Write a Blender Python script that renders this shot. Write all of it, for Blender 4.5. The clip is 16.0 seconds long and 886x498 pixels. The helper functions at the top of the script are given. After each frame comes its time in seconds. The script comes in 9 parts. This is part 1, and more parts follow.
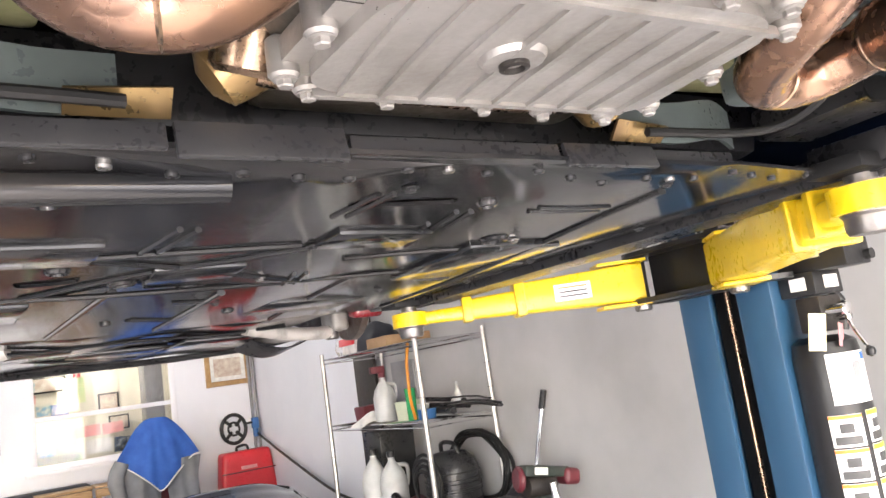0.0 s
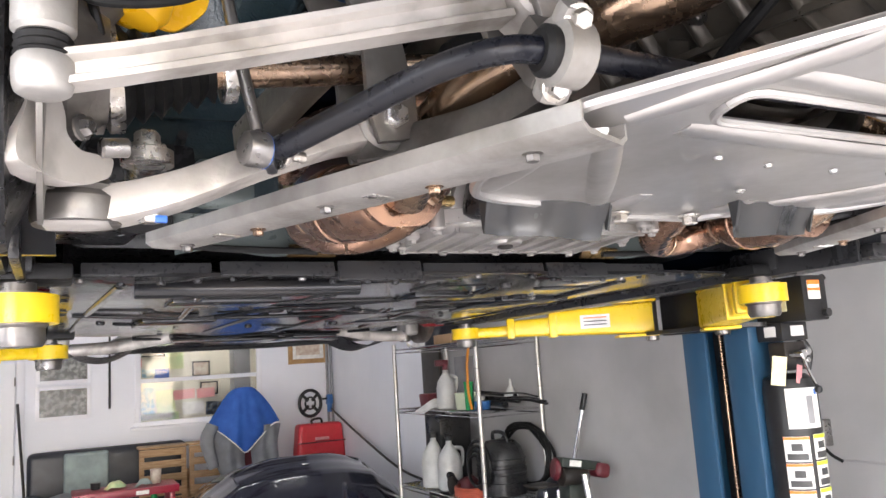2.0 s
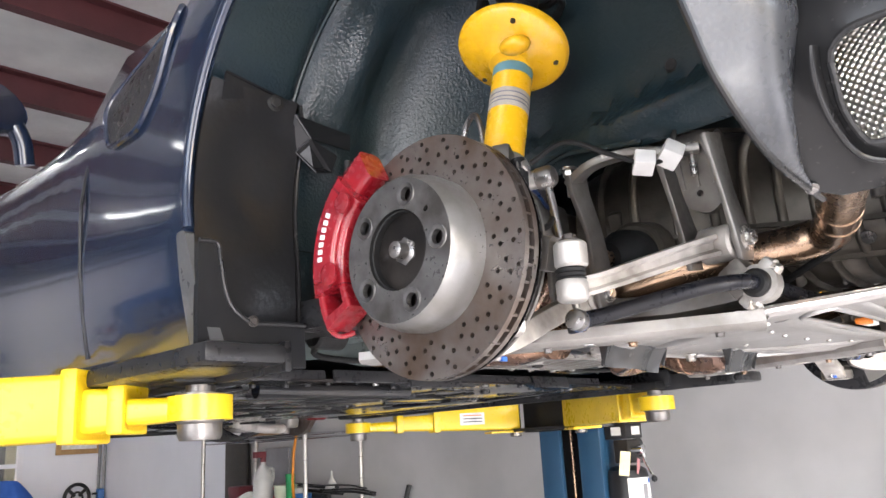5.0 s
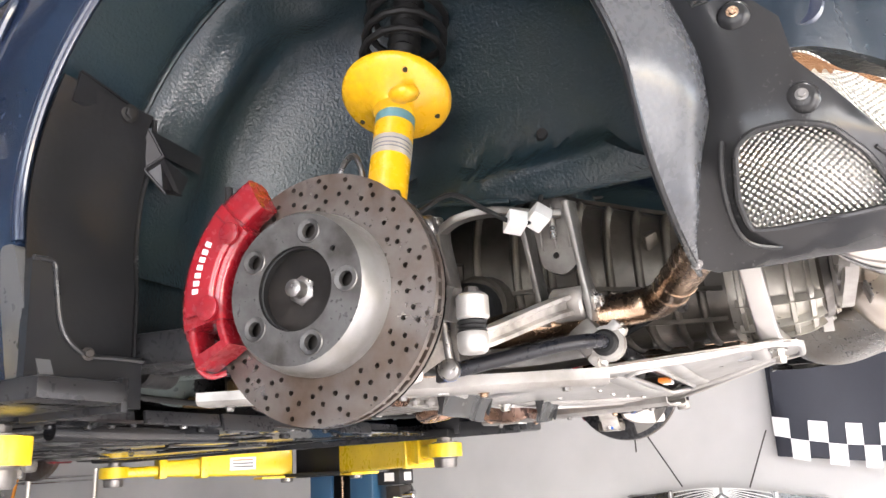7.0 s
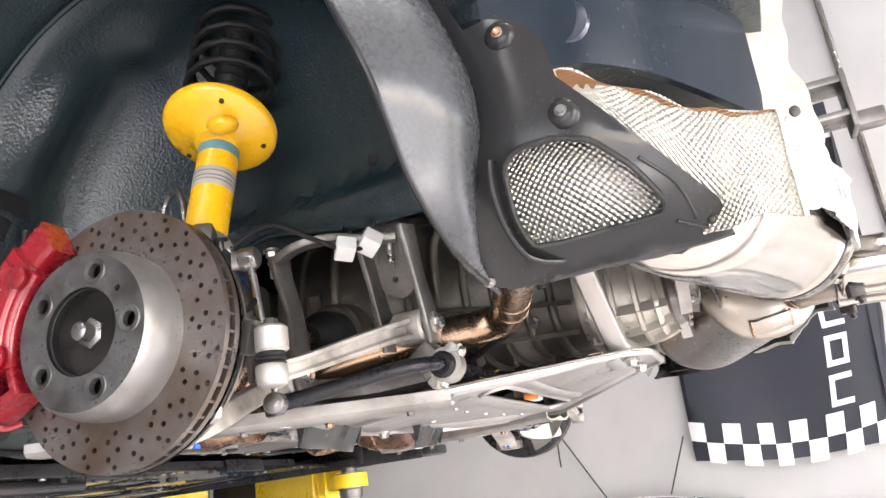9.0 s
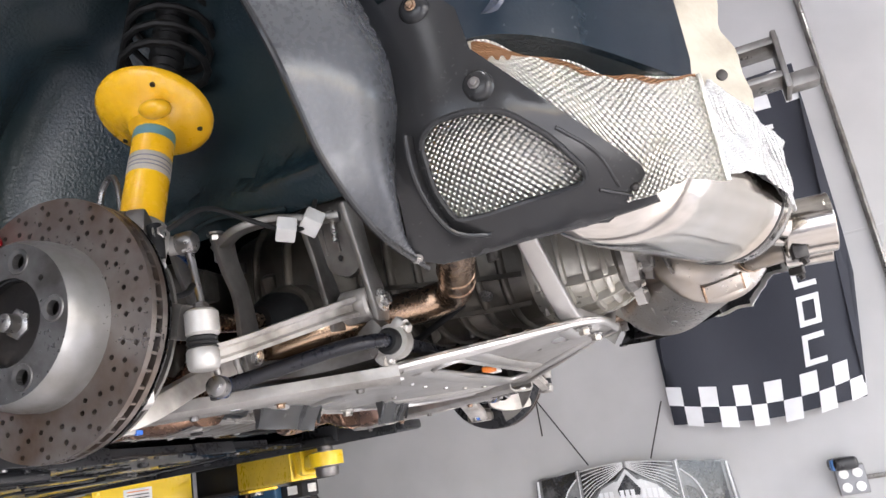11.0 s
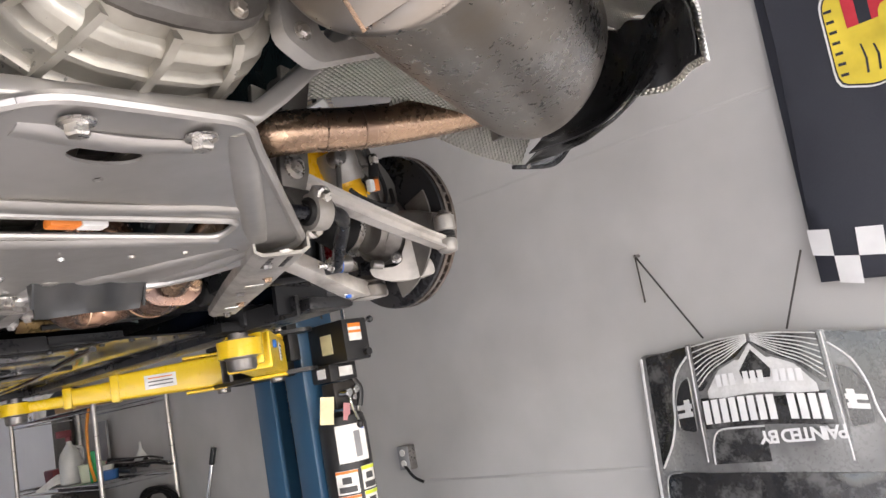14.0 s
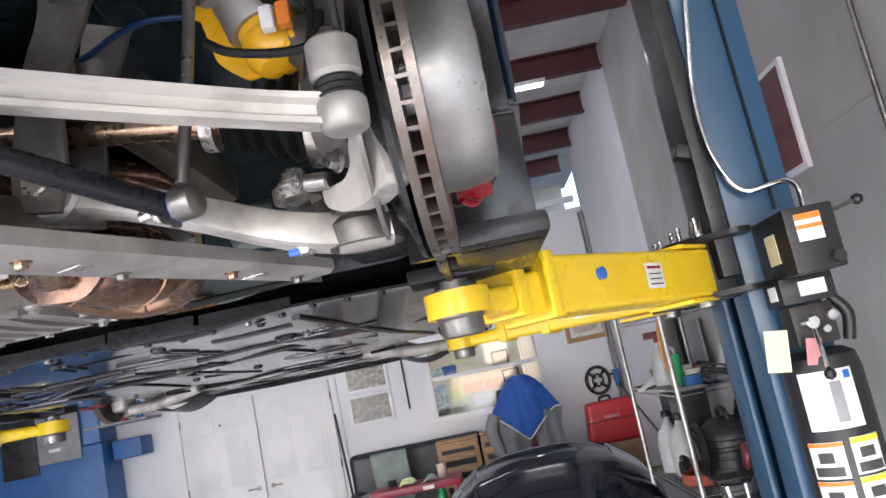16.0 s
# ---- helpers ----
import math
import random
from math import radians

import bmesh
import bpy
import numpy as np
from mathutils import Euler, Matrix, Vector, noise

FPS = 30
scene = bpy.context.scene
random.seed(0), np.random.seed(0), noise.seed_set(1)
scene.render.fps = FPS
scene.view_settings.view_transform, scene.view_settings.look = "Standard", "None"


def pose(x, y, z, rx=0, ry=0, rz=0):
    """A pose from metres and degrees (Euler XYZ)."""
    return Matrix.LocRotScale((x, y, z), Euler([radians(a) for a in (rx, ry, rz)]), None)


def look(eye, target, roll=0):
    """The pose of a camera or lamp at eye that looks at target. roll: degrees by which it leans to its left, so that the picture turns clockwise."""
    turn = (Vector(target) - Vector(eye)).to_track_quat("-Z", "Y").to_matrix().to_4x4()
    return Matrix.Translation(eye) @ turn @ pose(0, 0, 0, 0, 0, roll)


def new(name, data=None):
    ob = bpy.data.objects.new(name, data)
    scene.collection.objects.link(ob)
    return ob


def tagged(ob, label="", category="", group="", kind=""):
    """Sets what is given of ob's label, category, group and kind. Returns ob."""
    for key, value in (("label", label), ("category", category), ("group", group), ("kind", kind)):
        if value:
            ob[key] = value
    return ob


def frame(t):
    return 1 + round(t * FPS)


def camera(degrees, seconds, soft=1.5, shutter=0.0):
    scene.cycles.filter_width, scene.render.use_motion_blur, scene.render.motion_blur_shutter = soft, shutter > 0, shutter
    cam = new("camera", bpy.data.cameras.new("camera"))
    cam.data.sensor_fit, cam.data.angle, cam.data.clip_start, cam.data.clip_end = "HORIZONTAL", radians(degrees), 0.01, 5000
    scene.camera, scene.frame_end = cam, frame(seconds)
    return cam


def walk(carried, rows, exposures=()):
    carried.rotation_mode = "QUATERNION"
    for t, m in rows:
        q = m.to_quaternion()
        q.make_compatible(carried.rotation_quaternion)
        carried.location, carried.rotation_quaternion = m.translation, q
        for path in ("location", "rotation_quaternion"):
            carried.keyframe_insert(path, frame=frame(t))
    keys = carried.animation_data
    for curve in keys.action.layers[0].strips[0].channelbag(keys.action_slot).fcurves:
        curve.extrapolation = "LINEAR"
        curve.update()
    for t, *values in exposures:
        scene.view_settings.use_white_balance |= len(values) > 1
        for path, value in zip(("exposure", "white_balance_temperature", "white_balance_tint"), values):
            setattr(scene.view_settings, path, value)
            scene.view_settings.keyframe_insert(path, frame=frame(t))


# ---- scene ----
cam = camera(59.8, 16.0)
EXPOSURES = [(0, 3.18, 6650, 10), (0.5, 3.0, 6600, 10), (1, 2.82, 6550, 10), (1.5, 2.67, 6400, 10), (2.5, 2.2, 6250, 10), (4, 2.15, 6250, 10), (6.3, 2.7, 6400, 10), (7.5, 2.68, 6500, 10), (8.5, 2.5, 6500, 10), (9, 2.40, 6500, 10), (11.3, 1.85, 6150, 10), (12.5, 1.75, 6150, 10), (13.3, 1.85, 6200, 10), (14, 1.85, 6500, 10), (15, 2.05, 6050, 10), (15.5, 2.1, 5850, 10), (16, 2.15, 6000, 10)]
PATH = [
    (0, (-0.419, -0.052, 1.685), (0.645, 1.613, 1.994), -8.3),
    (0.5, (-0.479, -0.243, 1.694), (0.61, 1.413, 1.96), -6.1),
    (1, (-0.489, -0.436, 1.686), (0.452, 1.314, 1.914), -4.4),
    (1.5, (-0.566, -0.584, 1.705), (0.132, 1.272, 1.962), -3.4),
    (2, (-0.69, -0.665, 1.732), (0.204, 1.099, 2.031), -3.7),
    (2.5, (-0.815, -0.731, 1.74), (0.267, 0.915, 2.086), -3.2),
    (3, (-0.911, -0.799, 1.777), (0.186, 0.814, 2.218), -1.9),
    (3.5, (-1.011, -0.881, 1.771), (0.018, 0.77, 2.235), -0.9),
    (4, (-1.112, -0.889, 1.75), (-0.059, 0.754, 2.187), 0.1),
    (4.2, (-1.178, -0.848, 1.755), (-0.059, 0.751, 2.193), -0.8),
    (6.3, (-1.496, -0.472, 1.781), (0.159, 0.499, 2.347), -1.8),
    (6.5, (-1.497, -0.47, 1.785), (0.194, 0.443, 2.34), -2.0),
    (7, (-1.475, -0.497, 1.787), (0.267, 0.318, 2.339), -3.3),
    (7.5, (-1.461, -0.522, 1.78), (0.247, 0.322, 2.39), -5.1),
    (8, (-1.459, -0.535, 1.786), (0.235, 0.316, 2.424), -5.9),
    (8.5, (-1.466, -0.564, 1.784), (0.273, 0.196, 2.415), -6.1),
    (9, (-1.399, -0.647, 1.777), (0.383, 0.035, 2.375), -7.7),
    (9.2, (-1.34, -0.714, 1.781), (0.452, -0.042, 2.361), -8.4),
    (11.3, (-1.374, -0.703, 1.768), (0.442, -0.046, 2.286), -10.4),
    (11.5, (-1.368, -0.698, 1.768), (0.468, -0.079, 2.266), -10.4),
    (12, (-1.296, -0.764, 1.758), (0.524, -0.074, 2.217), -10.0),
    (12.5, (-1.138, -0.899, 1.745), (0.612, -0.02, 2.154), -9.5),
    (13, (-0.926, -0.966, 1.737), (0.82, -0.052, 2.083), -9.7),
    (13.5, (-0.639, -0.985, 1.734), (1.088, -0.027, 2.051), -9.7),
    (14, (-0.31, -1.026, 1.71), (1.184, 0.268, 2.016), -10.5),
    (14.5, (-0.035, -0.978, 1.717), (1.113, 0.63, 2.029), -11.1),
    (15, (0.232, -0.876, 1.74), (1.056, 0.915, 2.078), -11.7),
    (15.5, (0.553, -0.815, 1.724), (0.9, 1.13, 2.041), -12.4),
    (16, (0.755, -0.664, 1.731), (0.722, 1.308, 2.064), -11.7),
]
walk(cam, [(t, look(eye, target, roll)) for t, eye, target, roll in PATH], EXPOSURES)

# ---- light ----
world = bpy.data.worlds.new("world")
scene.world = world
world.use_nodes = True
wn = world.node_tree
sky = wn.nodes.new("ShaderNodeTexSky")
sky.sky_type = "NISHITA"
sky.sun_disc = False
sky.sun_elevation = radians(31)
sky.sun_rotation = radians(194)
wn.links.new(sky.outputs[0], wn.nodes["Background"].inputs[0])
wn.nodes["Background"].inputs[1].default_value = 0.12
sun = new("sun", bpy.data.lights.new("sun", "SUN"))
sun.data.energy, sun.data.angle, sun.data.color = 4.5, radians(0.5), (1.0, 0.94, 0.90)
sun.matrix_world = look((-3, -16, 8), (-0.5, -6, 1.8))


def area(name, m, w, h, watts, colour=(1, 1, 1)):
    d = bpy.data.lights.new(name, "AREA")
    d.shape, d.size, d.size_y, d.energy, d.color = "RECTANGLE", w, h, watts, colour
    ob = new(name, d)
    ob.matrix_world = m
    return ob


# daylight through the two open bay doors behind the camera
area("bay_daylight", look((-2.6, -4.6, 1.7), (-2.0, 0, 1.7)), 3.4, 3.1, 36.0, (1.0, 0.95, 1.0))
area("bay_daylight", look((1.6, -4.6, 1.7), (1.2, 0, 1.7)), 3.2, 3.1, 21.0, (1.0, 0.95, 1.0))
# west lamp and its unseen opening are added to light the wheel well
area("bay_daylight", look((-5.5, -1.2, 1.7), (0, -0.6, 1.7)), 3.6, 3.1, 33.0, (1.0, 0.95, 0.99))


# ---- materials ----
def mat(name, col, rough=0.5, metal=0.0, col2=None, scale=6.0, var=1.0, fine=90.0, bump=0.15, rvar=0.15, coat=0.0, spread=(0.35, 0.7), stretch=(1, 1, 1), spec=0.5, per=0.0):
    m = bpy.data.materials.new(name)
    m.use_nodes = True
    n, l = m.node_tree.nodes, m.node_tree.links
    b = n["Principled BSDF"]
    tc = n.new("ShaderNodeTexCoord")
    mp = n.new("ShaderNodeMapping")
    mp.inputs["Scale"].default_value = stretch
    l.new(tc.outputs["Object"], mp.inputs[0])
    big, small = n.new("ShaderNodeTexNoise"), n.new("ShaderNodeTexNoise")
    big.inputs["Scale"].default_value, big.inputs["Detail"].default_value = scale, 6
    small.inputs["Scale"].default_value, small.inputs["Detail"].default_value = fine, 3
    l.new(mp.outputs[0], big.inputs[0]), l.new(mp.outputs[0], small.inputs[0])
    ramp = n.new("ShaderNodeMapRange")
    ramp.inputs[1].default_value, ramp.inputs[2].default_value = spread
    l.new(big.outputs[0], ramp.inputs[0])
    mix = n.new("ShaderNodeMix")
    mix.data_type = "RGBA"
    c2 = col2 or tuple(c * 0.72 for c in col)
    mix.inputs[6].default_value, mix.inputs[7].default_value = (*col, 1), (*c2, 1)
    mul = n.new("ShaderNodeMath")
    mul.operation = "MULTIPLY"
    mul.inputs[1].default_value = var
    l.new(ramp.outputs[0], mul.inputs[0])
    l.new(mul.outputs[0], mix.inputs[0])
    out = mix.outputs[2]
    if per:
        oi, hs, mr = n.new("ShaderNodeObjectInfo"), n.new("ShaderNodeHueSaturation"), n.new("ShaderNodeMapRange")
        mr.inputs[3].default_value, mr.inputs[4].default_value = 1 - per, 1 + per
        l.new(oi.outputs["Random"], mr.inputs[0]), l.new(mr.outputs[0], hs.inputs["Value"]), l.new(out, hs.inputs["Color"])
        out = hs.outputs[0]
    l.new(out, b.inputs["Base Color"])
    b.inputs["Metallic"].default_value = metal
    b.inputs["Specular IOR Level"].default_value = spec
    b.inputs["Coat Weight"].default_value = coat
    b.inputs["Coat Roughness"].default_value = 0.06
    rr = n.new("ShaderNodeMapRange")
    rr.inputs[1].default_value, rr.inputs[2].default_value = 0.3, 0.7
    rr.inputs[3].default_value, rr.inputs[4].default_value = max(0.02, rough - rvar), min(1, rough + rvar)
    add = n.new("ShaderNodeMath")
    add.operation = "MULTIPLY_ADD"
    add.inputs[1].default_value = 0.5
    l.new(small.outputs[0], add.inputs[0])
    hf = n.new("ShaderNodeMath")
    hf.operation = "MULTIPLY"
    hf.inputs[1].default_value = 0.5
    l.new(big.outputs[0], hf.inputs[0])
    l.new(hf.outputs[0], add.inputs[2])
    l.new(add.outputs[0], rr.inputs[0])
    l.new(rr.outputs[0], b.inputs["Roughness"])
    if bump:
        bp = n.new("ShaderNodeBump")
        bp.inputs["Strength"].default_value, bp.inputs["Distance"].default_value = bump, 0.0016
        l.new(small.outputs[0], bp.inputs["Height"])
        l.new(bp.outputs[0], b.inputs["Normal"])
    return m


def glow(name, col, strength):
    m = bpy.data.materials.new(name)
    m.use_nodes = True
    b = m.node_tree.nodes["Principled BSDF"]
    b.inputs["Base Color"].default_value = (*col, 1)
    b.inputs["Emission Color"].default_value = (*col, 1)
    b.inputs["Emission Strength"].default_value = strength
    return m


WALL_GREY = mat("grey_wall_paint", (0.445, 0.44, 0.435), 0.5, col2=(0.35, 0.345, 0.338), scale=2.0, fine=150, bump=0.14, spread=(0.38, 0.75))
WALL_WHITE = mat("white_wall_paint", (0.78, 0.79, 0.84), 0.5, col2=(0.70, 0.71, 0.76), scale=1.1, fine=120, bump=0.1)
CEIL_WHITE = mat("white_roof_insulation", (0.74, 0.74, 0.72), 0.45, col2=(0.55, 0.55, 0.54), scale=2.2, fine=14, bump=2.0)
PURLIN = mat("dark_red_primer_steel", (0.085, 0.022, 0.024), 0.5, scale=3, bump=0.1)
CONCRETE = mat("concrete_floor", (0.50, 0.475, 0.475), 0.35, col2=(0.38, 0.365, 0.362), scale=1.6, fine=60, bump=0.2)
YARD = mat("sunlit_yard", (0.45, 0.43, 0.40), 0.9, scale=0.7, fine=25, bump=0.3)
DOOR_WHITE = mat("white_door_paint", (0.80, 0.80, 0.84), 0.35, scale=2, var=0.4, bump=0.05)
BLACK_PLASTIC = mat("black_plastic", (0.011, 0.011, 0.012), 0.32, col2=(0.026, 0.026, 0.027), scale=9, bump=0.2, spec=0.35)
TRAY = mat("glossy_black_undertray", (0.012, 0.0125, 0.014), 0.11, col2=(0.03, 0.028, 0.027), scale=5, fine=160, bump=0.06, rvar=0.08, spread=(0.42, 0.75), spec=0.4)
LINER_BLACK = mat("black_liner_plastic", (0.014, 0.0148, 0.0165), 0.20, col2=(0.023, 0.0228, 0.0225), scale=5, fine=200, bump=0.05, rvar=0.1, spec=0.28)
# lighter grey stands in for daylight that the smooth liner band reflects
BAND_SHEEN = mat("band_sheen_plastic", (0.060, 0.063, 0.069), 0.27, col2=(0.038, 0.040, 0.043), scale=9, fine=160, bump=0.1)
GREY_PLASTIC = mat("grey_liner_plastic", (0.075, 0.078, 0.082), 0.42, col2=(0.12, 0.12, 0.118), scale=7, fine=260, bump=0.12, rvar=0.12)
BAR_BLACK = mat("black_painted_bar", (0.007, 0.008, 0.012), 0.30, col2=(0.014, 0.014, 0.016), scale=14, fine=160, bump=0.15, spec=0.25)
RUBBER = mat("black_rubber", (0.010, 0.010, 0.010), 0.55, scale=15, bump=0.3, spec=0.3)
ALU = mat("cast_aluminium", (0.40, 0.385, 0.36), 0.46, 0.5, col2=(0.20, 0.185, 0.165), scale=11, fine=160, bump=0.3, spread=(0.40, 0.72))
ALU_BRIGHT = mat("forged_aluminium", (0.56, 0.53, 0.49), 0.46, 0.40, col2=(0.22, 0.20, 0.175), scale=14, fine=120, bump=0.3, spread=(0.46, 0.72))
ALU_SHEET = mat("aluminium_sheet", (0.52, 0.505, 0.485), 0.36, 0.75, col2=(0.36, 0.345, 0.32), scale=5, fine=60, bump=0.02, rvar=0.08)
ALU_PAN = mat("clean_oil_pan_alloy", (0.45, 0.435, 0.415), 0.40, 0.6, col2=(0.29, 0.275, 0.25), scale=9, fine=150, bump=0.3)
STRUT_LABEL = mat("pale_strut_label", (0.55, 0.50, 0.42), 0.4, scale=30, bump=0.0)
STRUT_BLUE = mat("teal_strut_print", (0.13, 0.30, 0.36), 0.4, scale=30, bump=0.0)
STRUT_INK = mat("grey_strut_ink", (0.20, 0.20, 0.24), 0.4, scale=30, bump=0.0)
DARK_BLUE_LINE = mat("dark_blue_line", (0.008, 0.035, 0.12), 0.35, scale=20, bump=0.0)
SPLASH = mat("glossy_grey_splash_plastic", (0.030, 0.032, 0.035), 0.20, col2=(0.045, 0.044, 0.040), scale=9, fine=90, bump=0.15, rvar=0.1, spec=0.35)
FLAP = mat("dark_flap_plastic", (0.020, 0.020, 0.022), 0.30, col2=(0.038, 0.038, 0.039), scale=8, fine=120, bump=0.15, spec=0.35)
OLIVE = mat("olive_underbody_paint", (0.20, 0.20, 0.10), 0.4, col2=(0.12, 0.12, 0.07), scale=6, bump=0.15)
BRASS = mat("brassy_oil_stained_metal", (0.36, 0.25, 0.10), 0.3, 0.7, col2=(0.16, 0.10, 0.05), scale=9, bump=0.2)
CAST_DARK = mat("dirty_gearbox_casting", (0.135, 0.120, 0.097), 0.40, 0.5, col2=(0.045, 0.040, 0.033), scale=10, fine=110, bump=0.4, spread=(0.36, 0.66))
CAST_CREAM = mat("pale_cast_alloy", (0.44, 0.42, 0.365), 0.38, 0.55, col2=(0.24, 0.22, 0.185), scale=10, fine=120, bump=0.3, spread=(0.4, 0.7))
ALU_DIRTY = mat("dirty_cast_aluminium", (0.21, 0.20, 0.185), 0.42, 0.7, col2=(0.09, 0.08, 0.07), scale=12, fine=140, bump=0.35, spread=(0.4, 0.7))
STEEL = mat("worn_steel", (0.28, 0.27, 0.26), 0.34, 0.85, col2=(0.13, 0.12, 0.11), scale=16, fine=120, bump=0.25)
BOLT = mat("zinc_bolt", (0.66, 0.65, 0.63), 0.3, 0.9, col2=(0.40, 0.36, 0.30), scale=40, fine=200, bump=0.1)
SATIN_STEEL = mat("satin_stainless", (0.34, 0.33, 0.315), 0.30, 1.0, col2=(0.27, 0.22, 0.165), scale=6, fine=140, bump=0.02, rvar=0.08)
MUFFLER = mat("polished_stainless", (0.46, 0.445, 0.42), 0.14, 1.0, col2=(0.36, 0.31, 0.245), scale=5, fine=140, bump=0.03, rvar=0.07)
COPPER = mat("heat_tinted_exhaust", (0.40, 0.235, 0.150), 0.26, 0.9, col2=(0.145, 0.105, 0.095), scale=5, fine=70, bump=0.2, rvar=0.14, spread=(0.38, 0.66))
BROWN_PIPE = mat("bronze_exhaust_pipe", (0.44, 0.305, 0.20), 0.26, 0.95, col2=(0.19, 0.13, 0.095), scale=6, fine=120, bump=0.08, rvar=0.09)
RUST = mat("drilled_disc_iron", (0.20, 0.18, 0.165), 0.36, 0.75, col2=(0.095, 0.062, 0.042), scale=16, fine=150, bump=0.3)
DISC_HAT = mat("silver_coated_disc_hat", (0.27, 0.268, 0.262), 0.38, 0.6, col2=(0.15, 0.14, 0.125), scale=15, fine=150, bump=0.15)
HAT_FACE = mat("stained_hat_face", (0.155, 0.152, 0.148), 0.36, 0.7, col2=(0.06, 0.055, 0.05), scale=24, fine=170, bump=0.3, spread=(0.4, 0.68))
HAT_SEAT = mat("dark_lug_seat", (0.07, 0.068, 0.066), 0.4, 0.7, col2=(0.16, 0.155, 0.15), scale=40, bump=0.2)
DARK_IRON = mat("dark_iron", (0.022, 0.020, 0.019), 0.45, 0.3, col2=(0.045, 0.038, 0.033), scale=20, bump=0.4)
RED_PAINT = mat("red_caliper_paint", (0.25, 0.008, 0.015), 0.26, col2=(0.15, 0.006, 0.010), scale=14, fine=120, bump=0.15, coat=0.4)
YELLOW = mat("yellow_lift_paint", (0.86, 0.60, 0.012), 0.33, col2=(0.74, 0.49, 0.01), scale=7, fine=70, bump=0.12, coat=0.2)
YELLOW_STRUT = mat("yellow_damper_paint", (0.88, 0.50, 0.012), 0.3, col2=(0.78, 0.42, 0.01), scale=9, bump=0.06, coat=0.3)
LIFT_BLUE = mat("blue_lift_paint", (0.022, 0.075, 0.145), 0.36, col2=(0.018, 0.062, 0.122), scale=3, fine=40, bump=0.02, coat=0.15, rvar=0.06)
LIFT_BLACK = mat("black_lift_steel", (0.014, 0.014, 0.015), 0.4, scale=8, bump=0.15)
BODY_BLUE = mat("navy_car_paint", (0.008, 0.016, 0.040), 0.22, col2=(0.006, 0.012, 0.028), scale=4, bump=0.0, coat=0.7, rvar=0.06)
WELL = mat("undercoated_wheel_well", (0.012, 0.023, 0.031), 0.15, col2=(0.018, 0.028, 0.028), scale=6, fine=210, bump=0.75, rvar=0.06)
DARK_UNDERSEAL = mat("dark_smooth_underseal", (0.007, 0.013, 0.021), 0.22, col2=(0.010, 0.017, 0.024), scale=7, fine=160, bump=0.12, rvar=0.08, spec=0.4)
FRONT_LINER = mat("glossy_liner_plastic", (0.013, 0.0135, 0.015), 0.20, col2=(0.019, 0.019, 0.019), scale=6, fine=90, bump=0.25, rvar=0.08, spec=0.35)
GREY_BODY = mat("dull_grey_sill", (0.060, 0.062, 0.066), 0.35, col2=(0.09, 0.09, 0.088), scale=10, bump=0.08)
CHROME = mat("chrome", (0.80, 0.80, 0.80), 0.14, 1.0, scale=30, bump=0.03, rvar=0.06)
WHITE_PL = mat("white_plastic", (0.80, 0.79, 0.76), 0.4, scale=10, bump=0.05)
CREAM = mat("cream_seam_sealer", (0.50, 0.46, 0.37), 0.5, col2=(0.30, 0.26, 0.20), scale=14, bump=0.6)
LABEL = mat("white_label", (0.85, 0.84, 0.80), 0.45, scale=20, bump=0.02)
LABEL_INK = mat("label_ink", (0.06, 0.06, 0.06), 0.5, scale=20, bump=0.0)
ORANGE = mat("orange_print", (0.85, 0.24, 0.03), 0.45, scale=20, bump=0.0)
LIME = mat("lime_print", (0.70, 0.80, 0.05), 0.45, scale=20, bump=0.0)
BLUE_INK = mat("blue_print", (0.03, 0.14, 0.55), 0.4, scale=20, bump=0.0)
TAG = mat("manila_tag", (0.74, 0.68, 0.42), 0.6, scale=15, bump=0.05)
PINK = mat("pink_tag", (0.70, 0.32, 0.33), 0.6, scale=15, bump=0.05)
FLAG_NAVY = mat("navy_flag_cloth", (0.015, 0.017, 0.027), 0.7, col2=(0.024, 0.027, 0.038), scale=5, fine=400, bump=0.2)
FLAG_WHITE = mat("white_flag_cloth", (0.74, 0.74, 0.75), 0.7, scale=8, fine=400, bump=0.2, var=0.5)
FLAG_YELLOW = mat("yellow_flag_cloth", (0.74, 0.58, 0.05), 0.7, scale=8, bump=0.1)
FLAG_RED = mat("red_flag_cloth", (0.55, 0.03, 0.05), 0.7, scale=8, bump=0.1)
WOOD = mat("pallet_wood", (0.42, 0.27, 0.14), 0.6, col2=(0.26, 0.15, 0.07), scale=9, stretch=(1, 1, 6), bump=0.3)
OAK = mat("oak_frame_wood", (0.42, 0.25, 0.10), 0.4, col2=(0.30, 0.17, 0.06), scale=20, bump=0.2)
PAPER = mat("aged_paper", (0.66, 0.60, 0.50), 0.6, col2=(0.42, 0.30, 0.24), scale=16, bump=0.02)
SCREEN_DARK = mat("dark_photo_print", (0.05, 0.055, 0.055), 0.25, col2=(0.26, 0.27, 0.26), scale=18, fine=60, bump=0.0, spread=(0.45, 0.65))
JACKET_BLUE = mat("blue_cloth", (0.025, 0.11, 0.44), 0.75, col2=(0.018, 0.08, 0.33), scale=7, fine=300, bump=0.4)
JACKET_GREY = mat("grey_cloth", (0.22, 0.23, 0.25), 0.8, col2=(0.16, 0.165, 0.18), scale=7, fine=300, bump=0.4)
RED_CASE = mat("red_hard_case", (0.58, 0.025, 0.04), 0.35, col2=(0.48, 0.02, 0.03), scale=6, bump=0.08)
RED_METAL = mat("red_enamel_steel", (0.30, 0.010, 0.035), 0.35, scale=8, bump=0.08)
MAROON = mat("maroon_guard_paint", (0.13, 0.02, 0.028), 0.4, scale=9, bump=0.1)
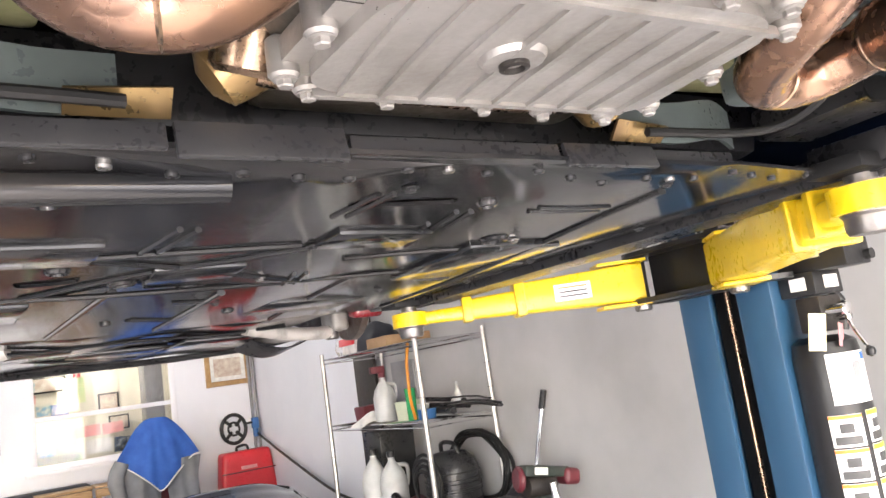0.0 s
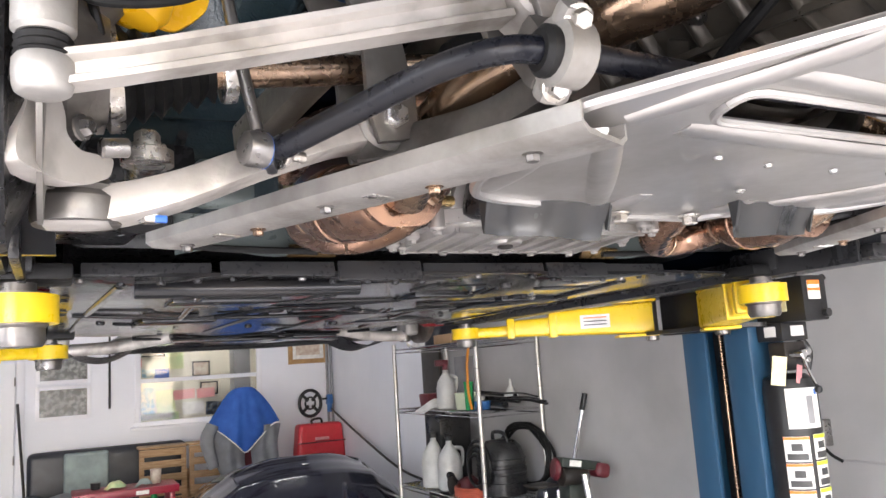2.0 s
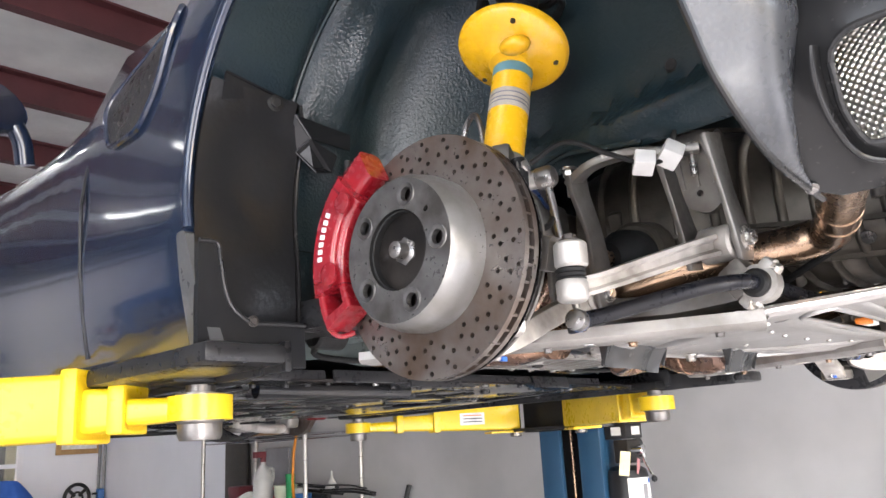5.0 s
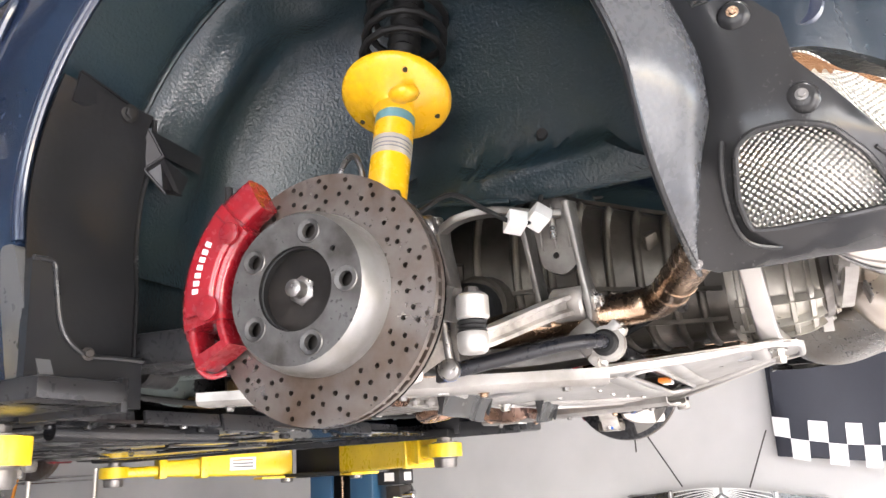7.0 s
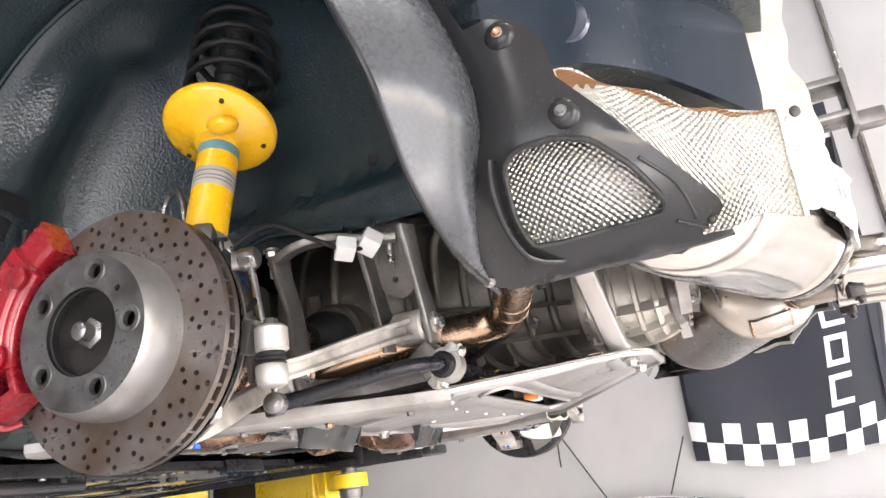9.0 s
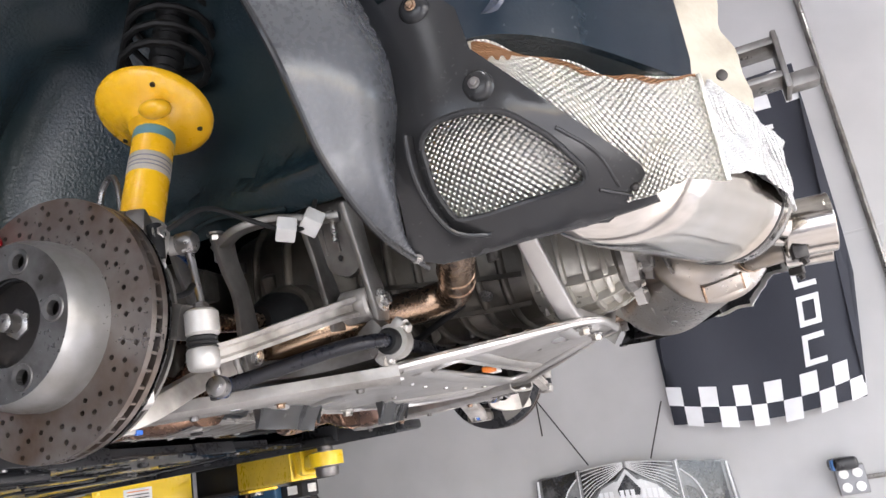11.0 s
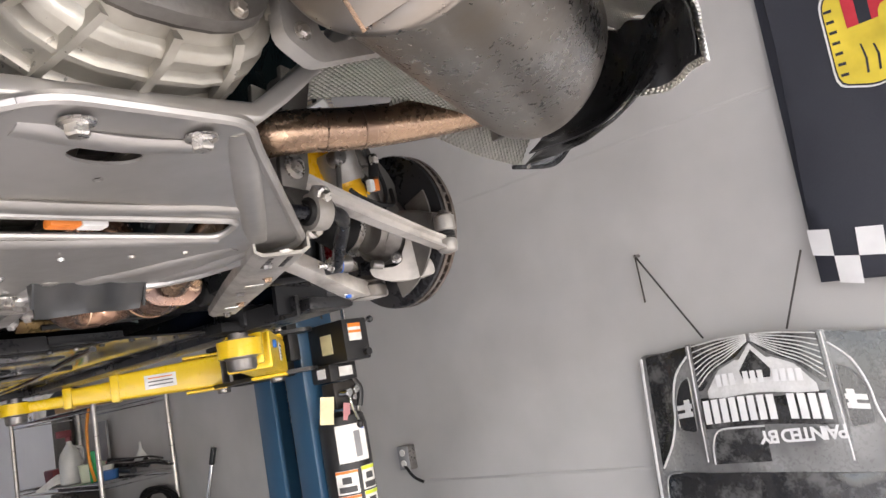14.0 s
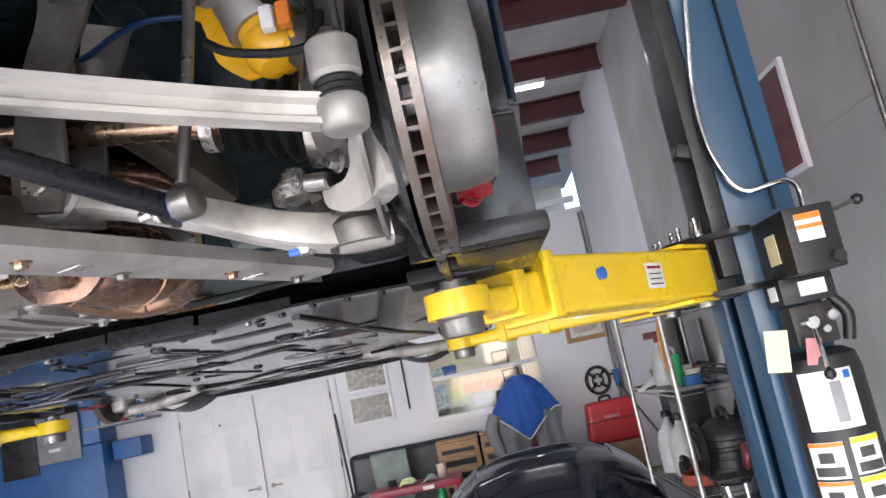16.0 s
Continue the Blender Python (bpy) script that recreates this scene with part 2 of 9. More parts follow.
MACHINE_GREEN = mat("dark_green_machine_paint", (0.022, 0.030, 0.025), 0.4, col2=(0.045, 0.052, 0.045), scale=9, bump=0.15)
CARTON = mat("brown_cardboard", (0.40, 0.25, 0.13), 0.75, scale=8, bump=0.15)
MILKY = mat("milky_plastic_jug", (0.52, 0.53, 0.52), 0.4, col2=(0.40, 0.40, 0.39), scale=10, bump=0.05)
GREEN_GLASS = mat("green_plastic", (0.03, 0.30, 0.10), 0.25, scale=8, bump=0.02)
CORD_ORANGE = mat("orange_cord", (0.75, 0.28, 0.02), 0.45, scale=12, bump=0.05)
HOSE_RED = mat("red_air_hose", (0.42, 0.09, 0.05), 0.5, scale=12, bump=0.05)
BLUE_CAB = mat("blue_tool_cabinet", (0.03, 0.13, 0.36), 0.4, col2=(0.025, 0.10, 0.28), scale=4, bump=0.08)
GREY_PANEL = mat("grey_sheet_metal", (0.27, 0.27, 0.28), 0.45, scale=6, bump=0.08)
CLOTH_TEAL = mat("faded_teal_cloth", (0.30, 0.36, 0.35), 0.8, scale=8, fine=300, bump=0.3)
LEATHER = mat("black_leather", (0.018, 0.020, 0.028), 0.4, scale=9, fine=180, bump=0.3)
POSTER_A = mat("pale_yellow_paper", (0.80, 0.80, 0.45), 0.6, col2=(0.45, 0.62, 0.30), scale=9, bump=0.0)
POSTER_B = mat("pink_paper", (0.80, 0.30, 0.30), 0.6, col2=(0.75, 0.45, 0.40), scale=9, bump=0.0)
POSTER_C = mat("mixed_print", (0.25, 0.45, 0.55), 0.6, col2=(0.70, 0.72, 0.60), scale=22, bump=0.0, spread=(0.45, 0.55))
OFFICE_WALL = mat("cream_office_wall", (0.80, 0.75, 0.62), 0.6, scale=2, bump=0.05)
LAMP_GLOW = glow("led_tube", (1.0, 0.98, 0.95), 1.2)
CAR_PAINT_FAR = mat("blue_black_car_paint", (0.012, 0.014, 0.028), 0.16, scale=4, bump=0.02, coat=1.0, rvar=0.04)


def glass_mat(name):
    m = bpy.data.materials.new(name)
    m.use_nodes = True
    b = m.node_tree.nodes["Principled BSDF"]
    b.inputs["Transmission Weight"].default_value = 1.0
    b.inputs["Roughness"].default_value = 0.02
    b.inputs["IOR"].default_value = 1.45
    return m


GLASS = glass_mat("window_glass")


def mesh_mat(name, col, cell, rough, metal):
    """Embossed crosshatch foil: a lattice of small dimples."""
    m = bpy.data.materials.new(name)
    m.use_nodes = True
    n, l = m.node_tree.nodes, m.node_tree.links
    b = n["Principled BSDF"]
    uv = n.new("ShaderNodeUVMap")
    sep = n.new("ShaderNodeSeparateXYZ")
    l.new(uv.outputs[0], sep.inputs[0])
    k = 2 * math.pi / cell

    def op(kind, a, v=None):
        o = n.new("ShaderNodeMath")
        o.operation = kind
        for i, s in enumerate((a, v)):
            if s is None:
                continue
            if isinstance(s, float):
                o.inputs[i].default_value = s
            else:
                l.new(s, o.inputs[i])
        return o.outputs[0]

    su = op("SINE", op("MULTIPLY", op("ADD", sep.outputs[0], sep.outputs[1]), k * 0.707))
    sv = op("SINE", op("MULTIPLY", op("SUBTRACT", sep.outputs[0], sep.outputs[1]), k * 0.707))
    h = op("ADD", op("ABSOLUTE", su), op("ABSOLUTE", sv))
    noise_t = n.new("ShaderNodeTexNoise")
    noise_t.inputs["Scale"].default_value = 14
    l.new(uv.outputs[0], noise_t.inputs[0])
    mix = n.new("ShaderNodeMix")
    mix.data_type = "RGBA"
    mix.inputs[6].default_value, mix.inputs[7].default_value = (*col, 1), (*(c * 0.75 for c in col), 1)
    l.new(noise_t.outputs[0], mix.inputs[0])
    l.new(mix.outputs[2], b.inputs["Base Color"])
    b.inputs["Metallic"].default_value, b.inputs["Roughness"].default_value = metal, rough
    bp = n.new("ShaderNodeBump")
    bp.inputs["Strength"].default_value, bp.inputs["Distance"].default_value = 1.0, cell * 0.35
    l.new(h, bp.inputs["Height"])
    l.new(bp.outputs[0], b.inputs["Normal"])
    return m


FOIL = mesh_mat("embossed_heat_foil", (0.92, 0.89, 0.80), 0.0115, 0.34, 0.88)
RUSTY_FOIL = mesh_mat("rust_stained_foil", (0.40, 0.21, 0.10), 0.0115, 0.45, 0.7)
FOIL_END = mesh_mat("bright_foil_end", (0.90, 0.89, 0.87), 0.0100, 0.32, 0.88)
FOIL_FINE = mesh_mat("embossed_shield_mesh", (0.72, 0.70, 0.64), 0.0115, 0.32, 0.9)

# ---- mesh tools ----
ORG = {}
SIDE = [1]


def V(*a):
    return Vector(a)


def finish(name, bm, material, origin, smooth=40):
    if SIDE[0] < 0:
        for v in bm.verts:
            v.co.x = -v.co.x
        bmesh.ops.reverse_faces(bm, faces=bm.faces[:])
    o = Vector(origin)
    for v in bm.verts:
        v.co -= o
    me = bpy.data.meshes.new(name)
    bm.to_mesh(me)
    bm.free()
    me.materials.append(material)
    if smooth:
        me.polygons.foreach_set("use_smooth", [True] * len(me.polygons))
        me.set_sharp_from_angle(angle=radians(smooth))
    return me


def thing(name, at, label, category, group="", kind=""):
    ob = new(name)
    at = Vector(at)
    at.x *= SIDE[0]
    ob.location = at
    ob.empty_display_size = 0.05
    ORG[ob] = at
    return tagged(ob, label, category, group, kind)


def part(name, bm, material, parent, label="", smooth=40):
    o = ORG[parent]
    ob = new(name, finish(name, bm, material, o, smooth))
    ob.parent = parent
    ORG[ob] = o
    return tagged(ob, label) if label else ob


def solo(name, bm, material, at, label, category, group="", kind="", smooth=40):
    at = Vector(at)
    at.x *= SIDE[0]
    ob = new(name, finish(name, bm, material, at, smooth))
    ob.location = at
    ORG[ob] = at
    return tagged(ob, label, category, group, kind)


def merge(bm, other):
    me = bpy.data.meshes.new("tmp")
    other.to_mesh(me)
    other.free()
    bm.from_mesh(me)
    bpy.data.meshes.remove(me)
    return bm


def box(c, size, bev=0.004, rot=(0, 0, 0), bm=None, seg=2, taper=None):
    b = bmesh.new()
    bmesh.ops.create_cube(b, size=1)
    for v in b.verts:
        k = 1.0
        if taper and v.co.z > 0:
            k = taper
        v.co = Vector((v.co.x * size[0] * k, v.co.y * size[1] * k, v.co.z * size[2]))
    if bev:
        bmesh.ops.bevel(b, geom=b.edges[:], offset=min(bev, min(size) * 0.45), segments=seg, affect="EDGES", profile=0.6)
    b.transform(pose(*c, *rot))
    return b if bm is None else merge(bm, b)


def frame_of(a, hint=(0, 0, 1)):
    a = Vector(a).normalized()
    u = Vector(hint)
    if abs(u.dot(a)) > 0.95:
        u = Vector((1, 0, 0)) if abs(a.x) < 0.9 else Vector((0, 1, 0))
    u = (u - a * u.dot(a)).normalized()
    return u, a.cross(u), a


def loft(rings, closed=True, caps=True, bm=None):
    b = bmesh.new() if bm is None else bm
    vs = [[b.verts.new(p) for p in r] for r in rings]
    n = len(vs[0])
    for r0, r1 in zip(vs, vs[1:]):
        for i in range(n if closed else n - 1):
            j = (i + 1) % n
            b.faces.new((r0[i], r0[j], r1[j], r1[i]))
    if caps and closed:
        b.faces.new(list(reversed(vs[0])))
        b.faces.new(vs[-1])
    bmesh.ops.recalc_face_normals(b, faces=b.faces[:])
    return b


def lathe(profile, base, axis, seg=28, bm=None, caps=True):
    u, w, a = frame_of(axis)
    base = Vector(base)
    rings = []
    for r, h in profile:
        rings.append([base + a * h + (u * math.cos(t) + w * math.sin(t)) * max(r, 0.0004) for t in (2 * math.pi * i / seg for i in range(seg))])
    b = loft(rings, True, caps)
    return b if bm is None else merge(bm, b)


def cyl(p0, p1, r, r2=None, seg=18, bev=0.0, bm=None):
    p0, p1 = Vector(p0), Vector(p1)
    h = (p1 - p0).length
    r2 = r if r2 is None else r2
    if bev:
        pr = [(r - bev, 0), (r, bev), (r2, h - bev), (r2 - bev, h)]
    else:
        pr = [(r, 0), (r2, h)]
    return lathe(pr, p0, p1 - p0, seg, bm)


def smooth_path(pts, k=6):
    pts = [Vector(p) for p in pts]
    if len(pts) < 3 or k < 2:
        return pts
    out = []
    ext = [pts[0] * 2 - pts[1]] + pts + [pts[-1] * 2 - pts[-2]]
    for i in range(1, len(ext) - 2):
        a, b, c, d = ext[i - 1:i + 3]
        for j in range(k):
            t = j / k
            out.append(0.5 * (2 * b + (c - a) * t + (2 * a - 5 * b + 4 * c - d) * t * t + (3 * b - a - 3 * c + d) * t ** 3))
    out.append(pts[-1])
    return out


def sweep(pts, profile, up=(0, 0, 1), k=6, scales=None, bm=None, caps=True):
    """A profile (side, up) carried along a smoothed line."""
    path = smooth_path(pts, k)
    rings = []
    n = len(path)
    prev = None
    for i, p in enumerate(path):
        t = (path[min(i + 1, n - 1)] - path[max(i - 1, 0)]).normalized()
        if prev is None:
            u, w, _ = frame_of(t, up)
        else:
            u = (prev - t * prev.dot(t)).normalized()
            w = t.cross(u)
        prev = u
        s = 1.0
        if scales:
            f = i / (n - 1) * (len(scales) - 1)
            j = min(int(f), len(scales) - 2)
            s = scales[j] + (scales[j + 1] - scales[j]) * (f - j)
        rings.append([p + w * (x * s) + u * (y * s) for x, y in profile])
    b = loft(rings, True, caps)
    return b if bm is None else merge(bm, b)


def circle(r, n=12, ry=None):
    ry = ry or r
    return [(r * math.cos(2 * math.pi * i / n), ry * math.sin(2 * math.pi * i / n)) for i in range(n)]


def tube(pts, r, seg=12, k=6, bm=None, scales=None, ry=None):
    return sweep(pts, circle(r, seg, ry), k=k, bm=bm, scales=scales)


def inside(p, poly):
    c = False
    n = len(poly)
    for i in range(n):
        (x0, y0), (x1, y1) = poly[i], poly[(i + 1) % n]
        if (y0 > p[1]) != (y1 > p[1]) and p[0] < (x1 - x0) * (p[1] - y0) / (y1 - y0) + x0:
            c = not c
    return c


def rounded(poly, r=0.01, n=3):
    """Rounds the corners of a 2D outline."""
    out = []
    m = len(poly)
    for i in range(m):
        a, b, c = (Vector(poly[(i + j) % m]) for j in (-1, 0, 1))
        d0, d1 = (a - b), (c - b)
        q = min(r, d0.length * 0.45, d1.length * 0.45)
        p0, p1 = b + d0.normalized() * q, b + d1.normalized() * q
        for j in range(n + 1):
            t = j / n
            out.append(tuple(p0 * (1 - t) ** 2 + b * 2 * t * (1 - t) + p1 * t * t))
    return out


def panel(outline, f, off, holes=(), step=0.0, uv=False, bm=None):
    """A sheet with holes: a 2D outline laid into space by f(u, v), off giving its thickness."""
    from mathutils.geometry import delaunay_2d_cdt
    pts, edges = [], []
    for loop in (outline, *holes):
        s = len(pts)
        pts += [Vector(p) for p in loop]
        edges += [(s + i, s + (i + 1) % len(loop)) for i in range(len(loop))]
    if step:
        xs, ys = [p[0] for p in outline], [p[1] for p in outline]
        x = min(xs) + step / 2
        row = 0
        while x < max(xs):
            y = min(ys) + step / 2 * (1 + row % 2)
            while y < max(ys):
                if inside((x, y), outline) and not any(inside((x, y), h) for h in holes):
                    if min((Vector((x, y)) - q).length for q in pts[:len(edges)]) > step * 0.35:
                        pts.append(Vector((x, y)))
                y += step
            x += step
            row += 1
    vo, eo, fo, *_ = delaunay_2d_cdt(pts, edges, [], 0, 1e-6)
    spans = [(min(q[0] for q in h), max(q[0] for q in h), min(q[1] for q in h), max(q[1] for q in h), h) for h in holes]
    keep = []
    for tri in fo:
        c = ((vo[tri[0]][0] + vo[tri[1]][0] + vo[tri[2]][0]) / 3, (vo[tri[0]][1] + vo[tri[1]][1] + vo[tri[2]][1]) / 3)
        if any(a < c[0] < b and d < c[1] < e and inside(c, h) for a, b, d, e, h in spans) or not inside(c, outline):
            continue
        keep.append(tri)
    fo = keep
    off = Vector(off)
    b = bmesh.new()
    front = [b.verts.new(f(p[0], p[1])) for p in vo]
    back = [b.verts.new(v.co + off) for v in front]
    count = {}
    for tri in fo:
        b.faces.new([front[i] for i in tri])
        b.faces.new([back[i] for i in reversed(tri)])
        for i in range(3):
            e = (tri[i], tri[(i + 1) % 3])
            count[e] = count.get(e, 0) + 1
    for (i, j) in list(count):
        if (j, i) not in count:
            b.faces.new((front[j], front[i], back[i], back[j]))
    if uv:
        lay = b.loops.layers.uv.new("UVMap")
        b.verts.index_update()
        n = len(vo)
        for fc in b.faces:
            for lp in fc.loops:
                p = vo[lp.vert.index % n]
                lp[lay].uv = (p[0], p[1])
    bmesh.ops.recalc_face_normals(b, faces=b.faces[:])
    return b if bm is None else merge(bm, b)


def grid(f, nu, nv, thick, bm=None, uvs=None):
    """A curved sheet f(u, v), u and v from 0 to 1, with a thickness."""
    b = bmesh.new()
    P = [[Vector(f(i / nu, j / nv)) for j in range(nv + 1)] for i in range(nu + 1)]

    def nrm(i, j):
        a = P[min(i + 1, nu)][j] - P[max(i - 1, 0)][j]
        c = P[i][min(j + 1, nv)] - P[i][max(j - 1, 0)]
        m = a.cross(c)
        return m.normalized() if m.length > 1e-9 else Vector((0, 0, 1))

    A = [[b.verts.new(P[i][j]) for j in range(nv + 1)] for i in range(nu + 1)]
    B = [[b.verts.new(P[i][j] + nrm(i, j) * thick) for j in range(nv + 1)] for i in range(nu + 1)]
    for i in range(nu):
        for j in range(nv):
            b.faces.new((A[i][j], A[i + 1][j], A[i + 1][j + 1], A[i][j + 1]))
            b.faces.new((B[i][j + 1], B[i + 1][j + 1], B[i + 1][j], B[i][j]))
    for i in range(nu):
        b.faces.new((A[i + 1][0], A[i][0], B[i][0], B[i + 1][0]))
        b.faces.new((A[i][nv], A[i + 1][nv], B[i + 1][nv], B[i][nv]))
    for j in range(nv):
        b.faces.new((A[0][j], A[0][j + 1], B[0][j + 1], B[0][j]))
        b.faces.new((A[nu][j + 1], A[nu][j], B[nu][j], B[nu][j + 1]))
    if uvs:
        lay = b.loops.layers.uv.new("UVMap")
        where = {}
        for i in range(nu + 1):
            for j in range(nv + 1):
                where[A[i][j]] = where[B[i][j]] = (i / nu * uvs[0], j / nv * uvs[1])
        for fc in b.faces:
            for lp in fc.loops:
                lp[lay].uv = where[lp.vert]
    bmesh.ops.recalc_face_normals(b, faces=b.faces[:])
    return b if bm is None else merge(bm, b)


def bolt(p, axis, r=0.010, h=0.009, bm=None, washer=1.45):
    u, w, a = frame_of(axis)
    p = Vector(p)
    b = lathe([(r * washer, 0), (r * washer, h * 0.22), (r * 1.15, h * 0.3)], p, a, 16)
    rings = []
    for rr, hh in ((r, h * 0.28), (r, h * 0.85), (r * 0.82, h)):
        rings.append([p + a * hh + (u * math.cos(t) + w * math.sin(t)) * rr for t in (math.pi * i / 3 for i in range(6))])
    merge(b, loft(rings))
    return b if bm is None else merge(bm, b)


def ring_holes(c, r, n=10):
    return [(c[0] + r * math.cos(2 * math.pi * i / n), c[1] + r * math.sin(2 * math.pi * i / n)) for i in range(n)]
# ---- the building ----
XR, XL, YF, YB, H = 2.36, -5.6, 8.66, -4.7, 4.35


def wall(name, c, size, material, label):
    return solo(name, box(c, size, 0), material, (c[0], c[1], 0), label, "wall", kind="structure", smooth=0)


solo("floor", box(((XR + XL) / 2, 3.4, -0.06), (XR - XL + 0.6, 17.0, 0.12), 0), CONCRETE, (-1.6, 3.4, 0), "smooth grey concrete garage floor", "floor", kind="structure", smooth=0)
solo("ground", box((0, -34, -0.10), (160, 58, 0.10), 0), YARD, (0, -34, -0.05), "pale sunlit yard outside the bay doors", "ground", kind="structure", smooth=0)
wall("wall_east", (XR + 0.08, 0.55, H / 2), (0.16, 10.7, H), WALL_GREY, "smooth grey painted garage side wall")
wall("wall_east_end", (XR + 0.08, 7.30, H / 2), (0.16, 2.8, H), WALL_WHITE, "white painted end of the side wall")
# west wall out of view, with an opening added for the west lamp
bm = bmesh.new()
box((XL - 0.08, 6.0, H / 2), (0.16, 10.6, H), 0, bm=bm)
box((XL - 0.08, -3.98, H / 2), (0.16, 1.6, H), 0, bm=bm)
box((XL - 0.08, -1.24, 3.85), (0.16, 3.88, 1.0), 0, bm=bm)
solo("wall_west", bm, WALL_WHITE, (XL, 3.2, 0), "white painted side wall with an added, unseen bay opening", "wall", kind="structure", smooth=0)
# office front wall with a window opening and a double door in it
WX0, WX1, WZ0, WZ1 = 0.12, 1.47, 1.30, 2.26
FT = 3.48
bm = bmesh.new()
box(((XL + WX0) / 2, YF + 0.07, FT / 2), (WX0 - XL, 0.14, FT), 0, bm=bm)
box(((XR + WX1) / 2 + 0.1, YF + 0.07, FT / 2), (XR + 0.2 - WX1, 0.14, FT), 0, bm=bm)
box(((WX0 + WX1) / 2, YF + 0.07, WZ0 / 2), (WX1 - WX0, 0.14, WZ0), 0, bm=bm)
box(((WX0 + WX1) / 2, YF + 0.07, (FT + WZ1) / 2), (WX1 - WX0, 0.14, FT - WZ1), 0, bm=bm)
solo("wall_north", bm, WALL_WHITE, (0, YF, 0), "white painted office front wall", "wall", kind="structure", smooth=0)
wall("wall_back", ((XR + XL) / 2, 11.3, H / 2), (XR - XL + 0.4, 0.16, H), WALL_GREY, "grey wall behind the storage loft")
solo("loft_deck", box(((XR + XL) / 2, 10.0, FT - 0.06), (XR - XL, 2.4, 0.12), 0.004), WALL_WHITE, (-1.6, 10.0, FT), "white edge of the storage loft over the office", "loft", kind="structure")
# rear wall with two open bays
bm = bmesh.new()
for x0, x1 in ((XL - 0.16, -4.4), (-0.8, -0.2), (3.3, 3.4)):
    box(((x0 + x1) / 2, YB - 0.08, H / 2), (x1 - x0, 0.16, H), 0, bm=bm)
box((-1.0, YB - 0.08, 3.85), (8.8, 0.16, 1.0), 0, bm=bm)
solo("wall_south", bm, WALL_WHITE, (0, YB, 0), "white wall with open bay doors", "wall", kind="structure", smooth=0)
solo("ceiling", box(((XR + XL) / 2, 3.3, H + 0.05), (XR - XL + 0.6, 16.4, 0.1), 0), CEIL_WHITE, (-1.6, 3.3, H), "white insulated metal roof underside", "ceiling", kind="structure", smooth=0)
for i in range(12):
    y = -3.6 + 1.18 * i
    b = sweep([(XL + 0.02, y, H - 0.11), (XR - 0.02, y, H - 0.11)], [(-0.04, -0.11), (0.04, -0.11), (0.04, -0.095), (-0.026, -0.095), (-0.026, 0.095), (0.04, 0.095), (0.04, 0.11), (-0.04, 0.11)], k=1)
    solo("roof_purlin", b, PURLIN, (-1.6, y, H - 0.1), "dark red primed steel roof purlin", "roof beam", "roof purlins", smooth=0)
solo("baseboard", box(((XL + XR) / 2, YF - 0.008, 0.06), (XR - XL - 0.02, 0.012, 0.11), 0.002), WALL_WHITE, (0, YF, 0), "white baseboard along the office wall", "trim", kind="structure")


def tube_lamp(x, y, z, watts, along_x=True):
    t = thing("strip_light", (x, y, z), "white LED strip light under the roof", "lamp", "strip lights")
    s = (1.25, 0.11, 0.035) if along_x else (0.11, 1.25, 0.035)
    part("housing", box((x, y, z), s, 0.006), WHITE_PL, t)
    s2 = (1.21, 0.07, 0.022) if along_x else (0.07, 1.21, 0.022)
    part("diffuser", box((x, y, z - 0.024), s2, 0.008), LAMP_GLOW, t, "glowing white diffuser")
    area("strip_light_lamp", look((x, y, z - 0.045), (x, y, 0), 0), s2[0], s2[1], watts, (1.0, 0.985, 0.96))


# strips with i below 5 are unseen, added and brightened for the east wall
for x, i in ((-0.75, 7), (-3.4, 7), (-0.5, 9), (-3.4, 9), (1.2, 8), (-0.6, 2), (-3.6, 3), (1.6, 1)):
    tube_lamp(x, -3.6 + 1.18 * i, H - 0.237, 3.0 if i < 5 else 1.1)


# ---- doors, window, pictures on the office wall ----
def door_leaf(x0, x1, handle_at, label):
    t = thing("door_1" if handle_at > (x0 + x1) / 2 else "door_2", ((x0 + x1) / 2, YF, 0), label, "door", kind="structure")
    y = YF - 0.022
    part("leaf", box(((x0 + x1) / 2, y, 1.02), (x1 - x0 - 0.006, 0.036, 2.03), 0.003), DOOR_WHITE, t)
    w = (x1 - x0)
    for cx in (x0 + w * 0.28, x0 + w * 0.72):
        for z0, z1 in ((0.22, 0.86), (1.02, 1.60), (1.70, 1.92)):
            b = bmesh.new()
            box((cx, y - 0.019, (z0 + z1) / 2), (w * 0.30, 0.008, z1 - z0), 0.004, bm=b)
            box((cx, y - 0.024, (z0 + z1) / 2), (w * 0.20, 0.010, z1 - z0 - 0.11), 0.005, bm=b)
            part("panel", b, DOOR_WHITE, t)
    if handle_at:
        d = 1 if handle_at < (x0 + x1) / 2 else -1
        b = cyl((handle_at, y - 0.018, 0.955), (handle_at, y - 0.028, 0.955), 0.028)
        cyl((handle_at, y - 0.02, 0.955), (handle_at, y - 0.065, 0.955), 0.010, bm=b)
        tube([(handle_at, y - 0.062, 0.955), (handle_at + d * 0.05, y - 0.064, 0.958), (handle_at + d * 0.12, y - 0.058, 0.955)], 0.009, bm=b)
        part("door_handle", b, STEEL, t, "brushed steel lever handle")
    hx = x1 - 0.004 if handle_at < (x0 + x1) / 2 else x0 + 0.004
    for z in (0.3, 1.05, 1.85):
        part("hinge", cyl((hx, y - 0.022, z - 0.045), (hx, y - 0.022, z + 0.045), 0.007), STEEL, t)
    return t


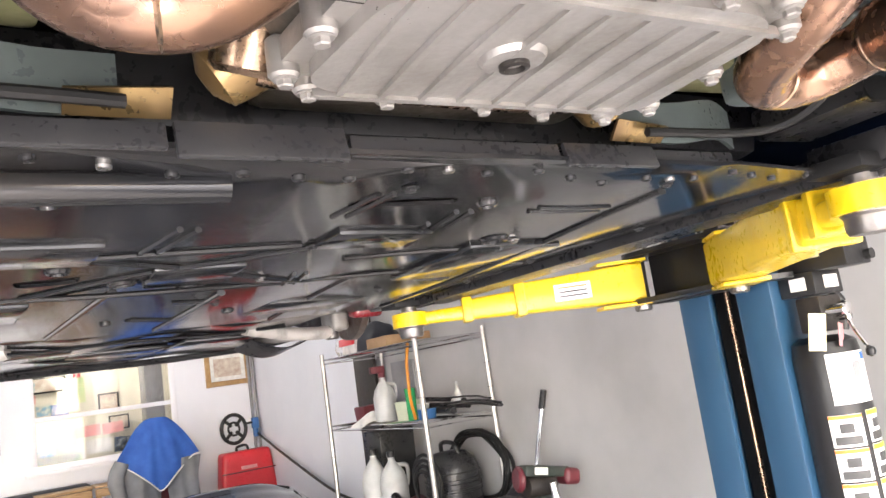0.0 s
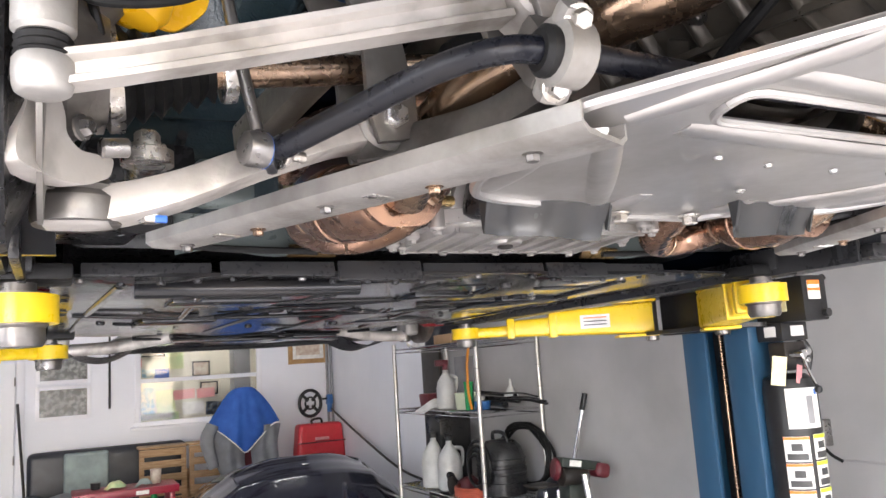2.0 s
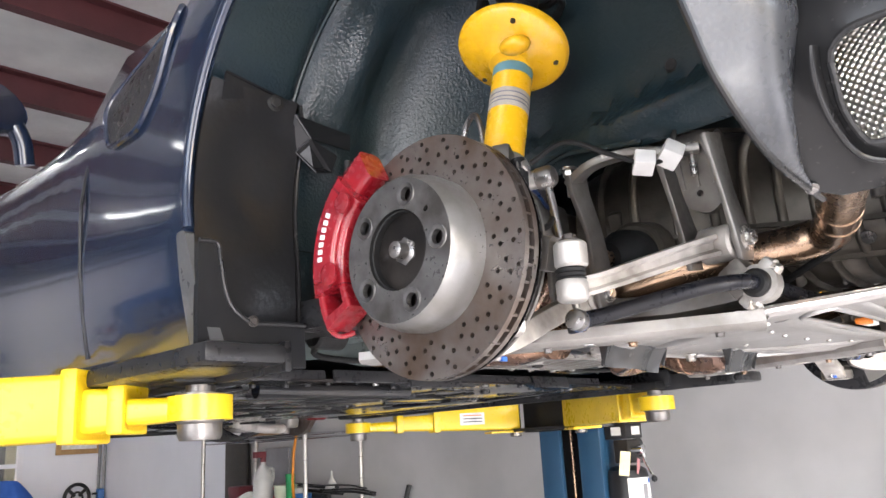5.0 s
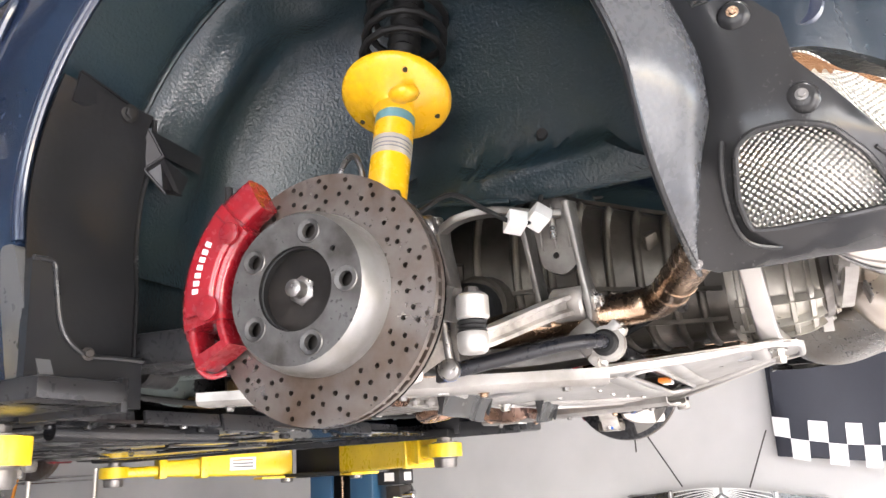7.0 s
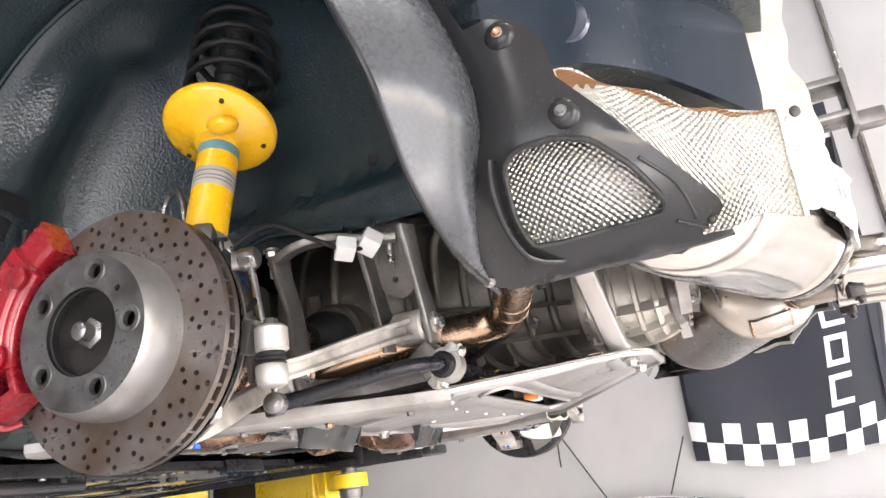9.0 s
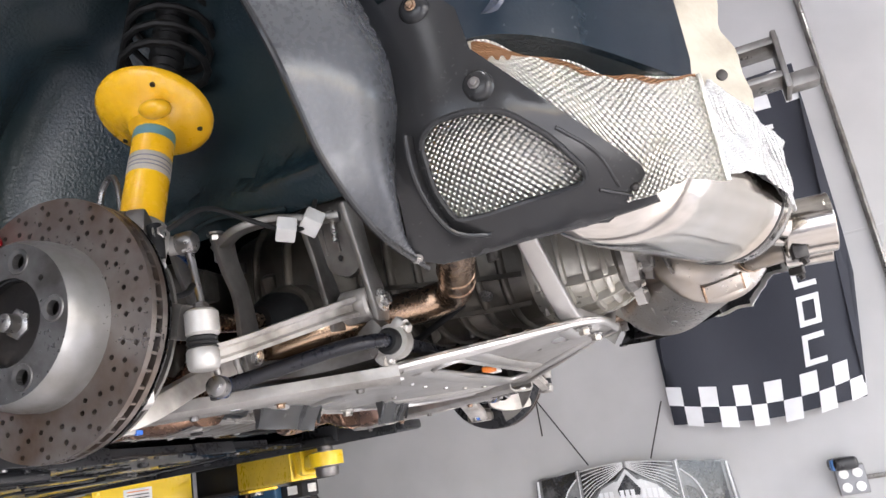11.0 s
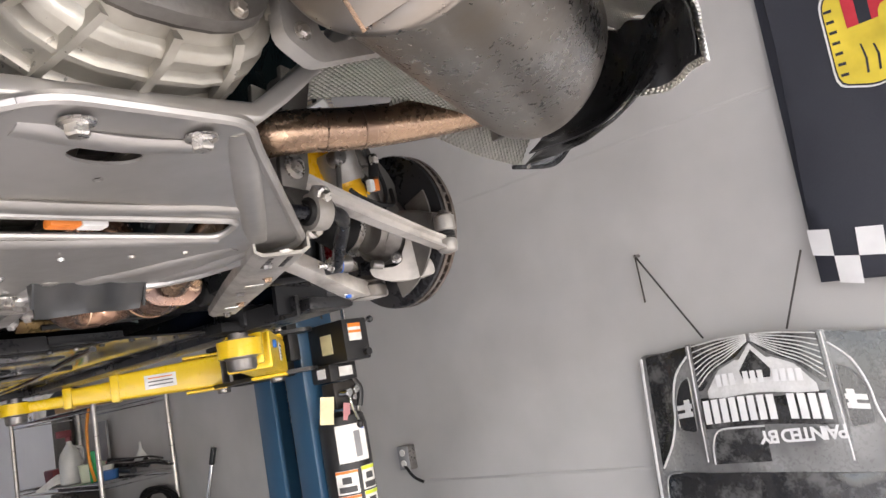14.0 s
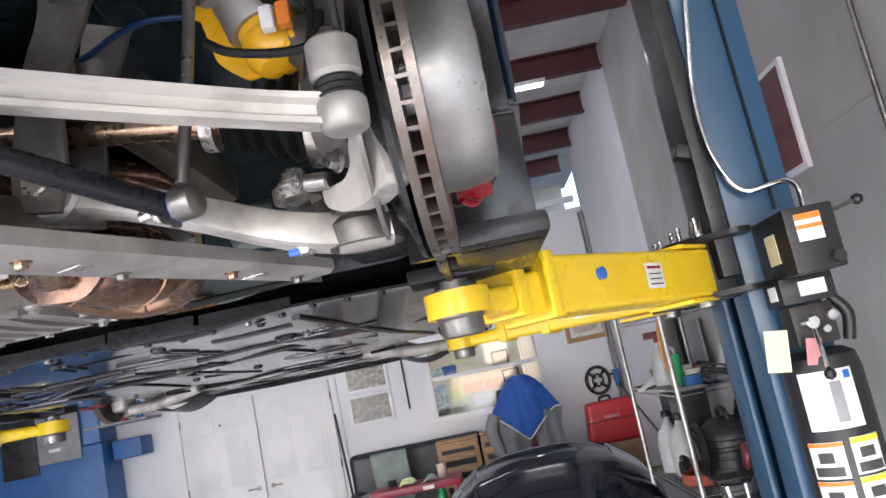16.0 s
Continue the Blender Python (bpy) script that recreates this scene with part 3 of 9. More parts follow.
door_leaf(-1.995, -1.075, -1.915, "white six-panel door leaf with a steel lever handle")
d2 = door_leaf(-2.925, -2.005, -2.085, "white six-panel door leaf with a peephole, closed")
part("peephole", cyl((-2.44, YF - 0.04, 1.76), (-2.44, YF - 0.05, 1.76), 0.012), BLACK_PLASTIC, d2)
bm = bmesh.new()
for x in (-2.975, -1.025):
    box((x, YF - 0.012, 1.03), (0.075, 0.024, 2.06), 0.004, bm=bm)
box((-2.00, YF - 0.012, 2.105), (2.03, 0.024, 0.075), 0.004, bm=bm)
solo("trim", bm, DOOR_WHITE, (-2.05, YF, 0), "white casing round the double door", "trim", kind="structure")

win = thing("window_1", ((WX0 + WX1) / 2, YF, WZ0), "white framed office window with papers stuck behind it", "window", kind="structure")
bm = bmesh.new()
for x in (WX0, WX1):
    box((x, YF - 0.006, (WZ0 + WZ1) / 2), (0.06, 0.03, WZ1 - WZ0 + 0.12), 0.004, bm=bm)
for z in (WZ0, WZ1):
    box(((WX0 + WX1) / 2, YF - 0.008, z), (WX1 - WX0 + 0.10, 0.034, 0.06), 0.004, bm=bm)
part("window_frame", bm, DOOR_WHITE, win)
part("meeting_rail", box(((WX0 + WX1) / 2, YF + 0.01, 1.775), (WX1 - WX0 - 0.06, 0.035, 0.045), 0.004), DOOR_WHITE, win)
part("window_sill", box(((WX0 + WX1) / 2, YF - 0.04, WZ0 - 0.04), (WX1 - WX0 + 0.16, 0.09, 0.03), 0.004), DOOR_WHITE, win)
for z0, z1 in ((WZ0 + 0.03, 1.75), (1.80, WZ1 - 0.03)):
    p = part("pane", box(((WX0 + WX1) / 2, YF + 0.03, (z0 + z1) / 2), (WX1 - WX0 - 0.06, 0.005, z1 - z0), 0), GLASS, win, smooth=0)
    p.visible_shadow = False
# the office behind the window
bm = bmesh.new()
box((0.74, 10.2, 1.6), (2.6, 0.05, 2.6), 0, bm=bm)
box((-0.55, 9.5, 1.6), (0.05, 1.4, 2.6), 0, bm=bm)
box((2.05, 9.5, 1.6), (0.05, 1.4, 2.6), 0, bm=bm)
solo("office_wall", bm, OFFICE_WALL, (0.7, 10.2, 0.3), "cream painted office inside walls", "wall", kind="structure", smooth=0)
solo("office_floor", box((0.74, 9.5, 0.28), (2.6, 1.4, 0.04), 0), CONCRETE, (0.7, 9.5, 0.3), "office floor behind the window", "floor", kind="structure", smooth=0)
# unseen strip and lamp, added to light what shows through the window
t = thing("strip_light", (0.75, 9.6, 2.86), "unseen white strip light added inside the office", "lamp", "strip lights")
part("housing", box((0.75, 9.6, 2.93), (1.2, 0.2, 0.04), 0.006), WHITE_PL, t)
part("diffuser", box((0.75, 9.6, 2.90), (1.15, 0.16, 0.02), 0.006), LAMP_GLOW, t)
area("office_fill", look((0.75, 9.6, 2.87), (0.75, 9.6, 0)), 1.1, 0.3, 2.8, (1.0, 0.97, 0.90))
rng = random.Random(4)


def sheet_paper(x, z, w, h, material, y=YF + 0.055, name="paper_notice", label="paper notice stuck behind the office window", cat="notice", rz=0):
    return solo(name, box((x, y, z), (w, 0.004, h), 0, (0, rz, 0)), material, (x, y, z - h / 2), label, cat, "papers in the window", smooth=0)


for x, z, w, h, m in ((0.20, 1.52, 0.20, 0.36, POSTER_C), (0.42, 1.50, 0.20, 0.32, POSTER_A), (0.32, 1.36, 0.48, 0.10, POSTER_A), (0.62, 1.60, 0.24, 0.11, POSTER_B),
                      (0.86, 1.60, 0.20, 0.11, POSTER_B), (0.72, 1.44, 0.24, 0.14, LABEL), (0.96, 1.42, 0.20, 0.15, SCREEN_DARK), (0.12, 2.10, 0.10, 0.10, POSTER_C),
                      (0.12, 1.98, 0.10, 0.09, POSTER_B), (0.24, 1.86, 0.14, 0.10, POSTER_C), (0.38, 1.85, 0.16, 0.11, BLUE_INK), (0.52, 2.02, 0.20, 0.26, POSTER_A), (0.55, 2.17, 0.08, 0.06, RED_CASE)):
    sheet_paper(x, z, w, h, m, rz=rng.uniform(-4, 4))
for x, z, w, h in ((0.93, 1.90, 0.20, 0.18), (1.02, 1.64, 0.20, 0.15), (0.36, 2.18, 0.34, 0.16)):
    t = thing("picture_frame", (x, 10.15, z - h / 2), "small dark framed picture on the office wall", "picture", "office pictures")
    part("frame", box((x * 1.12, 10.155, z), (w * 1.15, 0.03, h * 1.15), 0.004), BLACK_PLASTIC, t)
    part("print", box((x * 1.12, 10.136, z), (w * 0.95, 0.01, h * 0.92), 0), PAPER, t, smooth=0)
solo("filing_box", box((1.40, 9.4, 1.75), (0.20, 0.3, 1.0), 0.01), GREY_PANEL, (1.40, 9.4, 1.25), "dark grey tall unit behind the window edge", "cabinet")
solo("shelf_board", box((1.40, 9.4, 0.765), (0.24, 0.34, 0.93), 0.01), GREY_PANEL, (1.40, 9.4, 0.3), "grey cabinet base in the office", "cabinet")

# framed print, black spoked ring, photos, rod
t = thing("framed_print", (2.02, YF, 1.85), "oak framed print of old cars on the white wall", "picture")
bm = bmesh.new()
for x in (1.855, 2.30):
    box((x, YF - 0.014, 2.07), (0.055, 0.028, 0.41), 0.006, bm=bm)
for z in (1.895, 2.25):
    box((2.075, YF - 0.014, z), (0.395, 0.028, 0.055), 0.006, bm=bm)
part("frame", bm, OAK, t)
part("mat_board", box((2.075, YF - 0.005, 2.07), (0.41, 0.008, 0.32), 0), LABEL, t, smooth=0)
part("print", box((2.075, YF - 0.011, 2.07), (0.30, 0.006, 0.20), 0), PAPER, t, "brown toned print", smooth=0)

t = thing("ring_ornament", (2.0, YF, 1.2), "black spoked ring hung on the white wall", "wheel")
ring = [(2.075 + 0.135 * math.cos(a), YF - 0.03, 1.385 + 0.155 * math.sin(a)) for a in (2 * math.pi * i / 24 for i in range(25))]
part("rim", tube(ring, 0.020, 10, 1), BLACK_PLASTIC, t)
bm = bmesh.new()
for a in (45, 135, 225, 315):
    a = radians(a)
    box((2.075 + 0.085 * math.cos(a), YF - 0.032, 1.385 + 0.095 * math.sin(a)), (0.11, 0.014, 0.035), 0.004, (0, -math.degrees(a), 0), bm=bm)
part("inner_ring", tube([(2.075 + 0.062 * math.cos(a), YF - 0.035, 1.385 + 0.070 * math.sin(a)) for a in (2 * math.pi * i / 24 for i in range(25))], 0.012, 8, 1), BLACK_PLASTIC, t)
part("spoke_hub", bm, BLACK_PLASTIC, t)
for zc in (1.60, 1.98):
    t = thing("photo_frame", (-0.68, YF, zc - 0.15), "white framed dark photograph on the office wall", "picture", "white framed photographs")
    bm = bmesh.new()
    for x in (-0.868, -0.373):
        box((x, YF - 0.012, zc), (0.04, 0.024, 0.35), 0.004, bm=bm)
    for z in (zc - 0.16, zc + 0.16):
        box((-0.62, YF - 0.012, z), (0.46, 0.024, 0.04), 0.004, bm=bm)
    part("frame", bm, DOOR_WHITE, t)
    part("print", box((-0.62, YF - 0.006, zc), (0.46, 0.008, 0.29), 0), SCREEN_DARK, t, smooth=0)
solo("hanging_rod", tube([(-0.17, YF - 0.02, 2.5), (-0.17, YF - 0.02, 1.9), (-0.17, YF - 0.02, 1.5)], 0.011, 8, 2), DARK_IRON, (-0.17, YF, 1.5), "dark thin rod hanging on the white wall", "rod")
solo("leaning_pole", tube([(-1.05, YF - 0.10, 1.62), (-0.98, YF - 0.25, 0.8), (-0.92, YF - 0.38, 0.0)], 0.014, 8, 2), DARK_IRON, (-0.92, YF - 0.4, 0), "dark pole leaning by the double door", "pole")

# pipes and valve in the corner
for i, x in enumerate((2.30, 2.335)):
    solo("wall_pipe", tube([(x, YF - 0.04 - 0.06 * i, 0.3), (x, YF - 0.04 - 0.06 * i, 1.6), (x, YF - 0.04 - 0.06 * i, 3.4)], 0.016, 10, 2), GREY_PANEL, (x, YF - 0.05, 0.3), "grey pipe running up the corner", "pipe", "corner pipes")
t = thing("air_valve", (2.30, YF - 0.2, 1.3), "blue air line regulator on the corner pipes", "valve")
part("body", box((2.28, YF - 0.15, 1.42), (0.07, 0.08, 0.12), 0.015), BLUE_CAB, t)
part("bowl", cyl((2.28, YF - 0.15, 1.27), (2.28, YF - 0.15, 1.37), 0.03, bev=0.006), BLUE_CAB, t)
part("tap", cyl((2.19, YF - 0.17, 1.43), (2.26, YF - 0.15, 1.43), 0.012), BLACK_PLASTIC, t)
solo("air_hose", tube([(2.29, YF - 0.2, 1.30), (2.27, 7.6, 1.08), (2.25, 6.4, 0.80), (2.27, 5.7, 0.72)], 0.012, 8, 6), DARK_IRON, (2.29, YF - 0.2, 0.8), "dark blue air hose hanging from the regulator", "hose")

# ---- right wall: conduit, sockets, picture, flag, painted bonnet ----
solo("conduit", tube([(XR - 0.014, 2.04, 4.2), (XR - 0.014, 2.045, 2.6), (XR - 0.014, 2.035, 1.38)], 0.011, 10, 2), STEEL, (XR, 2.0, 1.38), "galvanised conduit down the grey wall", "conduit")
for y, lab in ((2.04, "metal socket box at the conduit's foot"), (1.73, "metal switch box with a plug in it")):
    t = thing("socket_box", (XR, y, 1.28), lab, "socket", "socket boxes")
    part("box", box((XR - 0.022, y, 1.335), (0.044, 0.075, 0.115), 0.006), STEEL, t)
    part("cover", box((XR - 0.047, y, 1.335), (0.006, 0.070, 0.11), 0.003), GREY_PANEL, t)
    for z in (1.36, 1.31):
        part("outlet", cyl((XR - 0.049, y, z), (XR - 0.056, y, z), 0.016), WHITE_PL, t)
solo("power_cord", tube([(XR - 0.05, 2.04, 1.30), (XR - 0.06, 2.12, 1.24), (XR - 0.04, 2.10, 1.05), (XR - 0.04, 2.05, 0.5), (XR - 0.04, 2.05, 0.0)], 0.006, 8, 6), RUBBER, (XR - 0.05, 2.1, 0), "black power cord hanging from the socket", "cord")
solo("power_cord", tube([(XR - 0.05, 1.73, 1.30), (XR - 0.07, 1.66, 1.25), (XR - 0.05, 1.62, 1.22)], 0.007, 8, 6), RUBBER, (XR - 0.05, 1.7, 1.2), "short black cord at the switch box", "cord")
t = thing("wall_poster", (XR, 2.85, 2.3), "white framed dark red poster on the grey wall", "picture")
part("frame", box((XR - 0.012, 2.86, 2.58), (0.024, 0.36, 0.52), 0.004), DOOR_WHITE, t)
part("print", box((XR - 0.026, 2.86, 2.58), (0.006, 0.30, 0.46), 0), MAROON, t, smooth=0)

# flag: a draped cloth with checks at both ends, plain bars for the lettering, a plain shield
FX = XR - 0.03


def flag_at(u, v, lift=0.0):
    """u across from the edge nearest the car's front, v upwards."""
    y = -0.285 - 0.03 * math.sin(v * 2) - (0.80 + 0.085 * min(1, v * 3)) * u + 0.006 * math.sin(u * 14 + v * 7)
    z = 1.765 + 1.50 * v - 0.075 * math.sin(u * 2.9) * (1 - v) ** 2
    x = FX - lift - 0.014 * math.sin(u * 9 + v * 4) - 0.011 * math.sin(v * 11 + u * 3) - 0.02 * math.sin(u * 3.14)
    return Vector((x, y, z))


def flag_poly(poly, lift, material, name, parent, step=0.05):
    part(name, panel(poly, lambda u, v: flag_at(u, v, lift), (-0.0012, 0, 0), step=step), material, parent)


flag = thing("wall_flag", (FX, -0.7, 1.75), "navy banner with chequered ends hanging on the grey wall", "flag")
flag_poly([(0, 0), (1, 0), (1, 1), (0, 1)], 0.0, FLAG_NAVY, "cloth", flag, 0.04)
nc = 12
cw = 1.0 / nc
for row in range(2):
    for c in range(nc):
        if (c + row) % 2 == 1:
            for v0 in (0.004, 0.886):
                h = 0.055
                a = v0 + row * h
                flag_poly([(c * cw, a), (c * cw + cw, a), (c * cw + cw, a + h), (c * cw, a + h)], 0.0045, FLAG_WHITE, "white_square", flag, 0.04)
# seven plain white outlined blocks in place of the lettering
for i in range(7):
    v0, v1 = 0.128 + i * 0.104, 0.128 + i * 0.104 + 0.082
    u0, u1, e, f = 0.70, 0.815, 0.026, 0.015
    flag_poly([(u0, v0), (u1, v0), (u1, v0 + f), (u0, v0 + f)], 0.0045, FLAG_WHITE, "plain_bar", flag, 0.04)
    flag_poly([(u0, v1 - f), (u1, v1 - f), (u1, v1), (u0, v1)], 0.0045, FLAG_WHITE, "plain_bar", flag, 0.04)
    flag_poly([(u0, v0 + f), (u0 + e, v0 + f), (u0 + e, v1 - f), (u0, v1 - f)], 0.0045, FLAG_WHITE, "plain_bar", flag, 0.04)
    if i % 2:
        flag_poly([(u1 - e, v0 + f), (u1, v0 + f), (u1, v1 - f), (u1 - e, v1 - f)], 0.0045, FLAG_WHITE, "plain_bar", flag, 0.04)
CV = 0.05
shield = [(u, v + CV) for u, v in ((0.20, 0.355), (0.32, 0.338), (0.45, 0.350), (0.57, 0.40), (0.66, 0.495), (0.60, 0.545), (0.47, 0.563), (0.33, 0.556), (0.21, 0.530))]


def crest(poly, lift, material, name, r=0.0):
    q = [(u, v + CV) for u, v in poly]
    flag_poly(rounded(q, r) if r else q, lift, material, name, flag, 0.05)


flag_poly(rounded([(0.43 + (u - 0.43) * 1.06, 0.50 + (v - 0.50) * 1.06) for u, v in shield], 0.03), 0.002, FLAG_WHITE, "shield_edge", flag, 0.05)
flag_poly(rounded([(0.43 + (u - 0.43) * 1.025, 0.50 + (v - 0.50) * 1.03) for u, v in shield], 0.03), 0.0032, FLAG_NAVY, "shield_line", flag, 0.05)
flag_poly(rounded(shield, 0.03), 0.0045, FLAG_YELLOW, "shield", flag, 0.05)
for q, m in (([(0.275, 0.46), (0.315, 0.46), (0.315, 0.55), (0.275, 0.546)], FLAG_RED), ([(0.315, 0.46), (0.355, 0.46), (0.355, 0.555), (0.315, 0.55)], FLAG_NAVY), ([(0.355, 0.46), (0.405, 0.46), (0.405, 0.559), (0.355, 0.555)], FLAG_RED),
             ([(0.445, 0.44), (0.49, 0.44), (0.49, 0.370), (0.445, 0.351)], FLAG_NAVY), ([(0.49, 0.44), (0.535, 0.44), (0.535, 0.388), (0.49, 0.370)], FLAG_RED), ([(0.535, 0.44), (0.585, 0.44), (0.585, 0.414), (0.535, 0.388)], FLAG_NAVY)):
    crest(q, 0.006, m, "shield_stripe")
# dark curved marks on the yellow quarters and a row of bars along the straight edge
for u0, v0, n in ((0.30, 0.362, 3), (0.46, 0.475, 3)):
    for k in range(n):
        c = u0 + 0.040 * k
        crest([(c, v0), (c + 0.008, v0), (c + 0.014, v0 + 0.030), (c + 0.006, v0 + 0.060 - 0.008 * k), (c, v0 + 0.060 - 0.008 * k), (c + 0.006, v0 + 0.030)], 0.006, FLAG_NAVY, "shield_antler")
for k in range(7):
    v0 = 0.368 + 0.0225 * k
    crest([(0.212, v0), (0.240, v0), (0.240, v0 + 0.006), (0.212, v0 + 0.006)], 0.006, FLAG_NAVY, "plain_bar")
crest([(0.375, 0.415), (0.48, 0.415), (0.48, 0.485), (0.375, 0.485)], 0.008, FLAG_YELLOW, "shield_centre", 0.03)
crest([(0.405, 0.43), (0.455, 0.43), (0.455, 0.468), (0.405, 0.468)], 0.010, FLAG_NAVY, "shield_mark", 0.012)

# painted bonnet hung on cords
bon = thing("painted_bonnet", (XR - 0.03, -0.05, 0.5), "black and silver airbrushed car bonnet hung on the wall", "car bonnet")


def bon_at(u, v, lift=0.0):
    y = 0.41 - 0.88 * u - 0.05 * (0.5 - u) * 2 * (-v)
    z = 1.625 - 0.04 * u - 1.0 * v + 0.045 * math.sin(u * math.pi)
    return Vector((XR - 0.02 - lift - 0.05 * math.sin(u * math.pi) - 0.02 * math.sin(v * 3), y, z))


BON_SILVER = mat("airbrushed_silver", (0.24, 0.24, 0.24), 0.3, col2=(0.07, 0.07, 0.07), scale=6, bump=0.05, coat=0.5)
BON_PALE = mat("airbrushed_white", (0.66, 0.66, 0.66), 0.3, col2=(0.45, 0.45, 0.45), scale=9, bump=0.03, coat=0.5)
BON_BLACK = mat("bonnet_black", (0.02, 0.02, 0.021), 0.25, col2=(0.10, 0.10, 0.10), scale=14, bump=0.03, coat=0.5, spread=(0.5, 0.7))


def bon_poly(poly, lift, material, name, step=0.05):
    return part(name, panel(poly, lambda u, v: bon_at(u, v, lift), (-0.0015, 0, 0), step=step), material, bon)


part("skin", panel(rounded([(0, 0), (1, 0), (1.03, 1), (-0.03, 1)], 0.03), lambda u, v: bon_at(u, v), (0.016, 0, 0), step=0.06), BON_SILVER, bon)
for m in (0, 1):
    fx = (lambda u: 1 - u) if m else (lambda u: u)
    side_field = [(0.035, 0.01), (0.235, 0.01), (0.235, 0.05), (0.17, 0.10), (0.14, 0.18), (0.13, 0.26), (0.10, 0.34), (0.04, 0.42)]
    bon_poly([(fx(u), v) for u, v in side_field], 0.003, BON_BLACK, "dark_field")
    curve = [(0.235, 0.045), (0.175, 0.095), (0.145, 0.17), (0.135, 0.25), (0.105, 0.33), (0.045, 0.41)]
    part("silver_line", tube([bon_at(fx(u), v, 0.006) for u, v in curve], 0.004, 6, 4), BON_PALE, bon)
    part("silver_border", tube([bon_at(fx(0.012 + 0.012 * k), v, 0.004) for k, v in ((0, 0.01), (0, 0.3), (0, 0.6), (0, 0.95))], 0.006, 6, 3), BON_PALE, bon)
    bon_poly([(fx(u), v) for u, v in ((0.235, 0.005), (0.258, 0.005), (0.262, 0.42), (0.238, 0.42))], 0.004, BON_SILVER, "silver_post")
    part("silver_line", tube([bon_at(fx(0.247), v, 0.006) for v in (0.01, 0.2, 0.41)], 0.003, 6, 2), BON_PALE, bon)
    lamp = rounded([(0.15, 0.19), (0.18, 0.13), (0.228, 0.11), (0.228, 0.31), (0.15, 0.29)], 0.02)
    bon_poly([(fx(u), v) for u, v in lamp], 0.005, BON_BLACK, "lamp_drawing")
    part("silver_line", tube([bon_at(fx(u), v, 0.007) for u, v in lamp + lamp[:1]], 0.0028, 6, 1), BON_SILVER, bon)
    for k in range(2):
        bon_poly([(fx(u), v) for u, v in ((0.155, 0.205 + k * 0.028), (0.222, 0.205 + k * 0.028), (0.222, 0.222 + k * 0.028), (0.155, 0.222 + k * 0.028))], 0.008, BON_PALE, "plain_bar")
    bon_poly([(fx(u), v) for u, v in ((0.19, 0.19), (0.215, 0.19), (0.215, 0.245), (0.19, 0.245))], 0.009, BON_PALE, "plain_bar")
    # fan of fine lines
    bon_poly([(fx(u), v) for u, v in ((0.262, 0.01), (0.49, 0.01), (0.495, 0.03), (0.44, 0.075), (0.36, 0.10), (0.28, 0.17), (0.262, 0.17))], 0.003, BON_BLACK, "dark_field")
    for k in range(8):
        a = k / 7
        part("fine_line", tube([bon_at(fx(u), v, 0.006) for u, v in ((0.265, 0.015 + 0.14 * a), (0.33, 0.012 + 0.095 * a), (0.40, 0.008 + 0.07 * a), (0.492, 0.006 + 0.022 * a))], 0.0022, 5, 3), BON_PALE, bon)
    bon_poly([(fx(u), v) for u, v in ((0.42, 0.115), (0.50, 0.035), (0.50, 0.055), (0.44, 0.125))], 0.008, BON_PALE, "chevron")
bon_poly([(0.30, 0.175), (0.36, 0.11), (0.43, 0.085), (0.57, 0.085), (0.64, 0.11), (0.70, 0.175), (0.70, 0.20), (0.30, 0.20)], 0.004, BON_PALE, "pale_field")
bon_poly([(0.44, 0.115), (0.50, 0.06), (0.56, 0.115), (0.55, 0.15), (0.45, 0.15)], 0.006, BON_BLACK, "dark_field")
bon_poly([(0.265, 0.195), (0.735, 0.195), (0.735, 0.30), (0.265, 0.30)], 0.004, BON_BLACK, "dark_field")
bon_poly([(0.30, 0.31), (0.49, 0.31), (0.49, 0.42), (0.28, 0.42)], 0.004, BON_BLACK, "dark_field")
part("silver_line", tube([bon_at(u, v, 0.006) for u, v in ((0.275, 0.42), (0.28, 0.36), (0.31, 0.312), (0.38, 0.306), (0.49, 0.306))], 0.003, 6, 3), BON_PALE, bon)
grille = rounded([(0.05, 0.43), (0.95, 0.43), (0.99, 0.98), (0.01, 0.98)], 0.04)
bon_poly(grille, 0.003, BON_BLACK, "dark_field")
part("silver_line", tube([bon_at(u, v, 0.006) for u, v in grille + grille[:1]], 0.004, 6, 1), BON_SILVER, bon)
for i in range(8):
    bon_poly([(0.07, 0.46 + i * 0.06), (0.93, 0.46 + i * 0.06), (0.935, 0.475 + i * 0.06), (0.065, 0.475 + i * 0.06)], 0.006, GREY_PLASTIC, "slat")
for r_, (z0, z1, n_, u0, du) in enumerate(((0.125, 0.165, 12, 0.345, 0.027), (0.205, 0.285, 13, 0.272, 0.0355))):
    for i in range(n_):
        if (r_ == 0 and i in (3, 7)) or (r_ == 1 and i == 8):
            continue
        a = u0 + i * du
        bon_poly([(a, z0), (a + du * 0.72, z0), (a + du * 0.72, z1), (a, z1)], 0.0095, FLAG_WHITE, "plain_bar")
for txt in ("PAINTED BY",):
    cu = bpy.data.curves.new("lettering", "FONT")
    cu.body, cu.size, cu.extrude, cu.align_x = txt, 0.058, 0.0008, "CENTER"
    cu.offset = 0.0016
    cu.space_character = 0.82
    ob = new("lettering", cu)
    p = bon_at(0.615, 0.315, 0.012)
    ob.parent = bon
    ob.matrix_world = Matrix.Identity(4)
    m3 = Matrix(((0, 0, -1, 0), (1, 0, 0, 0), (0, -1, 0, 0), (0, 0, 0, 1)))
    ob.matrix_basis = Matrix.Translation(p - ORG[bon]) @ m3
    cu.materials.append(FLAG_WHITE)
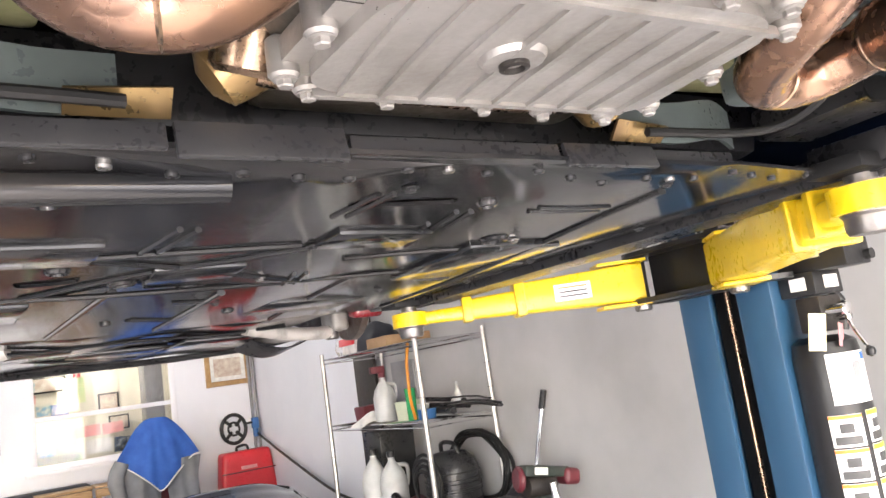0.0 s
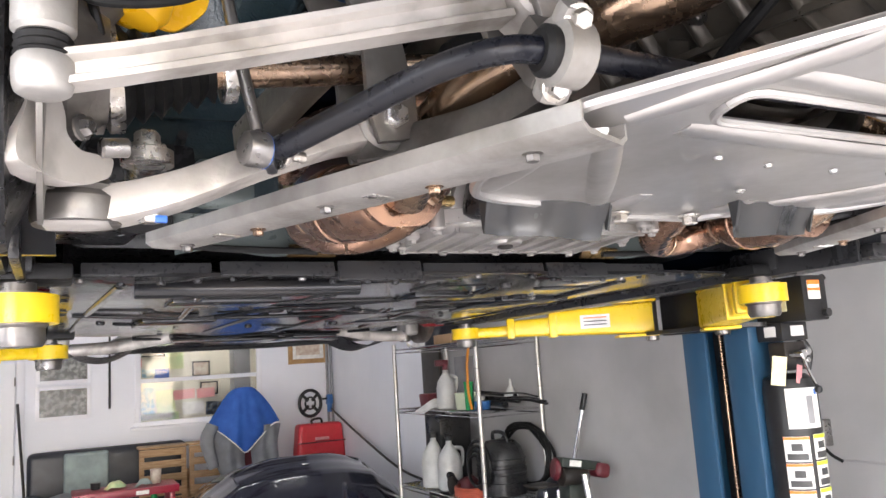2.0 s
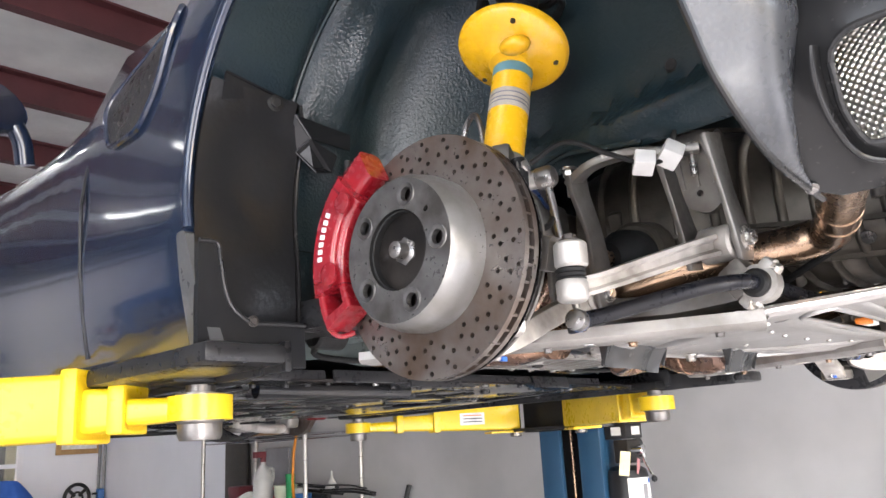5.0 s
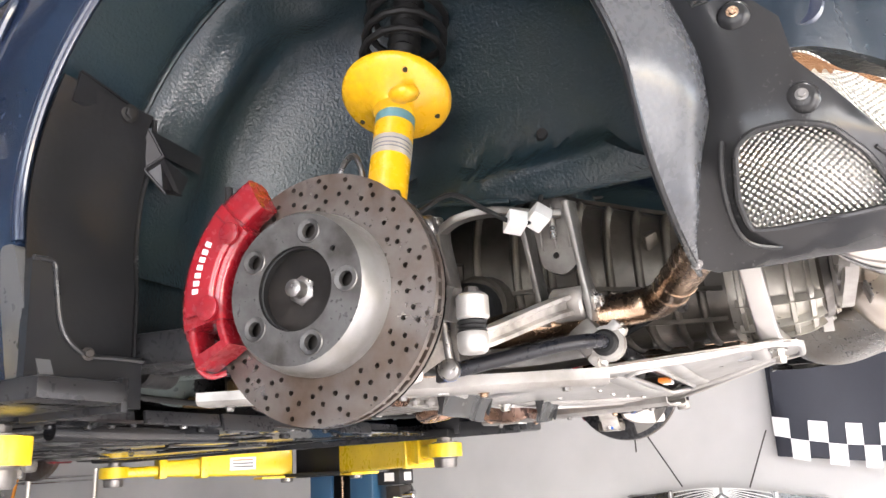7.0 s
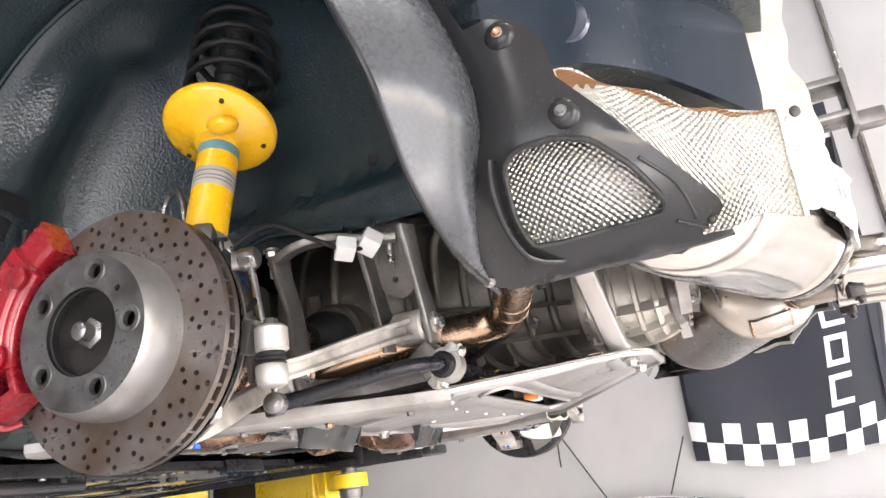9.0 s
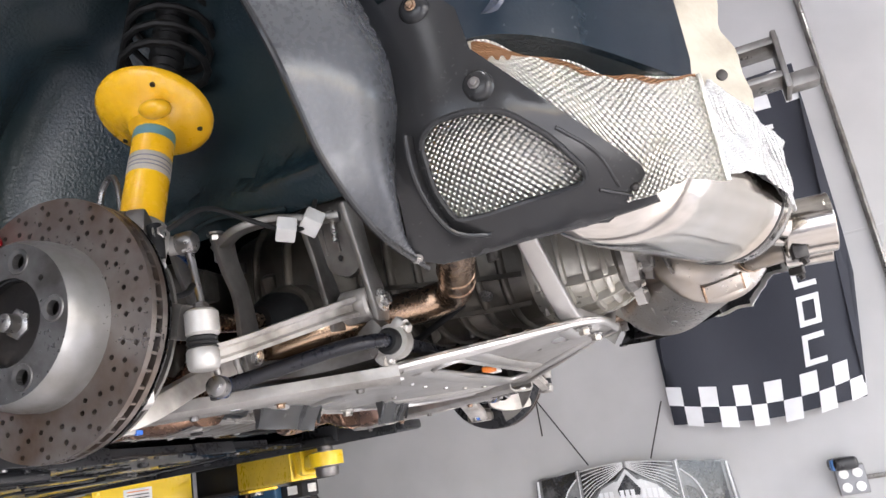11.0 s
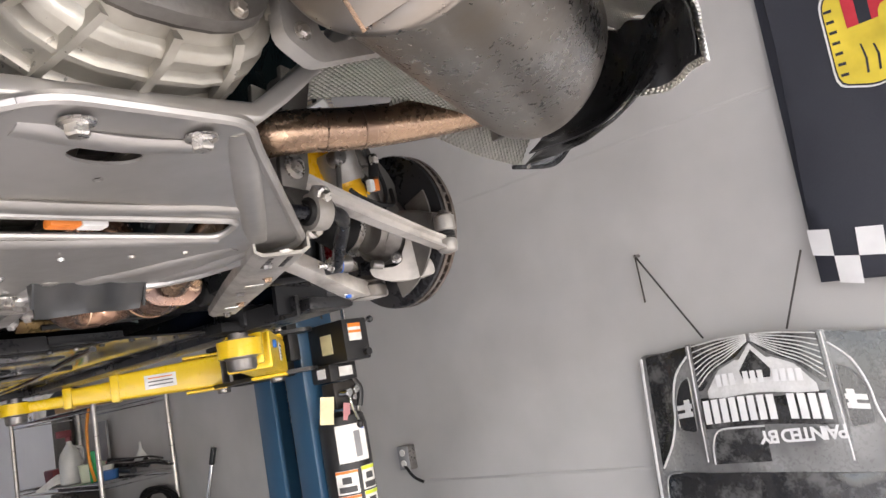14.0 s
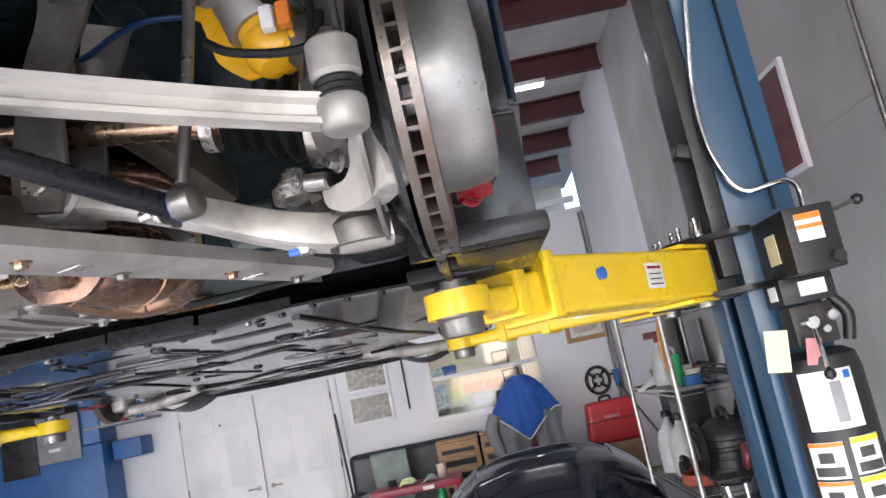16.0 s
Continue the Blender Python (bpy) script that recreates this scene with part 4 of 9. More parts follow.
for pts in ([(XR - 0.03, 0.33, 1.995), (XR - 0.035, 0.14, 1.655)], [(XR - 0.03, 0.33, 1.995), (XR - 0.02, 0.335, 1.82)], [(XR - 0.05, -0.255, 1.88), (XR - 0.045, -0.15, 1.64)]):
    part("cord", tube(pts, 0.0035, 6, 1), DARK_IRON, bon, "thin dark cord")
solo("wall_nail", cyl((XR, 0.33, 1.997), (XR - 0.035, 0.33, 1.997), 0.006), STEEL, (XR, 0.33, 1.99), "nail in the grey wall", "nail")
# socket box with a blue plug, and its conduit
t = thing("socket_box", (XR, -0.93, 1.38), "grey metal four-way socket box with a blue plug", "socket", "socket boxes")
part("box", box((XR - 0.024, -0.93, 1.43), (0.048, 0.115, 0.115), 0.006), STEEL, t)
part("cover", box((XR - 0.051, -0.93, 1.43), (0.006, 0.11, 0.11), 0.003), GREY_PANEL, t)
for dy in (-0.026, 0.026):
    for dz in (-0.027, 0.027):
        part("outlet", cyl((XR - 0.053, -0.93 + dy, 1.43 + dz), (XR - 0.060, -0.93 + dy, 1.43 + dz), 0.019), WHITE_PL, t)
part("plug", box((XR - 0.075, -0.91, 1.50), (0.09, 0.10, 0.05), 0.02, (0, 0, 20), seg=3), BLACK_PLASTIC, t)
part("plug_face", box((XR - 0.10, -0.885, 1.50), (0.03, 0.05, 0.045), 0.012, (0, 0, 20)), BLUE_CAB, t)
solo("conduit", tube([(XR - 0.014, -0.985, 1.43), (XR - 0.014, -1.2, 1.43), (XR - 0.014, -1.5, 1.43)], 0.010, 8, 1), STEEL, (XR, -1.0, 1.43), "grey conduit from the socket box", "conduit")
solo("conduit", tube([(XR - 0.016, -1.30, 4.2), (XR - 0.016, -1.30, 2.6), (XR - 0.016, -1.30, 0.2)], 0.014, 8, 1), STEEL, (XR, -1.3, 0.2), "grey conduit beside the banner", "conduit")


# ---- two-post lift ----
def lift_side():
    x0, x1, y0, y1 = 1.43, 1.605, 1.25, 1.57
    lift = LIFT
    prof = [(x0, y0), (x1, y0), (x1, y1), (x0, y1), (x0, y1 - 0.115), (x0 + 0.025, y1 - 0.115), (x0 + 0.025, y1 - 0.02), (x1 - 0.02, y1 - 0.02), (x1 - 0.02, y0 + 0.02), (x0 + 0.025, y0 + 0.02), (x0 + 0.025, y0 + 0.115), (x0, y0 + 0.115)]
    prof = rounded(prof, 0.012, 2)
    b = loft([[V(x, y, 0.02) for x, y in prof], [V(x, y, 3.9) for x, y in prof]], True, True)
    col = part("column", b, LIFT_BLUE, lift, "blue steel column")
    part("base_plate", box((1.56, 1.41, 0.012), (0.55, 0.46, 0.022), 0.004), LIFT_BLUE, col)
    for dy, r, m in ((-0.03, 0.006, STEEL), (0.035, 0.008, BROWN_PIPE)):
        part("cable", cyl((1.50, 1.41 + dy, 0.05), (1.50, 1.41 + dy, 3.85), r, seg=10), m, col)
    part("inner_channel", box((1.565, 1.41, 1.9), (0.03, 0.24, 3.7), 0.004), LIFT_BLACK, col)

    car = part("carriage", box((1.395, 1.44, 1.865), (0.07, 0.30, 0.15), 0.004), LIFT_BLACK, lift, "black steel carriage")
    up = part("upright", box((1.405, 1.315, 2.42), (0.045, 0.15, 1.16), 0.004), LIFT_BLACK, car)
    part("upright_tab", box((1.375, 1.27, 2.17), (0.05, 0.05, 0.035), 0.006, (0, 20, 0)), LIFT_BLACK, up)
    # small chrome block stands in for a highlight on the black upright
    part("upright_glint", box((1.392, 1.245, 2.62), (0.030, 0.012, 0.06), 0.004), CHROME, up)
    part("gusset", box((1.40, 1.36, 2.02), (0.03, 0.10, 0.22), 0.004, (0, 14, 0)), LIFT_BLACK, car)
    for z in (1.795, 1.935):
        out = rounded([(1.27, 1.26), (1.42, 1.16), (1.47, 1.20), (1.47, 1.68), (1.42, 1.70), (1.27, 1.62)], 0.03)
        part("lug_plate", panel(out, lambda u, v, z=z: V(u, v, z), (0, 0, 0.014)), LIFT_BLACK, car)
    for i in range(7):
        y = 1.24 + i * 0.062 + (0.03 if i > 2 else 0)
        bm = bolt((1.345 + 0.012 * math.sin(i * 2.0), y, 1.949), (0, 0, 1), 0.011, 0.02)
        cyl((1.345 + 0.012 * math.sin(i * 2.0), y, 1.95), (1.345 + 0.012 * math.sin(i * 2.0), y, 2.0), 0.007, seg=10, bm=bm)
        part("gear_bolt", bm, BOLT, car)
    for y in (1.27, 1.62):
        part("arm_pin", cyl((1.335, y, 1.775), (1.335, y, 1.955), 0.026, bev=0.004), STEEL, car)

    def arm(root, tip, stages, label, blue=False):
        root, tip = Vector(root), Vector(tip)
        d = (tip - root)
        d.z = 0
        length = d.length
        d.normalize()
        n = V(-d.y, d.x, 0)
        arm_t = None
        names = ("outer_tube", "middle_tube", "inner_tube")
        for i, (s0, s1, h0, h1, w0, w1, zc) in enumerate(stages):
            rings = []
            for s, h, w in ((s0, h0, w0), (s0 + 0.012, h0, w0), (s1 - 0.012, h1, w1), (s1, h1, w1)):
                c = root + d * (s * length)
                c.z = zc
                rr = rounded([(-w / 2, -h / 2), (w / 2, -h / 2), (w / 2, h / 2), (-w / 2, h / 2)], 0.012, 3)
                rings.append([c + n * a + V(0, 0, 1) * bb for a, bb in rr])
            b = loft(rings)
            if arm_t is None:
                arm_t = part("arm", b, YELLOW, lift, label)
            else:
                part(names[i], b, YELLOW, arm_t)
            if i < 2 and len(stages) > 1:
                c = root + d * (s1 * length)
                c.z = zc
                bb = box((0, 0, 0), (0.03, w1 + 0.014, h1 + 0.014), 0.006)
                bb.transform(Matrix.Translation(c - d * 0.015) @ Matrix.Rotation(math.atan2(d.y, d.x), 4, "Z"))
                part("end_band", bb, YELLOW, arm_t)
        # web plates
        for sgn in (1, -1):
            c = root + d * (0.10 * length)
            c.z = stages[0][6] + sgn * (stages[0][2] / 2 + 0.006)
            b = box((0, 0, 0), (0.15, stages[0][4] * 1.0, 0.010), 0.003)
            b.transform(Matrix.Translation(c) @ Matrix.Rotation(math.atan2(d.y, d.x), 4, "Z"))
            part("flange", b, YELLOW, arm_t)
        # ring end and pad
        zt = stages[-1][6]
        b = lathe([(0.041, -0.020), (0.053, -0.020), (0.053, 0.020), (0.041, 0.020), (0.041, -0.020)], (tip.x, tip.y, zt), (0, 0, 1), 28, caps=False)
        part("pad_ring", b, YELLOW, arm_t)
        b = lathe([(0.02, -0.052), (0.032, -0.052), (0.036, -0.044), (0.036, -0.026), (0.040, -0.022), (0.040, 0.024), (0.024, 0.026), (0.024, 0.040)], (tip.x, tip.y, zt), (0, 0, 1), 24)
        part("pad_screw", b, STEEL, arm_t)
        b = box((tip.x, tip.y, zt + 0.050), (0.14, 0.09, 0.024), 0.006)
        part("rubber_pad", b, RUBBER, arm_t)
        return arm_t, root, d, n, length

    a1, root, d, n, L = arm((1.325, 1.285, 1.86), (0.740, 0.572, 1.847), [(0.02, 0.80, 0.118, 0.108, 0.115, 0.105, 1.86), (0.78, 0.88, 0.074, 0.068, 0.080, 0.075, 1.852), (0.86, 0.955, 0.044, 0.04, 0.07, 0.065, 1.847)],
                            "yellow telescopic lift arm with a round rubber pad")
    side = -n if (-n).y < 0 else n
    rz = math.degrees(math.atan2(d.y, d.x))
    for s, w, h, m, nm in ((0.36, 0.075, 0.055, LABEL, "warning_label"), (0.36, 0.06, 0.006, RED_PAINT, "label_bar")):
        c = root + d * (s * L) + side * 0.0585
        bb = box((0, 0, 0), (w, 0.002, h), 0)
        bb.transform(Matrix.Translation(c + side * (0.001 if nm == "label_bar" else 0) + V(0, 0, 0.018 if nm == "label_bar" else 0)) @ Matrix.Rotation(math.radians(rz), 4, "Z"))
        part(nm, bb, m, a1, smooth=0)
    for k in range(3):
        c = root + d * (0.36 * L) + side * 0.0595 + V(0, 0, 0.004 - 0.011 * k)
        bb = box((0, 0, 0), (0.055, 0.002, 0.003), 0)
        bb.transform(Matrix.Translation(c) @ Matrix.Rotation(math.radians(rz), 4, "Z"))
        part("label_bar", bb, LABEL_INK, a1, smooth=0)
    c = root + d * (0.60 * L) + side * 0.052 + V(0, 0, 0.012)
    part("blue_cap", cyl(c, c + side * 0.012, 0.012), BLUE_INK, a1, "blue plastic pin cap")
    a2, root, d, n, L = arm((1.335, 1.60, 1.86), (0.712, 1.955, 1.845), [(0.02, 0.56, 0.116, 0.090, 0.10, 0.09, 1.862), (0.54, 0.78, 0.070, 0.060, 0.075, 0.07, 1.853), (0.76, 0.95, 0.042, 0.036, 0.05, 0.05, 1.846)],
                            "yellow telescopic lift arm reaching to the front sill")
    side = -n if (-n).y < 0 else n
    c = root + d * (0.54 * L) + side * 0.045
    part("pin_hole", cyl(c, c + side * 0.004, 0.010), LIFT_BLACK, a2)
    c = root + d * (0.32 * L) + side * 0.0485
    bb = box((0, 0, 0), (0.11, 0.002, 0.05), 0)
    rot = Matrix.Rotation(math.atan2(d.y, d.x), 4, "Z")
    bb.transform(Matrix.Translation(c) @ rot)
    part("warning_label", bb, LABEL, a2, smooth=0)
    for k in range(3):
        bb = box((0, 0, 0), (0.085, 0.002, 0.004), 0)
        bb.transform(Matrix.Translation(c + side * 0.0012 + V(0, 0, 0.014 - 0.013 * k)) @ rot)
        part("label_bar", bb, ORANGE if k == 0 else LABEL_INK, a2, smooth=0)


LIFT = thing("two_post_lift", (0, 1.41, 0), "blue two-post car lift with yellow arms, raised", "car lift")
lift_side()
SIDE[0] = -1
lift_side()
SIDE[0] = 1
part("crossbar", box((0, 1.41, 3.96), (3.5, 0.22, 0.12), 0.01), LIFT_BLUE, LIFT)

# power unit on the right column
pu = thing("lift_power_unit", (1.51, 1.17, 1.0), "black hydraulic power unit with warning labels on the lift column", "power unit")
part("motor_box", box((1.536, 1.150, 1.876), (0.114, 0.198, 0.148), 0.006), LIFT_BLACK, pu)
part("pump_block", box((1.530, 1.195, 1.772), (0.125, 0.105, 0.062), 0.005), LIFT_BLACK, pu)
part("knob", cyl((1.572, 1.052, 1.825), (1.572, 1.034, 1.825), 0.014), BLACK_PLASTIC, pu)
part("start_lever", tube([(1.592, 1.12, 1.925), (1.640, 1.13, 1.938), (1.690, 1.14, 1.950)], 0.005, 8, 2), STEEL, pu)
part("lever_knob", lathe([(0.001, -0.014), (0.010, -0.010), (0.014, 0), (0.010, 0.010), (0.001, 0.014)], (1.695, 1.14, 1.951), (1, 0, 0), 16), BLACK_PLASTIC, pu)
part("oil_tank", lathe([(0.02, 0), (0.080, 0.004), (0.087, 0.02), (0.087, 0.54), (0.080, 0.575), (0.055, 0.590), (0.03, 0.592)], (1.530, 1.195, 1.04), (0, 0, 1), 32), LIFT_BLACK, pu)
bm = cyl((1.50, 1.15, 1.695), (1.50, 1.09, 1.695), 0.015, bev=0.003)
cyl((1.56, 1.16, 1.703), (1.56, 1.12, 1.703), 0.014, bev=0.003, bm=bm)
cyl((1.530, 1.15, 1.675), (1.530, 1.10, 1.675), 0.009, bev=0.002, bm=bm)
part("valve_body", bm, CHROME, pu)
part("valve_block", box((1.525, 1.18, 1.690), (0.10, 0.07, 0.095), 0.008), DARK_IRON, pu)
part("release_lever", tube([(1.50, 1.10, 1.69), (1.495, 1.08, 1.64), (1.485, 1.05, 1.595)], 0.005, 8, 3), CHROME, pu)
part("release_knob", lathe([(0.001, -0.014), (0.010, -0.009), (0.013, 0), (0.010, 0.009), (0.001, 0.014)], (1.484, 1.045, 1.582), (0, 0, 1), 16), BLACK_PLASTIC, pu)
part("tank_elbow", tube([(1.585, 1.17, 1.745), (1.612, 1.165, 1.70), (1.605, 1.175, 1.64)], 0.014, 10, 4), LIFT_BLACK, pu)
for c, s_, m in (((1.530, 1.0495, 1.902), (0.058, 0.002, 0.062), LABEL), ((1.530, 1.0482, 1.926), (0.058, 0.002, 0.014), ORANGE), ((1.530, 1.0482, 1.903), (0.058, 0.002, 0.009), ORANGE),
                 ((1.540, 1.1412, 1.773), (0.062, 0.002, 0.034), LABEL)):
    part("warning_label", box(c, s_, 0), m, pu, smooth=0)
for c, s_, m in (((1.4775, 1.150, 1.872), (0.002, 0.060, 0.070), TAG), ((1.4660, 1.190, 1.773), (0.002, 0.046, 0.034), LABEL)):
    part("warning_label", box(c, s_, 0), m, pu, smooth=0)


def tank_label(a0, a1, z0, z1, material, lift=0.0):
    r = 0.0878 + lift
    part("tank_label", grid(lambda u, v: (1.530 + r * math.cos(radians(a0 + (a1 - a0) * u)), 1.195 + r * math.sin(radians(a0 + (a1 - a0) * u)), z0 + (z1 - z0) * v), 8, 1, -0.0008), material, pu)


tank_label(-150, -72, 1.455, 1.585, LABEL)
tank_label(-108, -92, 1.47, 1.56, GREY_PANEL, 0.0015)
tank_label(-86, -76, 1.562, 1.58, BLUE_INK, 0.0015)
for k in range(4):
    z1 = 1.43 - k * 0.085
    tank_label(-165, -112, z1 - 0.08, z1, LABEL)
    tank_label(-165, -112, z1 - 0.010, z1 - 0.001, ORANGE, 0.0015)
    tank_label(-150, -128, z1 - 0.045, z1 - 0.022, LABEL_INK, 0.0015)
    tank_label(-160, -118, z1 - 0.074, z1 - 0.054, LABEL_INK, 0.0015)
    tank_label(-102, -58, z1 - 0.075, z1 + 0.005, LABEL)
    tank_label(-102, -58, z1 - 0.008, z1 + 0.004, LIME, 0.0015)
    tank_label(-92, -70, z1 - 0.04, z1 - 0.018, LABEL_INK, 0.0015)
    tank_label(-98, -62, z1 - 0.07, z1 - 0.05, LABEL_INK, 0.0015)
for c, s, m, rz in (((1.421, 1.134, 1.645), (0.050, 0.0015, 0.095), TAG, -20), ((1.495, 1.118, 1.630), (0.042, 0.0015, 0.060), PINK, 18)):
    solo("paper_tag", box(c, s, 0, (6, 8, rz)), m, (c[0], c[1], c[2] - s[2] / 2), "worn paper tag wired to the valve", "tag", "valve tags", smooth=0)
solo("steel_conduit_hose", tube([(1.570, 1.14, 1.95), (1.575, 1.15, 2.01), (1.560, 1.175, 2.035), (1.530, 1.20, 2.035), (1.480, 1.215, 2.035), (1.445, 1.222, 2.08), (1.420, 1.225, 2.18), (1.425, 1.23, 2.32), (1.465, 1.235, 2.54), (1.490, 1.235, 2.72), (1.50, 1.235, 3.5)], 0.0075, 10, 6), CHROME,
     (1.575, 1.15, 1.95), "silver flexible conduit looping up the column", "conduit")
solo("black_hose", tube([(1.55, 1.242, 1.98), (1.545, 1.243, 2.3), (1.54, 1.243, 3.4)], 0.004, 8, 3), RUBBER, (1.52, 1.23, 1.98), "thin black hose on the blue column", "hose")

# ---- wire rack and what stands on it ----
rack = thing("wire_rack", (2.1, 4.63, 0), "chrome wire storage rack loaded with workshop clutter", "shelf")
RX0, RX1, RY0, RY1 = 1.84, 2.33, 3.94, 5.36
for x in (RX0, RX1):
    for y in (RY0, RY1):
        part("post", cyl((x, y, 0.0), (x, y, 1.93), 0.0165, seg=14), ALU_SHEET, rack)
        for q in (0.10, 0.32, 0.55, 0.95, 1.18, 1.55, 1.70):
            part("post_groove", lathe([(0.0166, -0.002), (0.0175, 0), (0.0166, 0.002)], (x, y, q), (0, 0, 1), 14, caps=False), STEEL, rack)
SHELVES = (0.20, 0.80, 1.40, 1.885)
for z in SHELVES:
    shelf = part("wire_shelf", tube([(RX0, RY0, z), (RX1, RY0, z), (RX1, RY1, z), (RX0, RY1, z), (RX0, RY0, z)], 0.005, 6, 1), CHROME, rack)
    part("lower_rail", tube([(RX0, RY0, z - 0.028), (RX1, RY0, z - 0.028), (RX1, RY1, z - 0.028), (RX0, RY1, z - 0.028), (RX0, RY0, z - 0.028)], 0.005, 6, 1), CHROME, shelf)
    for i in range(1, 40):
        y = RY0 + (RY1 - RY0) * i / 40
        part("wire", tube([(RX0, y, z + 0.004), (RX1, y, z + 0.004)], 0.0025, 5, 1), CHROME, shelf)


def jug(x, y, z, s=1.0, material=MILKY, cap=BLACK_PLASTIC, label="milky plastic jug on the rack", spray=False):
    t = thing("plastic_jug", (x, y, z), label, "jug", "jugs on the rack")
    pr = [(0.055, 0), (0.07, 0.006), (0.072, 0.02), (0.072, 0.15), (0.06, 0.20), (0.025, 0.25), (0.018, 0.26), (0.018, 0.28)]
    part("body", lathe([(r * s, h * s) for r, h in pr], (x, y, z), (0, 0, 1), 20), material, t)
    part("cap", lathe([(0.022 * s, 0.278 * s), (0.022 * s, 0.305 * s), (0.019 * s, 0.31 * s)], (x, y, z), (0, 0, 1), 16), cap, t)
    if spray:
        part("trigger", box((x - 0.03 * s, y, z + 0.33 * s), (0.10 * s, 0.03 * s, 0.045 * s), 0.006), cap, t)
    part("handle", tube([(x + 0.03 * s, y, z + 0.235 * s), (x + 0.085 * s, y, z + 0.22 * s), (x + 0.08 * s, y, z + 0.14 * s), (x + 0.06 * s, y, z + 0.12 * s)], 0.011 * s, 8, 4), material, t)


jug(1.96, 4.66, 1.407, 1.05, MILKY, MAROON, "milky spray jug with a maroon trigger top", True)
jug(1.95, 4.93, 0.807, 1.35)
jug(1.98, 4.72, 0.807, 1.3)


def tub(x, y, z, r, h, material, label, cat="tub"):
    solo("plastic_tub", lathe([(r * 0.85, 0), (r * 0.9, 0.004), (r, h * 0.92), (r * 1.05, h * 0.94), (r * 1.05, h), (r * 0.5, h * 1.02)], (x, y, z), (0, 0, 1), 22), material, (x, y, z), label, cat, "tubs on the rack")


tub(2.0, 4.42, 1.407, 0.085, 0.12, mat("pale_green_plastic", (0.55, 0.60, 0.45), 0.4), "pale green plastic tub on the rack")
tub(2.02, 4.22, 1.407, 0.06, 0.06, BLUE_CAB, "small blue tub on the rack")
tub(1.96, 4.30, 1.407, 0.034, 0.20, GREEN_GLASS, "green bottle on the rack")
tub(2.20, 4.85, 1.407, 0.08, 0.10, RED_CASE, "small red tub on the rack")
tub(2.06, 4.36, 1.407, 0.055, 0.09, WHITE_PL, "white crumpled plastic pot on the rack")
solo("funnel", lathe([(0.065, 0.0), (0.067, 0.004), (0.012, 0.10), (0.008, 0.15), (0.006, 0.15)], (2.2, 4.12, 1.46), (0, 0, 1), 22), MILKY, (2.2, 4.12, 1.407), "clear plastic funnel upside down on the rack", "funnel")


def rag(x, y, z, s, material, label):
    rr = random.Random(int(x * 100 + y * 10))
    ph = [rr.uniform(0, 6) for _ in range(6)]

    def f(u, v):
        a, b = u * 2 - 1, v * 2 - 1
        hgt = (1 - a * a) * (1 - b * b) * 0.05 + 0.012 * math.sin(7 * u + ph[0]) * math.sin(6 * v + ph[1])
        drop = -0.55 * max(0, -a - 0.45)
        return (x + a * s * (1 + 0.1 * math.sin(5 * v + ph[2])), y + b * s * (1 + 0.12 * math.sin(6 * u + ph[3])), z + 0.012 + max(0, hgt) + drop * s)

    solo("rag", grid(f, 14, 14, 0.003), material, (x, y, z), label, "rag", "workshop rags")


rag(1.93, 4.80, 1.41, 0.12, WHITE_PL, "crumpled white rag hanging over the shelf")
rag(2.0, 5.05, 0.81, 0.10, JACKET_GREY, "grey crumpled rag on the rack")
for i, (y0, y1, z, r) in enumerate(((4.0, 4.75, 1.44, 0.022), (3.92, 4.6, 1.46, 0.016), (4.05, 4.5, 1.49, 0.014))):
    solo("black_pipe", tube([(2.08 + 0.06 * i, y0, z), (2.10 + 0.05 * i, (y0 + y1) / 2, z + 0.012), (2.05 + 0.05 * i, y1, z + 0.03)], r, 10, 3), BLACK_PLASTIC, (2.1, y0, 1.41), "black plastic hose lying on the rack", "hose", "hoses on the rack")
# orange cord hanging from the rack's top shelf
solo("orange_cord", tube([(1.88, 4.10, 1.88), (1.85, 4.09, 1.75), (1.86, 4.12, 1.55), (1.90, 4.16, 1.42)], 0.010, 8, 5), CORD_ORANGE, (1.88, 4.10, 1.41), "orange cord hanging down the rack", "cord")
pts = []
for i in range(60):
    a = i * 0.55
    pts.append((1.98 + 0.13 * math.cos(a), 4.35 + 0.15 * math.sin(a), 0.81 + 0.012 * (i // 11) + 0.01))
solo("coiled_hose", tube(pts, 0.011, 8, 2), HOSE_RED, (1.98, 4.35, 0.807), "coiled red-brown air hose on the rack", "hose")
# dark grey moulded case with a cable loop
t = thing("shop_vacuum", (2.16, 4.22, 0.807), "dark grey canister vacuum with a coiled hose on the rack", "vacuum cleaner")
part("canister", lathe([(0.15, 0.0), (0.17, 0.012), (0.172, 0.16), (0.178, 0.165), (0.178, 0.19), (0.17, 0.195), (0.168, 0.27), (0.15, 0.33), (0.10, 0.375), (0.03, 0.385)], (2.14, 4.22, 0.807), (0, 0, 1), 28), FLAP, t)
for z in (0.90, 0.95, 1.02, 1.06):
    part("rib", lathe([(0.170, -0.006), (0.179, -0.004), (0.179, 0.004), (0.170, 0.006)], (2.14, 4.22, z), (0, 0, 1), 28, caps=False), BLACK_PLASTIC, t)
part("carry_handle", tube([(2.14, 4.12, 1.17), (2.13, 4.15, 1.235), (2.13, 4.29, 1.235), (2.14, 4.32, 1.17)], 0.014, 8, 4), BLACK_PLASTIC, t)
